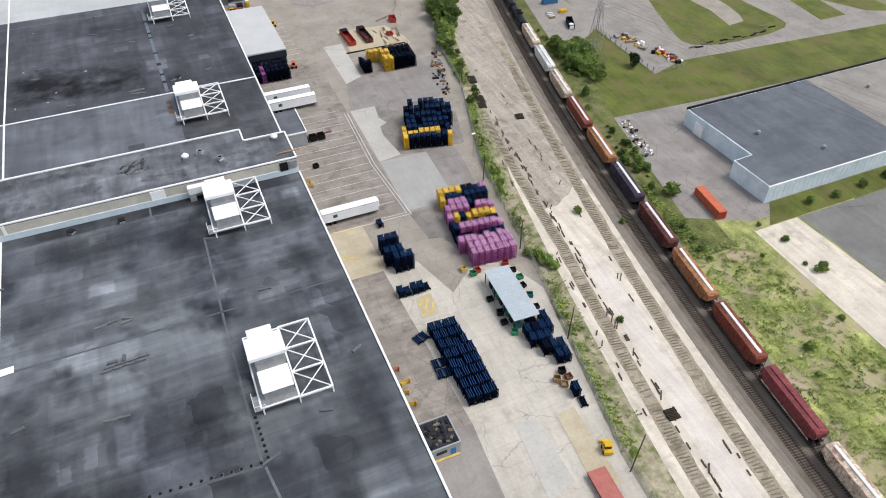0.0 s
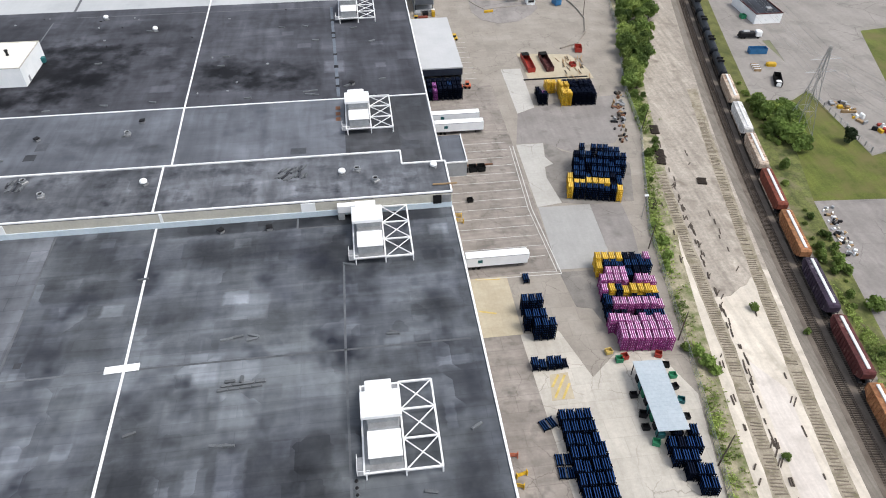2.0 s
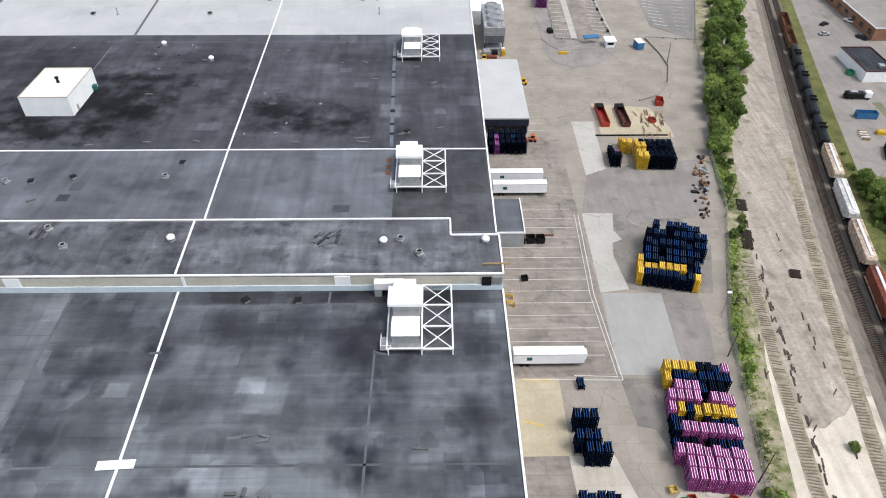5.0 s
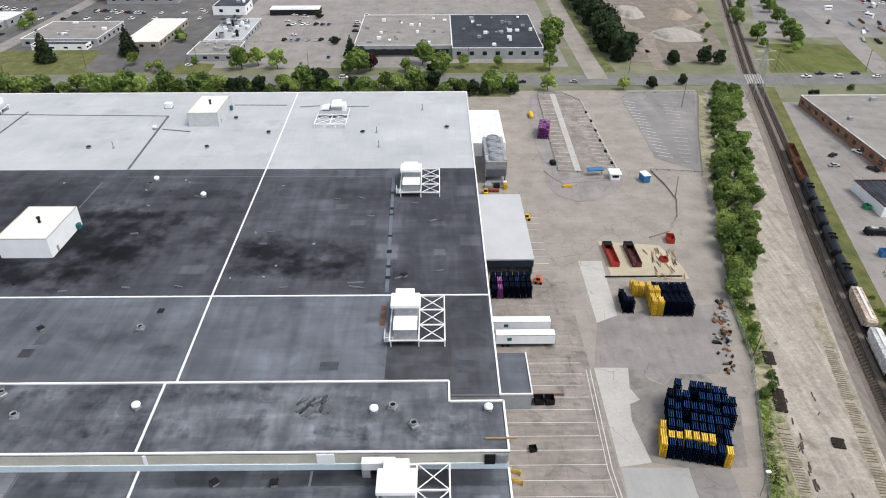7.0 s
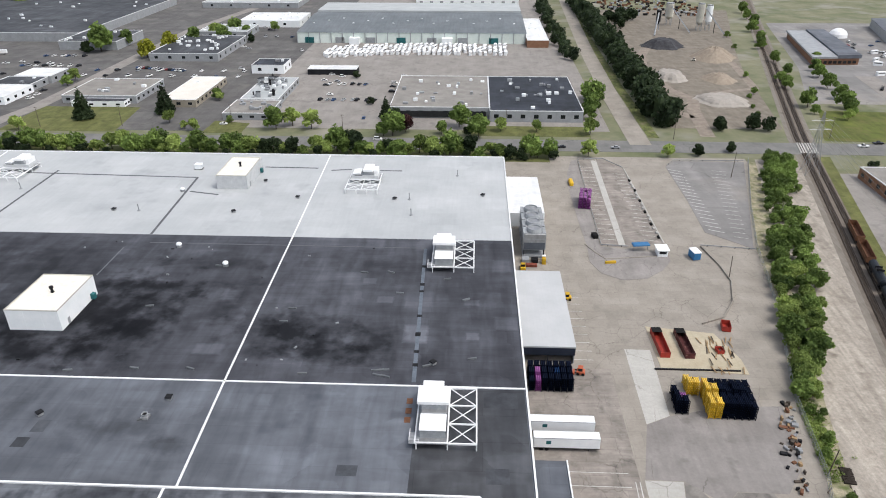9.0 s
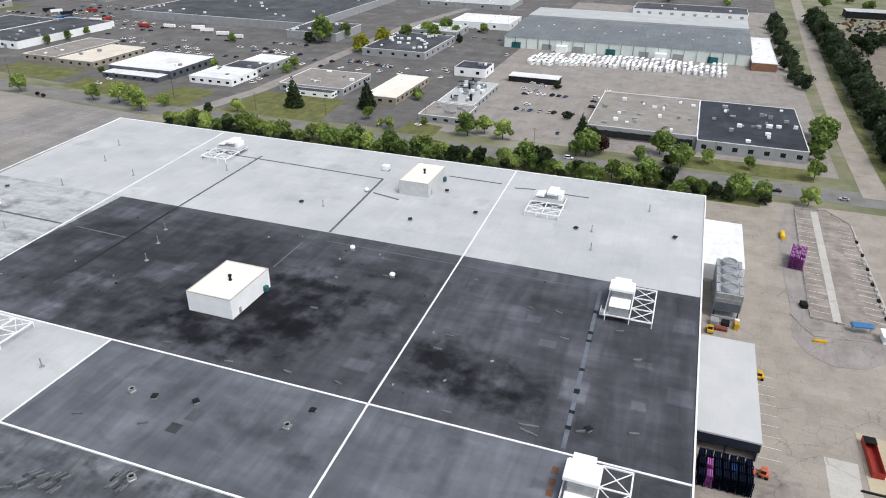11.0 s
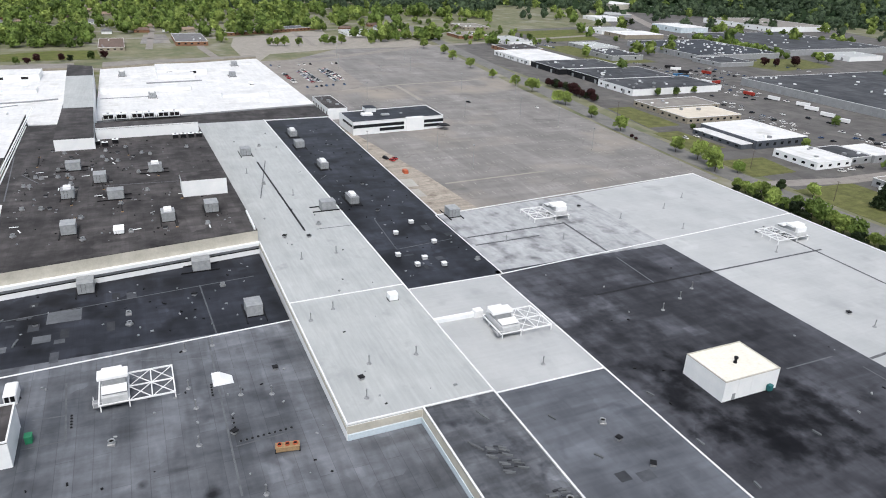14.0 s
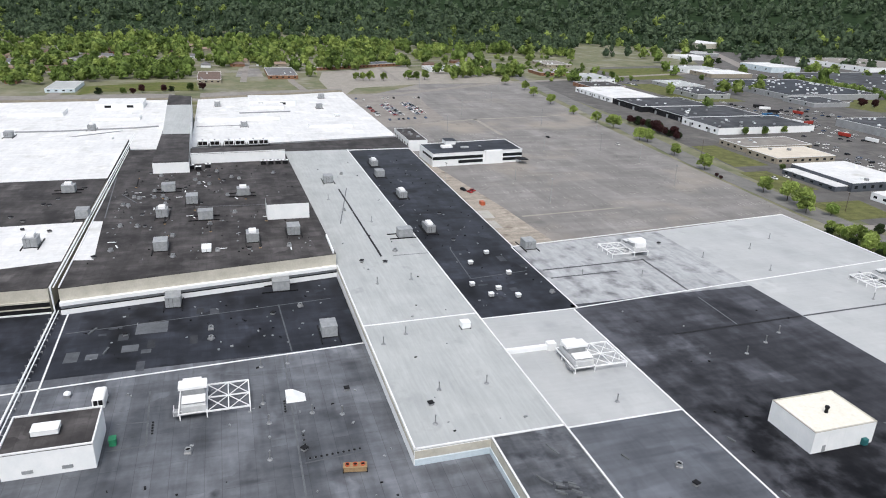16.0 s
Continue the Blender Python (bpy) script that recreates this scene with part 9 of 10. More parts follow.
def low_building(x0, x1, y0, y1, hh, wall, roof, label, windows=(), docks=0, units=0, rim=M_COPING, name="workshop_building"):
    ob = thing(name, label, "building", "industrial buildings")
    part("wall", boxes((x0, x1, y0, y1, 0, hh)), wall, ob)
    part("roof", prism(rect(x0 + 0.25, x1 - 0.25, y0 + 0.25, y1 - 0.25), hh, hh + 0.06), roof, ob)
    part("parapet", boxes((x0 - 0.06, x1 + 0.06, y0 - 0.06, y0 + 0.25, hh, hh + 0.4), (x0 - 0.06, x1 + 0.06, y1 - 0.25, y1 + 0.06, hh, hh + 0.4), (x0 - 0.06, x0 + 0.25, y0 + 0.25, y1 - 0.25, hh, hh + 0.4), (x1 - 0.25, x1 + 0.06, y0 + 0.25, y1 - 0.25, hh, hh + 0.4)), rim, ob)
    for side in windows:
        a, b = (x0, x1) if side in "SN" else (y0, y1)
        n = max(2, int((b - a) / (7 if y0 < 520 else 11 if y0 < 640 else 22)))
        for k in range(n):
            c = a + (b - a) * (k + 0.5) / n
            if side == "S":
                part("window", boxes((c - 1.3, c + 1.3, y0 - 0.05, y0 - 0.005, hh * 0.35, hh * 0.7)), M_GLASS, ob)
            elif side == "E":
                part("window", boxes((x1 + 0.005, x1 + 0.05, c - 1.3, c + 1.3, hh * 0.35, hh * 0.7)), M_GLASS, ob)
            elif side == "W":
                part("window", boxes((x0 - 0.05, x0 - 0.005, c - 1.3, c + 1.3, hh * 0.35, hh * 0.7)), M_GLASS, ob)
    for k in range(docks):
        c = x0 + (x1 - x0) * (k + 0.5) / docks
        part("roller_door", boxes((c - 1.8, c + 1.8, y0 - 0.07, y0 - 0.01, 0.1, min(hh - 0.8, 3.8))), M_GREY_PAINT, ob)
    if y0 > 600 and units:
        bm = bmesh.new()
        for k in range(units):
            w, d = nb.uniform(1.2, 3.2), nb.uniform(1.2, 2.6)
            x, y = nb.uniform(x0 + 3, x1 - 4), nb.uniform(y0 + 3, y1 - 4)
            box(bm, x, x + w, y, y + d, hh + 0.06, hh + nb.uniform(0.8, 1.9))
        tagged(part("rooftop_plant", bm, M_WHITE_WALL, ob), kind="stuff")
        units = 0
    for k in range(units):
        w, d = nb.uniform(1.2, 3.2), nb.uniform(1.2, 2.6)
        x, y = nb.uniform(x0 + 3, x1 - 4), nb.uniform(y0 + 3, y1 - 4)
        part("roof_unit", soft_box(x, x + w, y, y + d, hh + 0.06, hh + nb.uniform(0.8, 1.9), 0.08), nb.choice((M_GREY_PAINT, M_WHITE_WALL, M_GALV)), ob)
    return ob


low_building(-390, -335, 503, 553, 6, M_SLATE_WALL, M_ROOF_BRIGHT, "grey workshop with a bright white roof", "SE", 0, 3)
low_building(-386, -338, 492, 502.9, 3.4, M_SLATE_WALL, M_ROOF_BRIGHT, "low grey front building with a white roof", "S")
low_building(-319, -284, 502, 534, 4.6, M_WHITE_WALL, M_ROOF_BRIGHT, "white office building with a white roof", "SE", 0, 3)
low_building(-314, -286, 534.2, 556, 4.6, M_GREY_WALL, M_ROOF_FAR, "grey workshop with a grey roof", "E", 0, 2)
low_building(-310, -284, 556.2, 580, 5, M_GREY_WALL, M_ROOF_BRIGHT, "grey workshop with a white roof", "E")
low_building(-446, -412, 510, 567, 4.6, M_TAN_WALL, mat("cream roof", (0.5, 0.45, 0.38), (0.6, 0.55, 0.47), 8, 0.8), "long tan block building with a cream roof", "SE", 0, 2)
low_building(-484, -452, 513, 582, 4.6, M_TAN_WALL, M_ROOF_GRAVEL, "long tan block building with a pale roof", "SE", 0, 3)
low_building(-576, -520, 540, 650, 6, M_WHITE_WALL, M_ROOF_FAR, "large grey works hall with a grey roof", "S", 2, 14)
low_building(-640, -577, 545, 640, 6, M_DARK_WALL, M_ROOF_FAR, "large works hall with dark walls", "S", 3, 12)
low_building(-702, -642, 535, 625, 6, M_DARK_WALL, M_ROOF_FAR, "dark works hall with skylights", "S", 2, 10)
low_building(-796, -708, 536, 602, 5.2, M_WHITE_WALL, M_ROOF_BRIGHT, "white works hall with a bright roof", "S", 5, 0)
low_building(-850, -802, 560, 612, 5, M_BRICK, M_ROOF_BROWN, "brick works building with a dark roof", "S", 0, 6)
low_building(-545, -340, 702, 925, 7.5, M_GREY_WALL, M_ROOF_FAR, "very large grey flat roofed warehouse", "", 10, 26)
low_building(-340, -290, 668, 720, 7, M_GREY_WALL, M_ROOF_FAR, "grey warehouse wing with a flat roof", "", 3, 6)
low_building(-848, -700, 785, 930, 7, M_GREY_WALL, M_ROOF_DARK, "large works hall with a dark roof and skylights", "S", 0, 70)
low_building(-699.5, -650, 775, 830, 5, M_GREY_WALL, M_ROOF_FAR, "grey wing of the works hall", "S", 0, 3)
low_building(-1550, -1440, 1196, 1270, 14, M_CREAM, M_ROOF_BRIGHT, "tall cream hall near the forest edge", "S", 0, 0)
low_building(-1068, -988, 1010, 1072, 9, M_BLUE_WALL, M_ROOF_BRIGHT, "long pale green hall with a white roof", "S")
low_building(-1038, -984, 838, 905, 6, M_WHITE_WALL, M_ROOF_STRIP, "white works building with pale roof", "S", 0, 5)
low_building(-978, -922, 838, 915, 6, M_TAN_WALL, M_ROOF_BRIGHT, "tan hall with a bright roof", "S", 0, 2)
low_building(-925, -716, 968, 1180, 8, M_GREY_WALL, M_ROOF_FAR, "large far warehouse with a grey roof", "S", 4, 22)
low_building(-700, -655, 1012, 1080, 6, M_WHITE_WALL, M_ROOF_STRIP, "white hall with a pale roof", "S", 2, 3)
low_building(-1165, -985, 1225, 1380, 9, M_WHITE_WALL, M_ROOF_GRAVEL, "far warehouse with white walls and a brown roof", "S", 4, 10)
low_building(-1515, -1370, 1340, 1460, 7, M_GREY_WALL, M_ROOF_FAR, "far grey works by the forest", "S", 2, 4)
low_building(-940, -870, 600, 640, 5, M_WHITE_WALL, M_ROOF_STRIP, "white workshop with a pale roof", "SE", 2, 3)
low_building(-1000, -955, 560, 610, 4.5, M_BRICK, M_ROOF_GRAVEL, "low brick shop building", "SE", 0, 4)
low_building(-1120, -1060, 620, 665, 5, M_TAN_WALL, M_ROOF_GRAVEL, "tan office building with a flat roof", "SE", 0, 4)
low_building(-860, -800, 690, 735, 5, M_GREY_WALL, M_ROOF_STRIP, "pale workshop with roof units", "SE", 0, 8)
low_building(-786, -720, 664, 712, 6, M_GREY_WALL, M_ROOF_FAR, "grey workshop with roof units", "SE", 0, 10)
low_building(-1250, -1190, 980, 1040, 6, M_WHITE_WALL, M_ROOF_BRIGHT, "bright white hall far off", "S")
low_building(-1320, -1270, 1060, 1120, 6, M_GREY_WALL, M_ROOF_STRIP, "pale grey hall far off", "S")
low_building(-183, -161, 501, 560, 4.6, M_TAN_WALL, mat("ivory roof", (0.6, 0.56, 0.5), (0.7, 0.66, 0.6), 8, 0.8), "long tan building with an ivory roof", "SE", 0, 1)
low_building(-250, -202, 508, 552, 4.8, M_GREY_WALL, M_ROOF_GRAVEL, "grey office building with a gravel roof", "SE", 0, 8)
low_building(-240, -206, 500, 507.9, 3.2, M_WHITE_WALL, M_ROOF_FAR, "low white ribbed front wing", "SE")
low_building(-245, -190, 628, 704, 6, M_GREY_WALL, M_ROOF_FAR, "grey works building crowded with roof plant", "SE", 0, 26)
low_building(-240, -195, 722, 760, 6, M_GREY_WALL, M_ROOF_STRIP, "pale works building with roof plant", "SE", 0, 18)
low_building(-220, -160, 780, 830, 6, M_WHITE_WALL, M_ROOF_BRIGHT, "white works building with roof plant", "SE", 0, 14)
low_building(-136, -108, 476, 504, 4, M_GREY_WALL, M_ROOF_GRAVEL, "low grey plant building", "SE", 0, 12)
low_building(-134, -110, 504.2, 560, 4.6, M_GREY_WALL, M_ROOF_STRIP, "plant building covered with equipment", "E", 0, 34)
low_building(-152, -128, 590, 612, 6, M_WHITE_WALL, M_ROOF_DARK, "white block with a dark roof", "SE", 0, 2)
low_building(-110, -74, 588, 600, 4, M_DARK_WALL, M_ROOF_BRIGHT, "dark open shed with a white roof", "")
low_building(-38, 20.8, 484, 560, 6.5, M_GREY_WALL, M_ROOF_GRAVEL, "grey works building with a gravel roof", "S", 0, 22)
low_building(21, 75, 478, 560, 6.5, M_GREY_WALL, M_ROOF_DARK, "works building with a black roof", "S", 0, 26)
for k in range(16):
    x, y = nb.uniform(-133, -113), nb.uniform(508, 556)
    ob = thing("process_plant", "tall dark process vessel and frame on the plant roof" if k % 2 else "grey duct tower on the plant roof", "plant", "plant on the workshop roof", "", (x, y, 4.66))
    hh, w = nb.uniform(1.8, 4.6), nb.uniform(0.7, 1.6)
    if k % 2:
        part("vessel", lathe(bmesh.new(), ((0, w * 0.6), (hh * 0.8, w * 0.6), (hh * 0.92, w * 0.4), (hh, w * 0.15)), 10), M_DARK if k % 4 == 1 else M_GALV, ob)
    else:
        part("tower", soft_box(-w, w, -w * 0.7, w * 0.7, 0, hh, 0.08), M_GREY_WALL, ob)
        part("cap", boxes((-w - 0.15, w + 0.15, -w * 0.7 - 0.15, w * 0.7 + 0.15, hh, hh + 0.15)), M_DARK, ob)
bm = boxes((-36, 19, 483.3, 483.9, 1.0, 4.4))
tagged(part("dark_front", bm, M_GLASS), "long dark glazed front of the works building", "window", "", "structure")
low_building(56.2, 74.5, 690, 800, 6, M_BRICK, M_ROOF_BRIGHT, "brick annex with a bright white roof", "E", 0, 4)

# Big shed with a low gabled roof.
ob = thing("big_shed", "huge pale green shed with a grey gabled roof", "building", "industrial buildings")
part("wall", boxes((-145, 56, 705, 850, 0, 9)), mat("pale green cladding", (0.56, 0.63, 0.58), (0.68, 0.73, 0.69), 6, 0.6), ob)
bm = bmesh.new()
v = [bm.verts.new(p) for p in ((-145.5, 704.5, 9), (56.5, 704.5, 9), (56.5, 778, 13), (-145.5, 778, 13), (-145.5, 850.5, 9), (56.5, 850.5, 9))]
for f in ((0, 1, 2, 3), (3, 2, 5, 4), (1, 5, 2), (0, 3, 4), (0, 4, 5, 1)):
    bm.faces.new([v[i] for i in f])
part("roof", bm, mat("slate ribbed roof", (0.10, 0.115, 0.125), (0.155, 0.17, 0.18), 20, 0.65, sheets=(200, 1.2, 0.04), smear=((2, 30, 0.12),)), ob)
for k in range(16):
    part("skylight", boxes((-138 + k * 12.3, -136.4 + k * 12.3, 740 + (k % 3) * 10, 741.6 + (k % 3) * 10, 10.6 + (k % 3) * 0.5, 11.4 + (k % 3) * 0.5)), M_WHITE, ob)
part("roof_band", prism(rect(-145.6, 56.6, 800, 852), 11.6, 13.4), M_ROOF_STRIP, ob, "paler upper roof")
for k in range(21):
    part("pilaster", boxes((-145 + k * 10, -144.4 + k * 10, 704.4, 704.95, 0, 8.9)), M_GREY_PAINT, ob)
for k in range(7):
    part("roller_door", boxes((-138 + k * 27, -130 + k * 27, 704.4, 704.9, 0.1, 5)), M_TEAL if k % 3 == 0 else M_GREY_PAINT, ob)
    part("side_bay", boxes((-125 + k * 27, -116 + k * 27, 698, 704.9, 0, 5.5)), M_WHITE_WALL, ob) if k in (1, 4) else None

# Lots and halls beyond the shed, lorries and containers of the estate.
slab("pavement_industrial", [(-260, 870), (90, 870), (100, 1130), (-260, 1130)], 0.045, M_ESTATE, "grey lots beyond the big shed", "pavement")
low_building(-58, 62, 935, 985, 6, M_WHITE_WALL, M_ROOF_FAR, "long hall with white doors beyond the shed", "", 10, 4)
low_building(-300, -190, 900, 960, 6, M_GREY_WALL, M_ROOF_STRIP, "pale hall beyond the estate", "S", 3, 6)
for k, (x, y, turn, m, w) in enumerate(((-495, 662, 5, M_RED, "red"), (-470, 668, 5, M_WHITE, "white"), (-554, 676, 100, M_RED, "red"), (-590, 664, 90, M_BLUE, "blue"), (-596, 668, 90, M_DARK, "black"), (-602, 666, 90, M_BLUE, "blue"), (-560, 668, 12, M_WHITE, "white"), (-440, 672, 20, M_WHITE, "white"), (-424, 664, 20, M_WHITE, "white"), (-620, 690, 60, M_DARK, "black"), (-640, 696, 60, M_WHITE, "white"), (-655, 700, 60, M_DARK, "black"), (-610, 715, 10, M_RED, "red"), (-580, 656, 0, M_YELLOW_LINE, "yellow"), (-400, 655, 10, M_WHITE, "white"), (-380, 648, 10, M_WHITE, "white"))):
    o = thing("lorry_trailer", f"{w} lorry trailer parked on the estate lot", "trailer", "estate trailers", "", (x, y, 0.06), turn)
    part("box", soft_box(-6, 6, -1.25, 1.25, 1.0, 3.8, 0.08), m, o)
    part("bogie", boxes((-4.5, -2.5, -1.1, 1.1, 0, 1.0)), M_BLACK, o)
    part("landing_leg", boxes((3.5, 4.2, -1.1, 1.1, 0, 1.0)), M_BLACK, o)

# Office block in the car park.
ob = thing("office_block", "two storey white office block with dark window bands", "building")
O = [(-480, 243), (-446.8, 243.6), (-452.6, 314), (-488.6, 315)]
part("wall", prism(O, 0, 9.0), M_WHITE_WALL, ob)
part("roof", prism([(-479.6, 243.4), (-447.2, 244), (-453, 313.6), (-488.2, 314.6)], 9.0, 9.06), M_ROOF_DARK, ob)
part("parapet", ribbon(O + O[:1], 0.5, 9.0, 9.5), M_COPING, ob)
EAST = lambda f: (-446.8 - 5.8 * f, 243.6 + 70.4 * f)
for z, a, b in ((5.2, 0.0, 0.55), (2.0, 0.28, 0.55), (5.2, 0.76, 1.0), (2.0, 0.76, 0.98)):
    part("window_band", ribbon([EAST(a), EAST(b)], 0.3, z - 0.3, z + 1.9), M_GLASS, ob)
part("window_band", ribbon([(-471, 243.1), (-449, 243.5)], 0.3, 5.2, 6.8), M_GLASS, ob)
part("stair_tower", prism([(-452, 284), (-449.2, 284), (-450.4, 298), (-453, 298)], 0, 9.7), M_WHITE_WALL, ob)
part("entrance_canopy", soft_box(-452, -444, 309, 316, 3.2, 3.7, 0.1), M_DARK, ob)
part("penthouse", soft_box(-489 + 4, -476, 262, 270, 9.06, 12.0, 0.2), M_WHITE_WALL, ob)
part("penthouse_roof", soft_box(-485.3, -475.7, 261.7, 270.3, 12.0, 12.2, 0.05), M_ROOF_DARK, ob)
part("roof_plant", soft_box(-470, -465, 256, 264, 9.06, 10.6, 0.2), M_WHITE_WALL, ob)
part("roof_plant", soft_box(-466, -463, 270, 276, 9.06, 10.1, 0.2), M_GREY_PAINT, ob)
part("roof_plant", soft_box(-468, -466, 285, 287, 9.06, 9.8, 0.1), M_GALV, ob)
ob = low_building(-545, -497, 239, 254, 8.2, M_WHITE_WALL, M_ROOF_BROWN, "linking wing between office and factory", "S", 0, 4)

# Blue bus shelter, orange box.
ob = thing("blue_shelter", "long bright blue roofed bus shelter", "shelter", "", "", (-279.5, 300, 0.0), 94)
part("roof", soft_box(-7, 7, -1.4, 1.4, 2.4, 2.7, 0.1), mat("sky blue roof", (0.12, 0.34, 0.5), (0.18, 0.42, 0.58), 3, 0.5), ob)
for px in (-6.4, 0, 6.4):
    part("post", boxes((px - 0.1, px + 0.1, -0.1, 0.1, 0, 2.4)), M_GALV, ob)
ob = thing("orange_box", "small orange container on the car park", "container", "", "", (-355.4, 247.5, 0.1))
part("body", soft_box(-2, 2, -1.2, 1.2, 0, 2.0, 0.1), M_ORANGE, ob)


# East side: building with pale blue walls and its lean-to.
ob = thing("east_warehouse", "warehouse with pale blue metal walls and a dark grey roof", "building")
P = [(144.2, 109.6), (246, 109.6), (246, 152.6), (149.8, 152.6), (150.4, 124), (143.8, 123.6)]
part("wall", prism(P, 0, 5.8), M_BLUE_WALL, ob)
part("roof", prism([(144.5, 109.9), (199, 109.9), (199, 152.2), (150.2, 152.2), (150.8, 123.7), (144.2, 123.3)], 5.8, 5.86), mat("slate grey roof", (0.08, 0.09, 0.105), (0.118, 0.13, 0.148), 16, 0.55, fine=2, spots=((0.068, 0.076, 0.09), 12, 0.36), smear=((3, 20, 0.12),), shine=0.15), ob)
part("roof", prism(rect(199.01, 245.7, 109.9, 152.2), 5.8, 5.86), M_ROOF_GRAVEL, ob, "tan gravel roof")
part("parapet", boxes((149.6, 246, 152.4, 152.8, 5.8, 6.5)), M_DARK, ob)
part("door", boxes((149.4, 149.9, 143.5, 147.5, 0.1, 4.0)), M_WHITE, ob, "white roller door")
part("edge_trim", boxes((143.7, 246, 109.4, 109.65, 5.55, 5.95)), M_COPING, ob)
bm = bmesh.new()
for k in range(56):
    box(bm, 145 + k * 1.8, 145.08 + k * 1.8, 109.54, 109.6, 0, 5.6)
part("cladding_ribs", bm, M_BLUE_WALL, ob)
for x, y in ((160, 132), (212, 118), (205, 112), (172, 118), (214, 140)):
    part("roof_vent", lathe(bmesh.new(), ((5.86, 0.5), (6.6, 0.5), (6.7, 0.7), (7.1, 0.4)), 10, (x, y)), M_GALV, ob)
ob = thing("shipping_container", "faded orange red shipping container on asphalt", "container", "", "", (129.3, 114.6, 0.1), -7.5)
part("body", boxes((-1.22, 1.22, -6.1, 6.1, 0.1, 2.6)), M_ORANGE, ob)
for k in range(34):
    part("corrugation", boxes((-1.27, -1.22, -5.9 + k * 0.355, -5.75 + k * 0.355, 0.3, 2.4)), M_ORANGE, ob)
part("end_doors", boxes((-1.15, 1.15, -6.16, -6.1, 0.25, 2.5)), M_RED, ob)
part("roof_panel", boxes((-1.15, 1.15, -6.0, 6.0, 2.6, 2.64)), M_ORANGE, ob)
low_building(192, 262, 320, 397, 5.2, M_BRICK, M_ROOF_GRAVEL, "long brown brick building with a pale roof", "W", 0, 14)
ob = low_building(170.8, 182.6, 283.4, 304.6, 4.2, M_WHITE_WALL, M_ROOF_DARK, "small white building with a dark red edge", "", 0, 1, M_MAROON_CAR)
for x, y, m, w in ((169.0, 290, M_GREEN, "green"),):
    bin_box(x, y, 4, 2.0, 2.4, 1.6, m, f"{w} open skip on the yard", "skip")

# Contractor's clutter beside the lawn, dumped rubbish by the lot.
cl = random.Random(29)
ob = thing("builders_materials", "rows of pale building materials and pipes on the yard", "materials")
for k in range(46):
    t = cl.random()
    w, d, hh = cl.uniform(0.6, 2.6), cl.uniform(0.5, 1.6), cl.uniform(0.3, 1.6)
    o = part("item", soft_box(-w / 2, w / 2, -d / 2, d / 2, 0, hh, 0.06), cl.choice((M_WHITE_WALL, M_TIMBER, M_GALV, M_RACK_YELLOW, M_RED, M_DARK)), ob)
    o.matrix_basis = pose(168 + 8 * t + cl.uniform(-2, 3), 218 - 30 * t, 0.08, 0, 0, cl.uniform(0, 180))
ob = thing("rubbish_heap", "dumped pale rubbish and dark bags beside the lot", "rubbish")
for k in range(60):
    t = cl.random()
    w, d, hh = cl.uniform(0.3, 1.3), cl.uniform(0.3, 1.0), cl.uniform(0.15, 0.8)
    o = part("scrap", soft_box(-w / 2, w / 2, -d / 2, d / 2, 0, hh, 0.05), cl.choice((M_WHITE_WALL, M_GREY_PAINT, M_DARK, M_CREAM, M_TIMBER)), ob)
    o.matrix_basis = pose(133 - 4.5 * t + cl.uniform(-1.4, 2), 162 - 20 * t, 0.07, 0, 0, cl.uniform(0, 180))
ob = thing("timber_edging", "dark timber edging along the lawn", "edging")
for k in range(14):
    o = part("beam", boxes((-1.6, 1.6, -0.2, 0.2, 0, 0.5)), M_DARK if k % 2 else M_TIE, ob)
    o.matrix_basis = pose(188 + k * 3.2 + cl.uniform(-0.6, 0.6), 196 + cl.uniform(-1, 2) + (k > 11) * 4, 0.1, 0, 0, cl.uniform(-15, 15))
bin_box(159.5, 257.6, 84, 2.5, 6.8, 2.3, M_BLUE, "blue open skip on the yard", "skip")
bin_box(155.9, 234.3, -22, 2.4, 8.2, 1.9, M_BLACK, "black open roll-off container with a pale load", "roll_off_container")
o = thing("container_load", "pale torn sheeting in a roll-off container", "rubble", "", "", (154.8, 231.6, 0.36), -22)
part("sheeting", soft_box(-1.0, 1.0, -1.3, 1.3, 0, 1.5, 0.3), M_WHITE_WALL, o)
o = thing("scaffold_stack", "stack of tan and white steel frames on the lot", "scaffold", "", "", (153.0, 245.4, 0.09), 80)
for k in range(7):
    part("frame", boxes((-2.6 + k * 0.8, -2.3 + k * 0.8, -1.3, 1.3, 0, 0.9)), (M_TIMBER, M_WHITE_WALL)[k % 2], o)
o = thing("yellow_tank", "small yellow tank lying on the lot", "tank", "", "", (159.8, 246.8, 0.09), 80)
part("tank", soft_box(-0.9, 0.9, -1.8, 1.8, 0, 1.4, 0.35), M_RACK_YELLOW, o)
o = thing("flatbed_truck", "white cab truck with dark bodywork on the lot", "truck", "", "", (162.8, 271.2, 0.09), -96)
part("chassis", boxes((-1.1, 1.1, -4.6, 4.4, 0.6, 1.0)), M_DARK, o)
part("cab", soft_box(-1.2, 1.2, 2.2, 4.6, 0.9, 3.0, 0.25), M_WHITE, o)
part("windscreen", boxes((-1.0, 1.0, 4.58, 4.64, 1.9, 2.7)), M_GLASS, o)
part("hopper_body", soft_box(-1.2, 1.2, -4.4, 1.9, 1.0, 2.6, 0.3), M_DARK, o)
part("load", soft_box(-0.7, 0.7, -3.2, -0.4, 2.6, 3.1, 0.2), M_GALV, o)
for px in (-0.95, 0.95):
    for py in (-3.4, -2.2, 3.4):
        w = part("wheel", TYRE, None, o)
        w.matrix_basis = pose(px, py, 0.5)
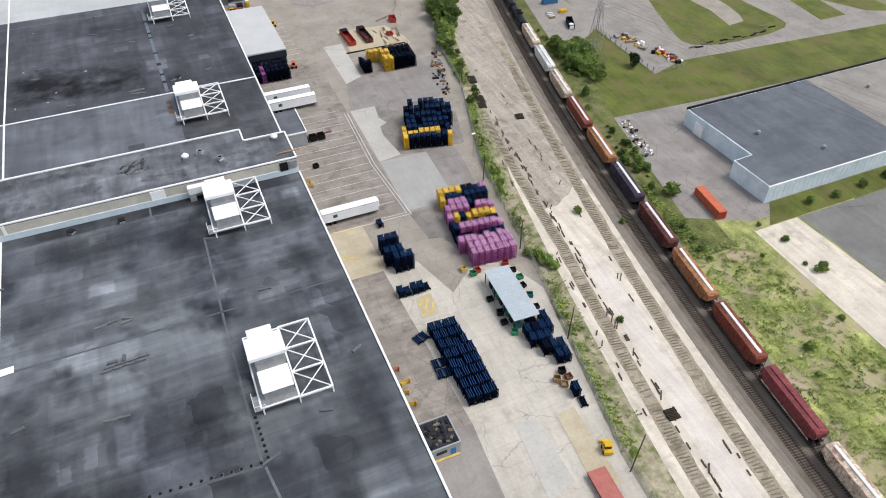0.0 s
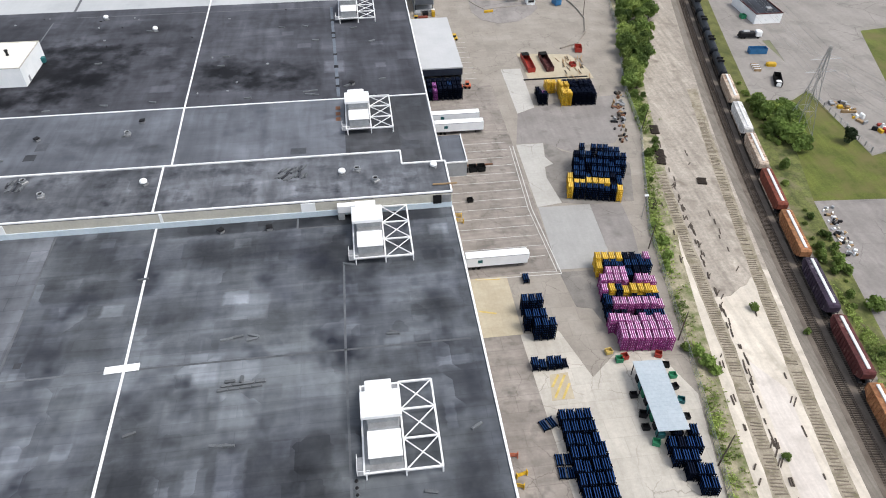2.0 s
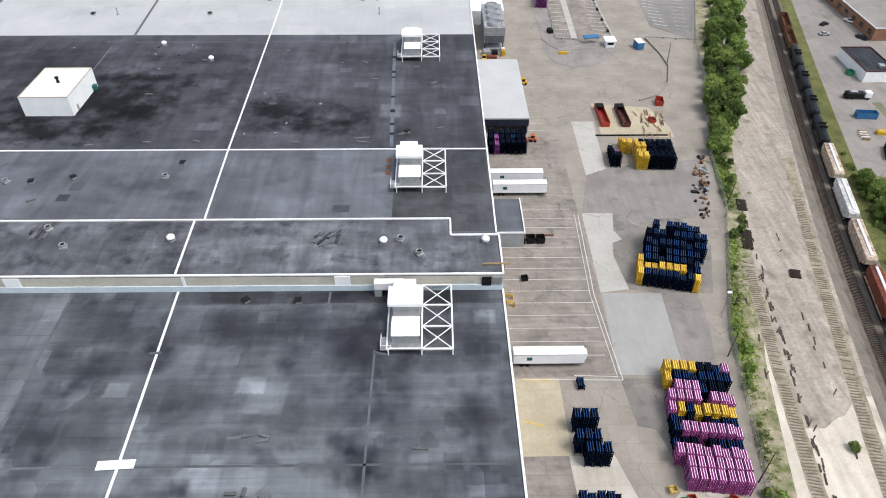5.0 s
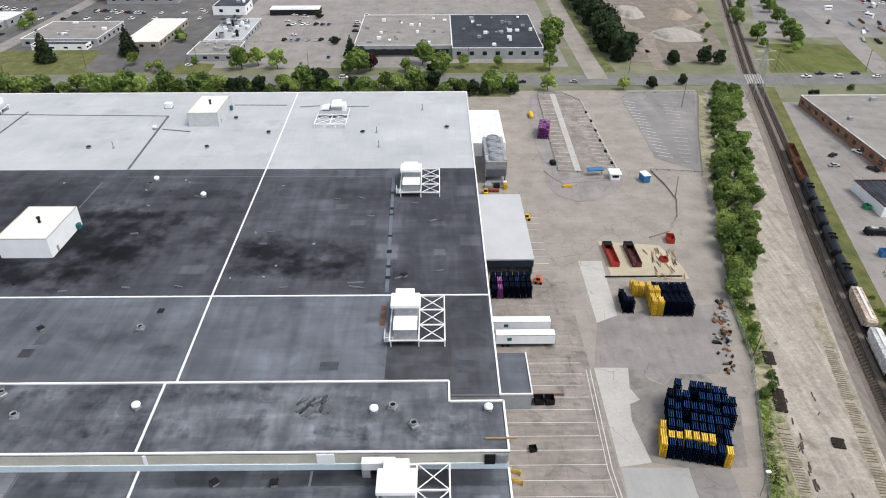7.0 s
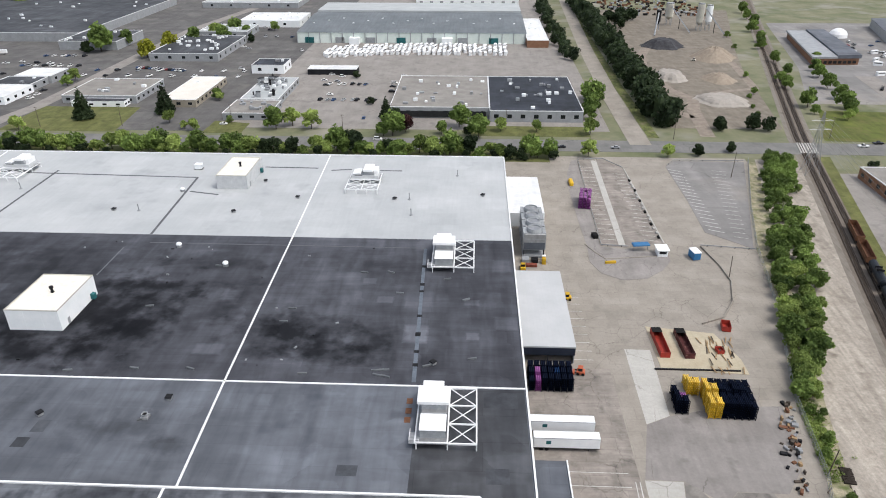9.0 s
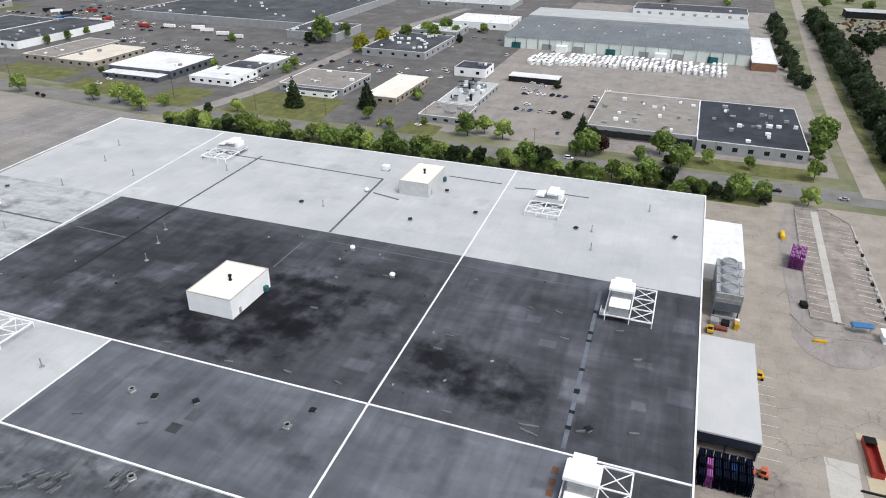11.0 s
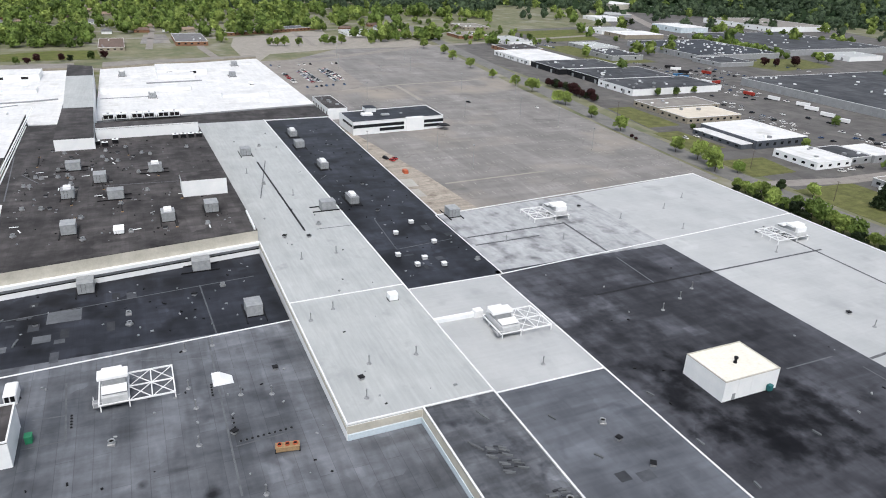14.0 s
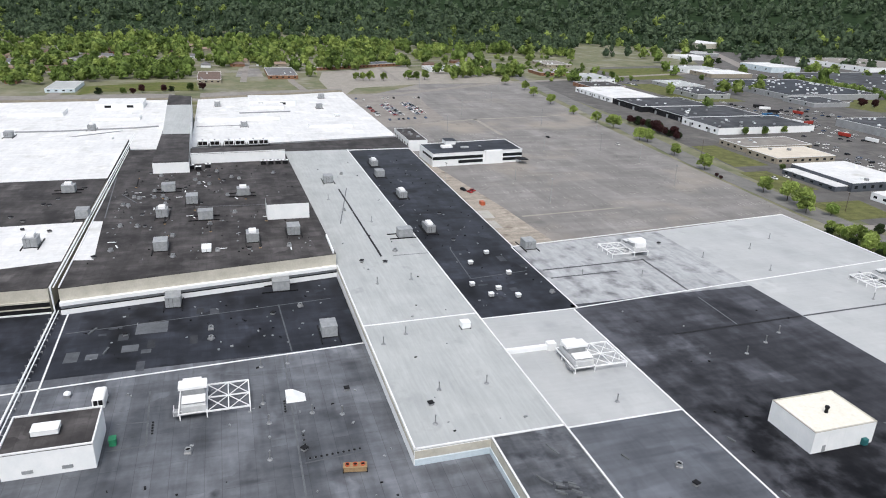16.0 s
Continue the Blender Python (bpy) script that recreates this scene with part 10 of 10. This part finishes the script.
ob = thing("yard_fence", "grey mesh fence round the contractor's yard", "fence")
for z in (0.15, 0.6, 1.05, 1.5, 1.9):
    part("wire", ribbon([(163, 228), (162.6, 186), (176, 185.4)], 0.05, z, z + 0.05), M_GALV, ob)
for k in range(12):
    part("post", boxes((162.7, 162.95, 187 + k * 3.5, 187.2 + k * 3.5, 0, 2.0)), M_GALV, ob)


# Lattice power pylon and its lines.
def pylon(x, y, hh, wide):
    ob = thing("power_pylon", "grey lattice power pylon beside the railway", "pylon", "power pylons", "", (x, y, 0))
    lv = [(0, wide), (hh * 0.3, wide * 0.62), (hh * 0.55, wide * 0.36), (hh * 0.8, wide * 0.2), (hh, wide * 0.08)]
    for (z0, w0), (z1, w1) in zip(lv, lv[1:]):
        c0, c1 = [(-w0, -w0), (w0, -w0), (w0, w0), (-w0, w0)], [(-w1, -w1), (w1, -w1), (w1, w1), (-w1, w1)]
        for i in range(4):
            j = (i + 1) % 4
            part("leg", rods(((*c0[i], z0), (*c1[i], z1), 0.09), n=4), M_GALV, ob)
            part("lattice", rods(((*c0[i], z0), (*c1[j], z1), 0.05), ((*c0[j], z0), (*c1[i], z1), 0.05), ((*c1[i], z1), (*c1[j], z1), 0.05), n=4), M_GALV, ob)
    for z in (hh * 0.72, hh * 0.86):
        part("crossarm", rods(((-5, 0, z), (5, 0, z), 0.12), ((-5, 0, z), (0, 0, z + 1.4), 0.07), ((5, 0, z), (0, 0, z + 1.4), 0.07), n=4), M_GALV, ob)
    return ob


pylon(145.5, 201, 30, 3.4)
pylon(172, 402, 30, 3.4)
lines = thing("power_line", "thin overhead power lines between pylons", "power line")
for s in (-5, -2.5, 2.5, 5):
    for z in (21.6, 25.8):
        pts = [(172 + s * 0.9, 402, z), (158.7 + s * 0.9, 301, z - 3), (145.5 + s * 0.9, 201, z), (190 + s, 60, z - 2)]
        for a, b in zip(pts, pts[1:]):
            part("cable", rods((a, b, 0.03), n=3), M_GALV, lines)


# Car park lamps and bay lines.
def lot_lamp():
    ob = thing("lot_lamp", "tall thin lamp post in the car park", "lamp post", "car park lamps")
    part("base", lathe(bmesh.new(), ((0, 0.45), (0.9, 0.45)), 8), M_CONCRETE_PALE, ob)
    part("pole", rod(bmesh.new(), (0, 0, 0.9), (0, 0, 15), 0.15, 6, 0.09), M_GREY_PAINT, ob)
    part("lamp_head", soft_box(-1.1, 1.1, -0.3, 0.3, 14.9, 15.3, 0.08), M_GREY_PAINT, ob)
    return ob


lamp = lot_lamp()
for i, (x, y) in enumerate(((-560, 290), (-398, 238), (-400, 287), (-350, 289), (-585, 391), (-471, 390), (-367, 387), (-640, 330), (-690, 380), (-760, 400), (-800, 330), (-720, 310), (-480, 345), (-430, 400), (-550, 430), (-820, 440))):
    if i == 0:
        lamp.matrix_basis = pose(x, y, 0.06)
    else:
        copy_thing(lamp, pose(x, y, 0.06))
bm = bmesh.new()
lr = random.Random(4)
for row in range(15):
    xr = -305 - row * 17.5
    for k in range(64):
        yy = 262 + k * 2.75
        if yy > 425 - row * 0 or lr.random() < 0.35:
            continue
        box(bm, xr - 5, xr - lr.uniform(0.2, 2), yy, yy + 0.2, 0.0, 0.075)
tagged(part("bay_lines", bm, mat("faded bay paint", (0.34, 0.325, 0.30), (0.46, 0.44, 0.41), 6, 0.9)), "faded parking bay lines on the car park", "painted line", "", "stuff")
for pts, w in (([(-624, 338), (-548, 336)], 4.0), ([(-606, 280), (-623, 344), (-632, 434)], 3.5), ([(-330, 262), (-334, 330)], 2.0)):
    tagged(part("lane_strip", ribbon(pts, w, 0.0, 0.078), M_LANE), "pale worn lane across the car park", "painted line", "", "structure")
tagged(part("pavement", prism([(-345, 238), (-331, 238), (-330, 246), (-344, 247)], 0.0, 0.1), M_CONCRETE_PALE), "pale concrete slab beside the hall", "pavement", "", "structure")
tagged(part("pavement", prism([(-327, 236), (-314, 236.5), (-313, 244), (-326, 244)], 0.0, 0.104), M_CONCRETE_PALE), "bright concrete slab beside the hall", "pavement", "", "structure")
# Road poles and utility poles on the north side.
for x, y in ((-350, 466), (-300, 462), (-236, 458), (-190, 462), (-128, 468), (-450, 470), (-520, 480), (30, 464), (-60, 450), (205, 455), (255, 452), (120, 450)):
    utility_pole(x, y, 12, 0.0, True)


# ---- houses ----
def house(w, d, hh, wall, roof, label):
    ob = thing("house", label, "house", "suburban houses")
    part("wall", boxes((-w / 2, w / 2, -d / 2, d / 2, 0, hh)), wall, ob)
    bm = bmesh.new()
    o = 0.5
    v = [bm.verts.new(p) for p in ((-w / 2 - o, -d / 2 - o, hh), (w / 2 + o, -d / 2 - o, hh), (w / 2 + o, d / 2 + o, hh), (-w / 2 - o, d / 2 + o, hh), (0, -d / 2 + 1.5, hh + w * 0.24), (0, d / 2 - 1.5, hh + w * 0.24))]
    for f in ((0, 1, 4), (1, 2, 5, 4), (2, 3, 5), (3, 0, 4, 5), (3, 2, 1, 0)):
        bm.faces.new([v[i] for i in f])
    part("roof", bm, roof, ob)
    part("window", boxes((w / 2 + 0.005, w / 2 + 0.06, -d / 4 - 1.2, -d / 4 + 1.2, 1.0, 2.2)), M_GLASS, ob)
    return ob


R1, R2, R3 = (mat(n, a, b, 3, 0.9, fine=0.4) for n, a, b in (("brown shingles", (0.10, 0.07, 0.055), (0.17, 0.12, 0.1)), ("grey shingles", (0.11, 0.11, 0.115), (0.18, 0.18, 0.185)), ("tan shingles", (0.2, 0.15, 0.11), (0.3, 0.23, 0.18))))
HOUSES = [house(12.5, 20, 3.4, M_BRICK, R1, "low brick house with a brown hipped roof"), house(13, 21, 3.4, M_WHITE_WALL, R2, "low white house with a grey hipped roof"), house(12, 18, 3.4, M_TAN_WALL, R3, "low tan house with a tan hipped roof")]
hs = random.Random(9)
spots = []
for row, x in enumerate((-905, -940, -985, -1020, -1065, -1100, -1150, -1190, -1250, -1310, -1380)):
    for k in range(16):
        y = -330 + k * 26 + row * 5
        if hs.random() < 0.62 and not (-30 < y < 130 and x > -930):
            spots.append((x + hs.uniform(-4, 4), y + 380 * (row % 2) * 0 + hs.uniform(-5, 5)))
for row, x in enumerate((-985, -1030, -1080, -1130)):
    for k in range(12):
        if hs.random() < 0.55:
            spots.append((x + hs.uniform(-5, 5), 130 + k * 32 + hs.uniform(-6, 6)))
BUILT = ((-1060, -880, 66, 205), (-1150, -900, 215, 400), (-1070, -980, 390, 465), (-1110, -900, -75, 66))
spots = [p for p in spots if not any(b[0] < p[0] < b[1] and b[2] < p[1] < b[3] for b in BUILT)]
for i, (x, y) in enumerate(spots[:150]):
    if i < 3:
        HOUSES[i].matrix_basis = pose(x, y, 0.02, 0, 0, hs.choice((0, 90)))
    else:
        copy_thing(HOUSES[i % 3], pose(x, y, 0.02, 0, 0, hs.choice((0, 0, 90))))
for pts in ([(-1003, -350), (-1003, 520)], [(-1083, -350), (-1085, 520)], [(-1170, -300), (-1170, 500)], [(-900, 130), (-1240, 150)], [(-905, 330), (-1200, 340)], [(-900, -120), (-1240, -130)]):
    tagged(part("road_suburb", ribbon(pts, 8, -0.1, 0.1), M_LOT_PALE), "pale suburban street between houses", "road", "", "structure")
ob = low_building(-78, 78, -14, 14, 4.2, M_BRICK, M_ROOF_MID, "long low brick shop row", "S", 0, 9)
ob.matrix_basis = pose(-1066, 303, 0, 0, 0, 115)
low_building(-1010, -925, 162, 200, 5, M_BRICK, R2, "long grey roofed apartment block", "SE", 0, 4)
slab("pavement_apron", [(-952, 122), (-1047, 129), (-1045, 157), (-952, 158)], 0.08, M_LOT, "grey car park of the apartments", "pavement")
low_building(-975, -890, 76, 104, 4, M_TAN_WALL, R1, "brown roofed motel wing", "SE", 0, 3)
low_building(-1050, -1000, 402, 452, 4, M_WHITE_WALL, M_ROOF_STRIP, "small white shop building", "SE", 0, 4)
low_building(-882, -822, -75, -46, 4, M_BLUE_WALL, M_ROOF_STRIP, "long pale blue roofed hall", "E")
slab("grass_field", [(-799, -42), (-867, -44), (-901, 33), (-898, 74), (-829, 80), (-826, -25)], 0.09, M_GRASS, "green lawn beyond the factory", "grass")
slab("pavement_apron", [(-752, 225), (-917, 226), (-1005, 242), (-1084, 385), (-1011, 376), (-1000, 400), (-990, 480), (-885, 492), (-872, 350), (-840, 260)], 0.06, M_LANE, "pale shop car park", "pavement")


# ---- aggregate yard and works beyond the north road ----
def stone_heap(x, y, rx, ry, hh, material, label, seed, flat=0.0):
    """Loose heap: rings of a slumped cone with an uneven foot and crest."""
    r = random.Random(seed)
    ob = thing("stone_heap", label, "heap", "heaps of the aggregate yard", "", (x, y, 0.05))
    n, rings = 22, ((1.0, 0.0), (0.8, 0.22), (0.58, 0.52), (0.34, 0.84), (0.14, 0.98))
    bm = bmesh.new()
    foot = [r.uniform(0.86, 1.12) for k in range(n)]
    rows = []
    for f, z in rings:
        f2 = f + (1 - f) * flat * (0.8 if z > 0.4 else 0.3)
        rows.append([bm.verts.new((math.cos(k * math.tau / n) * rx * f2 * foot[k], math.sin(k * math.tau / n) * ry * f2 * foot[k], z * hh * r.uniform(0.92, 1.06) if z else -0.1)) for k in range(n)])
    for a, b in zip(rows, rows[1:]):
        for k in range(n):
            bm.faces.new((a[k], a[(k + 1) % n], b[(k + 1) % n], b[k]))
    bm.faces.new(rows[-1])
    part("mound", bm, material, ob)
    return ob


M_SAND = mat("brown sand", (0.22, 0.18, 0.138), (0.30, 0.25, 0.198), 3, 0.95, 0.1, fine=0.5)
M_CHIP = mat("grey stone chips", (0.275, 0.25, 0.222), (0.345, 0.318, 0.285), 3, 0.95, 0.1, fine=0.5)
M_COAL = mat("black chips", (0.025, 0.025, 0.03), (0.06, 0.06, 0.065), 3, 0.95, 0.1, fine=0.5)
M_DIRT_TRACK = mat("rutted dirt track", (0.17, 0.14, 0.115), (0.27, 0.23, 0.19), 4, 0.95, 0.05, fine=0.8)
stone_heap(173, 700, 19, 16, 6.5, M_COAL, "wide black heap of chips", 1, 0.3)
stone_heap(202, 655, 18, 19, 9, M_SAND, "tall brown sand heap", 2)
stone_heap(152, 590, 13, 17, 4.5, M_CHIP, "flat grey heap of stone chips", 3, 0.5)
stone_heap(185, 584, 13, 14, 5, M_SAND, "brown sand heap on the dirt yard", 4)
stone_heap(170, 528, 17, 17, 3.2, M_CHIP, "wide flat grey heap of stone chips", 5, 0.55)
for pts, w in (([(170, 728), (146, 660), (138, 614), (143, 554), (153, 533), (146, 505), (140, 455)], 8.0), ([(138, 614), (128, 560), (130, 520), (141, 490)], 6.0), ([(156, 532), (172, 548), (202, 560), (212, 640)], 6.0)):
    tagged(part("road_track", ribbon(pts, w, -0.1, 0.075), M_DIRT_TRACK), "rutted brown dirt track", "track", "", "structure")


def silo(x, y, rad, hh, material, label):
    ob = thing("silo", label, "silo", "silos of the batching plant", "", (x, y, 0.05))
    part("shell", lathe(bmesh.new(), ((5.0, 0.5), (8.0, rad), (hh, rad), (hh + 1.2, 0.6)), 16), material, ob)
    for a in (45, 135, 225, 315):
        part("leg", rod(bmesh.new(), (rad * 0.8 * math.cos(radians(a)), rad * 0.8 * math.sin(radians(a)), 0), (rad * 0.8 * math.cos(radians(a)), rad * 0.8 * math.sin(radians(a)), 8.2), 0.25, 6), M_GREY_PAINT, ob)
    part("deck_rail", lathe(bmesh.new(), ((hh + 0.2, rad * 0.95), (hh + 1.1, rad * 0.95)), 12), M_GALV, ob)
    return ob


silo(224, 775, 3.4, 24, M_CREAM, "tall cream batching silo")
silo(233, 778, 3.0, 22, M_WHITE_WALL, "tall white batching silo")
silo(203, 806, 4.0, 20, M_CREAM, "cream aggregate silo on steel legs")
silo(186, 778, 2.2, 18, M_DARK, "dark narrow silo on steel legs")
for (x0, y0, z0), (x1, y1, z1) in (((176, 745, 1.0), (186, 778, 17.0)), ((212, 760, 1.0), (203, 804, 19.0)), ((240, 745, 1.0), (228, 776, 21.0))):
    ob = thing("conveyor", "sloping steel conveyor at the batching plant", "conveyor", "conveyors of the batching plant")
    part("belt", rods(((x0, y0, z0), (x1, y1, z1), 0.7), n=4), M_GREY_PAINT, ob)
    part("trestle", rods((((x0 + x1) / 2, (y0 + y1) / 2, 0), ((x0 + x1) / 2, (y0 + y1) / 2, (z0 + z1) / 2), 0.3), n=6), M_DARK, ob)
sr = random.Random(52)
ob = thing("scrap_yard", "dense rows of dark scrap and crushed vehicles", "scrap heap")
bm_of = [bmesh.new() for k in range(4)]
for k in range(260):
    x, y = sr.uniform(150, 262), sr.uniform(858, 985)
    w, d, hh = sr.uniform(1.2, 4.5), sr.uniform(1.0, 2.6), sr.uniform(0.8, 2.6)
    soft_box(x, x + w, y, y + d, 0.04, hh, 0.15, bm_of[k % 4])
for bm, m in zip(bm_of, (M_DARK, M_TIE_OLD, M_RUST, M_GREY_PAINT)):
    part("scrap", bm, m, ob)["kind"] = "stuff"
for x, y, s in ((150, 800, 1.5), (158, 812, 1.6), (166, 822, 1.5), (146, 816, 1.4), (160, 835, 1.5), (174, 834, 1.3), (152, 780, 1.2)):
    plant("dark", 1, x, y, s)
low_building(165, 225, 1000, 1024, 7, M_DARK_WALL, M_ROOF_STRIP, "long open shed beyond the scrap yard", "")
loader(184, 644, 60, M_CREAM, "pale wheel loader beside a sand heap")

# Works east of the railway: brick offices, grey hall, tent, vans and steel.
ob = thing("works_building", "brick works building with a grey ridged roof", "building")
part("wall", prism([(294, 742), (270, 632), (306, 635), (325, 742)], 0, 5.0), M_BRICK, ob)
part("roof", prism([(293, 743), (269, 631), (288.6, 632.6), (310, 743)], 5.0, 6.4), M_GREY_WALL, ob)
part("roof", prism([(310.1, 743), (288.7, 632.6), (307, 634), (326, 743)], 5.0, 7.6), M_ROOF_MID, ob, "darker upper roof")
for k in range(9):
    part("window", boxes((271 + k * 3.8, 273.2 + k * 3.8, 631.2 + k * 0.32, 631.9 + k * 0.32, 1.2, 3.2)), M_GLASS, ob)
ob = thing("works_hall", "large grey metal works hall", "building")
part("wall", prism([(372, 724), (375, 645), (490, 645), (490, 800), (396, 800)], 0, 8), M_GREY_WALL, ob)
part("roof", prism([(371.5, 724.5), (374.5, 644.5), (490.5, 644.5), (490.5, 800.5), (395.5, 800.5)], 8, 8.3), M_ROOF_MID, ob)
for k in range(6):
    part("roller_door", boxes((380 + k * 16, 386 + k * 16, 644.4, 645.1, 0.1, 4.6)), M_DARK if k % 2 else M_WHITE_WALL, ob)
ob = thing("storage_tent", "white domed storage tent", "tent", "", "", (342, 748, 0.05))
part("cover", lathe(bmesh.new(), ((0, 8), (3.0, 7.7), (5.5, 6), (7.2, 3.2), (7.8, 0.3)), 20), M_WHITE, ob)
vr = random.Random(40)
for k in range(58):
    x, y = vr.uniform(312, 372), vr.uniform(590, 740)
    if x > 366 - 0.0 * y or (x < 330 and y > 640):
        continue
    park(vr.choice((1, 2, 4, 7, 8, 9, 3, 0, 10)), x, y, vr.choice((20, 100, 110, 200)) + vr.uniform(-10, 10), 0.06)
for k in range(9):
    o = copy_thing(cv, pose(300 + vr.uniform(0, 60), 560 + vr.uniform(0, 150), 0.06, 0, 0, vr.uniform(0, 180)))
for k in range(16):
    x, y = 286 + vr.uniform(0, 55), 506 + vr.uniform(0, 60)
    o = thing("steel_stack", "stack of long steel sections on bearers", "steel stack", "steel stacks", "", (x, y, 0.06), vr.uniform(-12, 12) + 70)
    m = vr.choice((M_GREY_PAINT, M_RUST, M_WHITE_WALL, M_DARK, M_GALV))
    for i in range(4):
        part("section", boxes((-6 + vr.uniform(0, 1), 6 - vr.uniform(0, 1), -0.9 + i * 0.46, -0.55 + i * 0.46, 0.2, 0.2 + vr.uniform(0.4, 1.2))), m, o)
    part("bearer", boxes((-4, -3.7, -1, 1, 0, 0.2), (3.7, 4, -1, 1, 0, 0.2)), M_TIMBER, o)
tagged(part("road_works", ribbon([(293, 597), (284, 538), (269, 470), (264, 446)], 14, -0.1, 0.11), M_LOT_PALE), "pale works lane", "road", "", "structure")
for x, y, s in ((222, 560, 1.2), (226, 580, 1.0), (238, 600, 1.1), (244, 640, 1.2), (216, 500, 0.8), (218, 515, 1.2), (252, 690, 1.3), (262, 720, 1.3), (272, 770, 1.5), (284, 800, 1.5), (292, 840, 1.4), (300, 880, 1.6), (196, 545, 0.5), (206, 590, 0.6), (230, 690, 0.6), (240, 740, 0.8)):
    plant("green", int(y), x, y, s)

# Low kerb walls on the far white roofs, pale bay of the car park.
ob = thing("roof_kerb", "long grey kerb wall on the white far roof", "roof kerb", "", "structure")
for pts, w, z in (([(-555, -40), (-555, -12.5), (-561.3, 39), (-566.7, 56)], 1.6, 10.9), ([(-529.5, -30), (-529.5, -8), (-552, 32)], 1.0, 10.5), ([(-491.7, 5), (-495.8, 38)], 1.6, 11.0), ([(-619, 118), (-623.5, 162)], 1.8, 10.9), ([(-562.2, 84), (-564, 119)], 0.6, 10.4)):
    part("kerb", ribbon(pts, w, 9.9, z), M_GREY_WALL, ob)
slab("parking_bay", [(-782, 243), (-756, 316), (-630, 309), (-594, 242)], 0.084, M_LOT_PALE, "pale worn bay of the car park", "car park")
